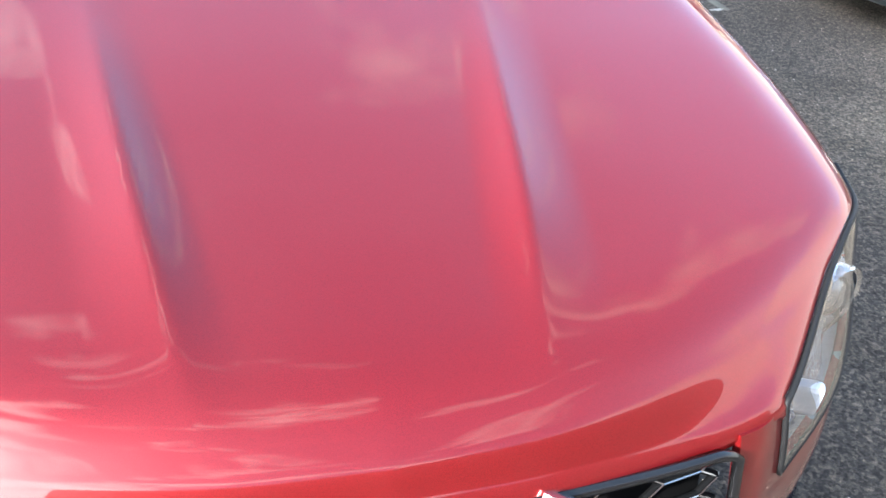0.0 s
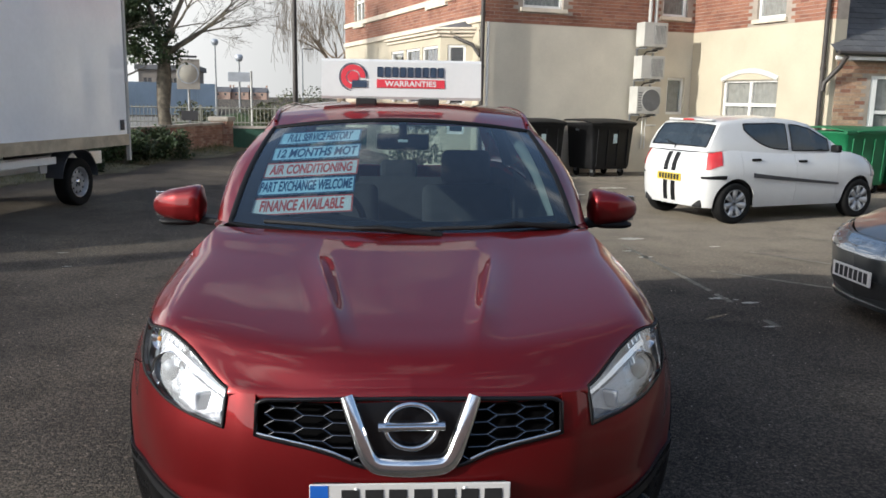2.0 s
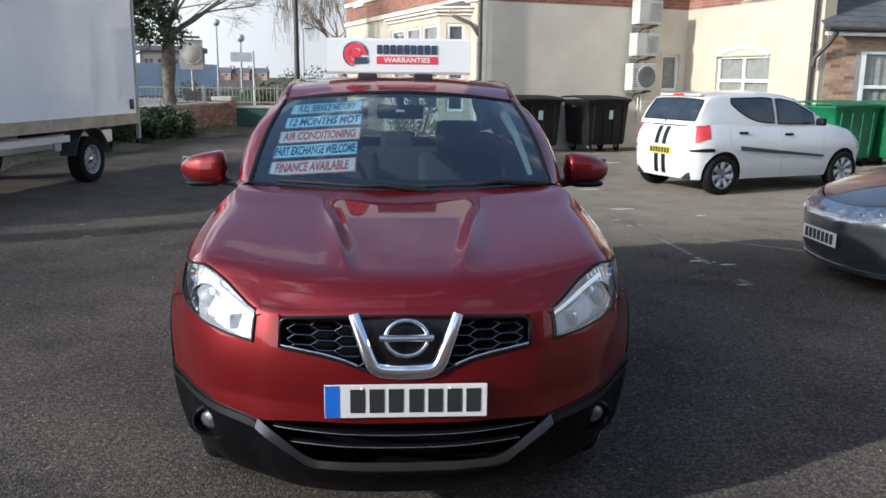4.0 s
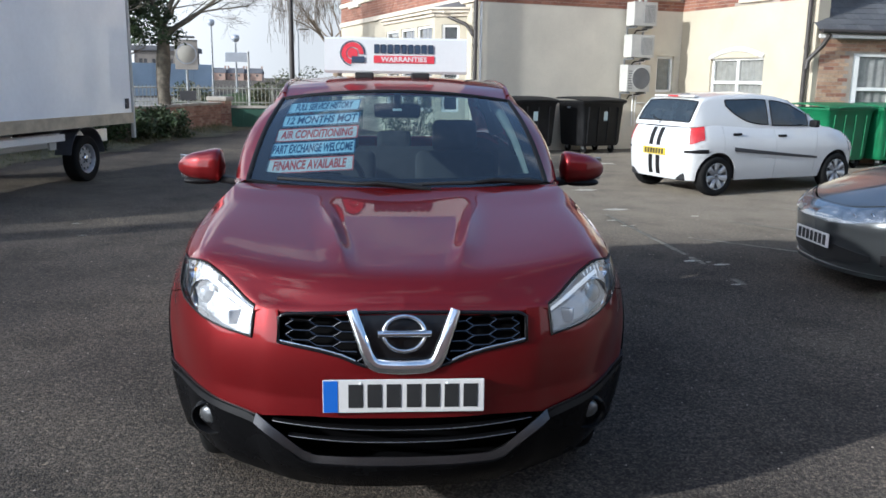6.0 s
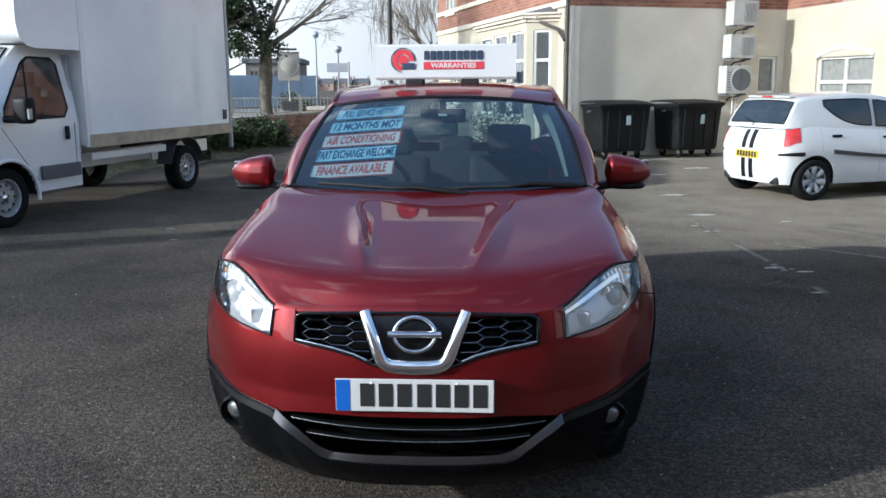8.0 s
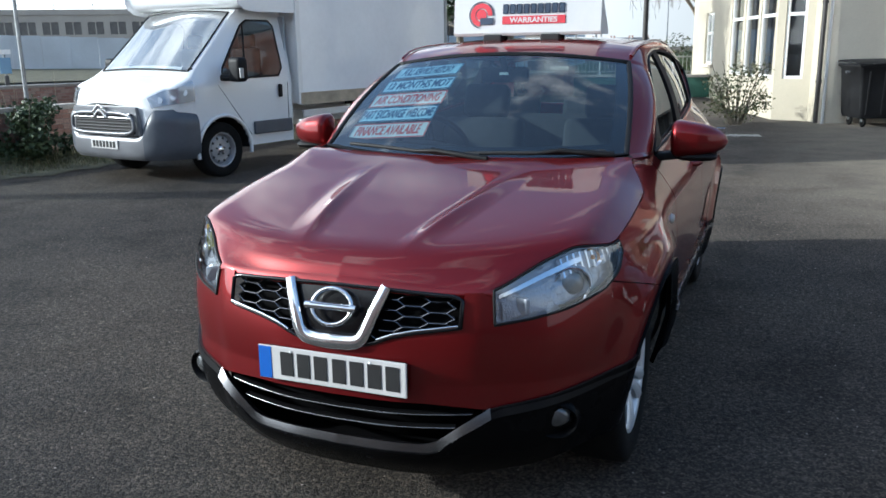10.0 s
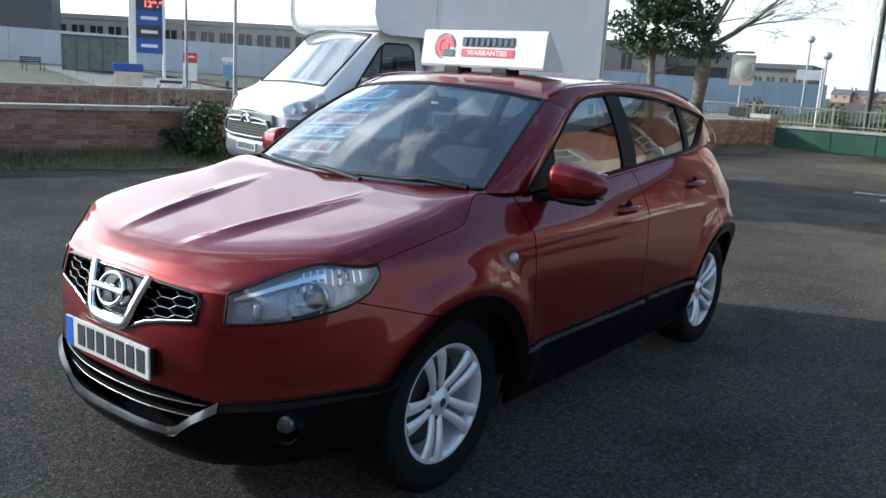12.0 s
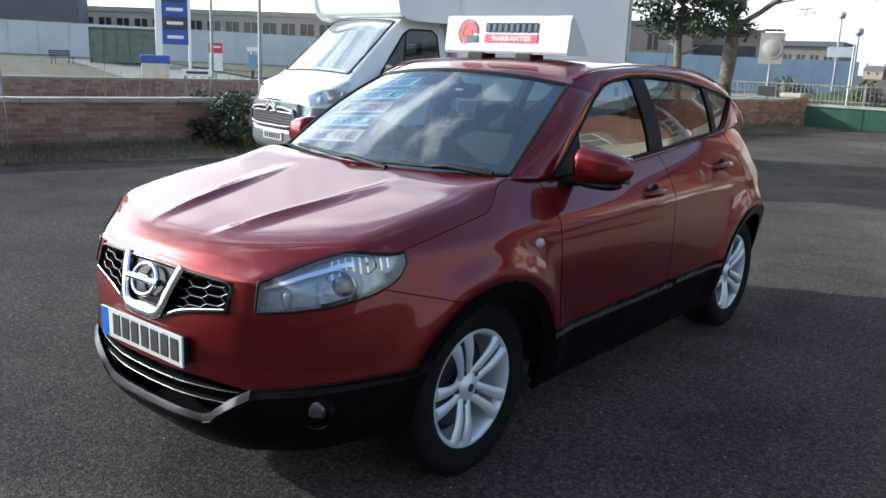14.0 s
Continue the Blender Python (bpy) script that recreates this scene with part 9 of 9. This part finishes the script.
def low_block(name, label, m, L, D, z0, h, wins, wall, roof, over=0.5, rail=False):
    b = thing(name, label, "building", m)
    holes = [(x, x + w, z0 + z, z0 + z + hh) for x, w, z, hh in wins]
    part("wall", wall_mesh(L, z0, z0 + h, 0.3, holes, Matrix.Identity(4)), wall, b)
    part("side_wall", span((0, 0.3, z0), (0.3, D, z0 + h)), wall, b)
    part("side_wall", span((L - 0.3, 0.3, z0), (L, D, z0 + h)), wall, b)
    part("roof", span((-over, -over, z0 + h), (L + over, D, z0 + h + 0.45), 0.03), roof, b)
    for x, w, z, hh in wins:
        win = part("window", span((x, 0.10, z0 + z), (x + w, 0.14, z0 + z + hh)), M_FARGLASS, b)
        part("window_frame", span((x + w / 2 - 0.05, 0.04, z0 + z), (x + w / 2 + 0.05, 0.10, z0 + z + hh)), wall, win)
    if rail:
        for z in (0.35, 0.8):
            part("roof_rail", tube([(0, 0, z0 + h + 0.45 + z), (L, 0, z0 + h + 0.45 + z)], 0.03, 6), M_WHITEMETAL, b)
        for x in np.arange(0, L, 3.0):
            part("rail_post", tube([(x, 0, z0 + h + 0.4), (x, 0, z0 + h + 1.3)], 0.03, 6), M_WHITEMETAL, b)
    return b


M_FARGLASS = worn("far_window_glass", (0.05, 0.05, 0.055), 0.15, var=0.3, bump_s=0.0)
mb = frame_m((-77.0, 36.5), (-56.0, 50.0))
low_block("long_low_building", "long low grey building with windows and a roof rail", mb, 46, 12, 0.4, 4.3,
          [(3.2 + i * 1.75, 1.25, 2.75, 1.0) for i in range(24)], M_FARWALL, M_FARWALL, 0.1, True)
low_block("dark_block", "dark grey flat-roofed block", frame_m((-72.0, 15.0), (-61.5, 31.6)), 19.6, 8, 0.6, 7.2, [], M_FARROOF, M_FARROOF, 0.1)
mc_ = frame_m((-34.5, 64.0), (-25.5, 68.6))
low_block("brown_block", "grey-brown flat-roofed building with dark windows", mc_, 8.0, 8, 0, 4.95, [(1.6, 0.9, 3.0, 1.4), (4.3, 0.9, 3.0, 1.4)], M_FARBROWN, M_FARROOF, 0.1)
low_block("grey_block", "low grey building with a deep dark eave", frame_m((-29.4, 72.0), (-23.9, 74.4)), 6.0, 8, 0, 4.65, [(0.3, 5.3, 2.3, 1.4)], M_FARBROWN, M_FARROOF, 0.2)
low_block("grey_block", "low flat-roofed building with a strip of windows", frame_m((-22.5, 75.0), (-17.7, 75.6)), 4.9, 8, 0, 3.8, [(0.4 + i * 1.1, 0.7, 2.5, 0.6) for i in range(4)], M_FARBROWN, M_FARROOF, 0.3)


def far_house(x, y, w, h, deg, label):
    hs = thing("terraced_house", label, "house", pose(x, y, 0, 0, 0, deg))
    part("wall", span((-w / 2, 0, 0), (w / 2, 7, h)), M_BRICK_OLD_J, hs)
    part("roof", mesh_of("roof", [(-w / 2 - .3, -.3, h), (w / 2 + .3, -.3, h), (w / 2 + .3, 7.3, h), (-w / 2 - .3, 7.3, h), (-w / 2, 3.5, h + 2.4), (w / 2, 3.5, h + 2.4)], [(0, 1, 5, 4), (2, 3, 4, 5), (0, 4, 3), (1, 2, 5)]), M_FARROOF, hs)
    for sx in (-1, 1):
        part("chimney", span((sx * w * 0.45 - 0.4, 3.2, h + 1.6), (sx * w * 0.45 + 0.4, 3.8, h + 3.4)), M_BRICK_OLD_J, hs)
        part("window", span((sx * w * 0.22 - 0.5, -0.05, h * 0.55), (sx * w * 0.22 + 0.5, 0.02, h * 0.85)), M_WINGLASS, hs)


for i in range(4):
    far_house(-88 + i * 8.2, 400 + i * 2.5, 8, 3.4, 0, "far row of brick terraced houses with chimneys")


def hedge(name, label, x0, x1, y, h, seed, count):
    rng = random.Random(seed)
    hd = thing(name, label, "hedge")
    cl = [(x0 + (x1 - x0) * i / 24 + rng.gauss(0, 0.2), y + rng.gauss(0, 0.35), h * rng.uniform(0.2, 0.75) * (0.7 + 0.3 * math.sin(i * 0.5)), h * rng.uniform(0.25, 0.4)) for i in range(25)]
    part("foliage", leaf_cloud(rng, cl, count, 0.11), M_SHRUB, hd)
    part("core", mesh_of("core", *tube_data([(x0, y, h * 0.2), ((x0 + x1) / 2, y, h * 0.3), (x1, y, h * 0.2)], [0.2, h * 0.36, 0.2], 8), smooth=True), M_LEAF, hd)


hedge("hedge", "low green hedge beyond the street railing", -8.8, -3.6, 33.0, 1.45, 51, 5000)
hedge("thicket", "brown winter thicket by the far street", -6.5, 3.0, 48.0, 2.6, 52, 6000)


# ---- the 300 nearest bricks of the boundary wall, then the rest as one run ----
def boundary_bricks():
    bl, bh, j = 0.215, 0.065, 0.010
    rng = random.Random(9)
    lo, hi = 4.0, 11.6
    base = mesh_of("brick", [(x, y, z) for x in (0, bl) for y in (-0.008, 0.03) for z in (0, bh)], [(0, 4, 5, 1), (0, 1, 3, 2), (4, 6, 7, 5), (1, 5, 7, 3), (0, 2, 6, 4)])
    base.materials.append(M_BRICK_OLD)
    count = 0
    mats = []
    for c in range(9, 0, -1):
        z = 0.01 + c * (bh + j)
        x = lo + (bl / 2 if c % 2 else 0)
        while x < hi and count < 300:
            ob = new("brick", base)
            ob.parent = BWALL
            ob.matrix_local = BWALL_M @ Matrix.Translation((x, rng.uniform(-0.004, 0.004), z)) @ Matrix.Rotation(rng.gauss(0, 0.008), 4, "Y")
            mats.append((x, x + bl, z, z + bh))
            x += bl + j
            count += 1
    run = part("brickwork", brick_run(BWALL_L, 0.01, 0.74, BWALL_M, mats), M_BRICK_OLD_J, BWALL)
    tagged(run, kind="stuff")


boundary_bricks()
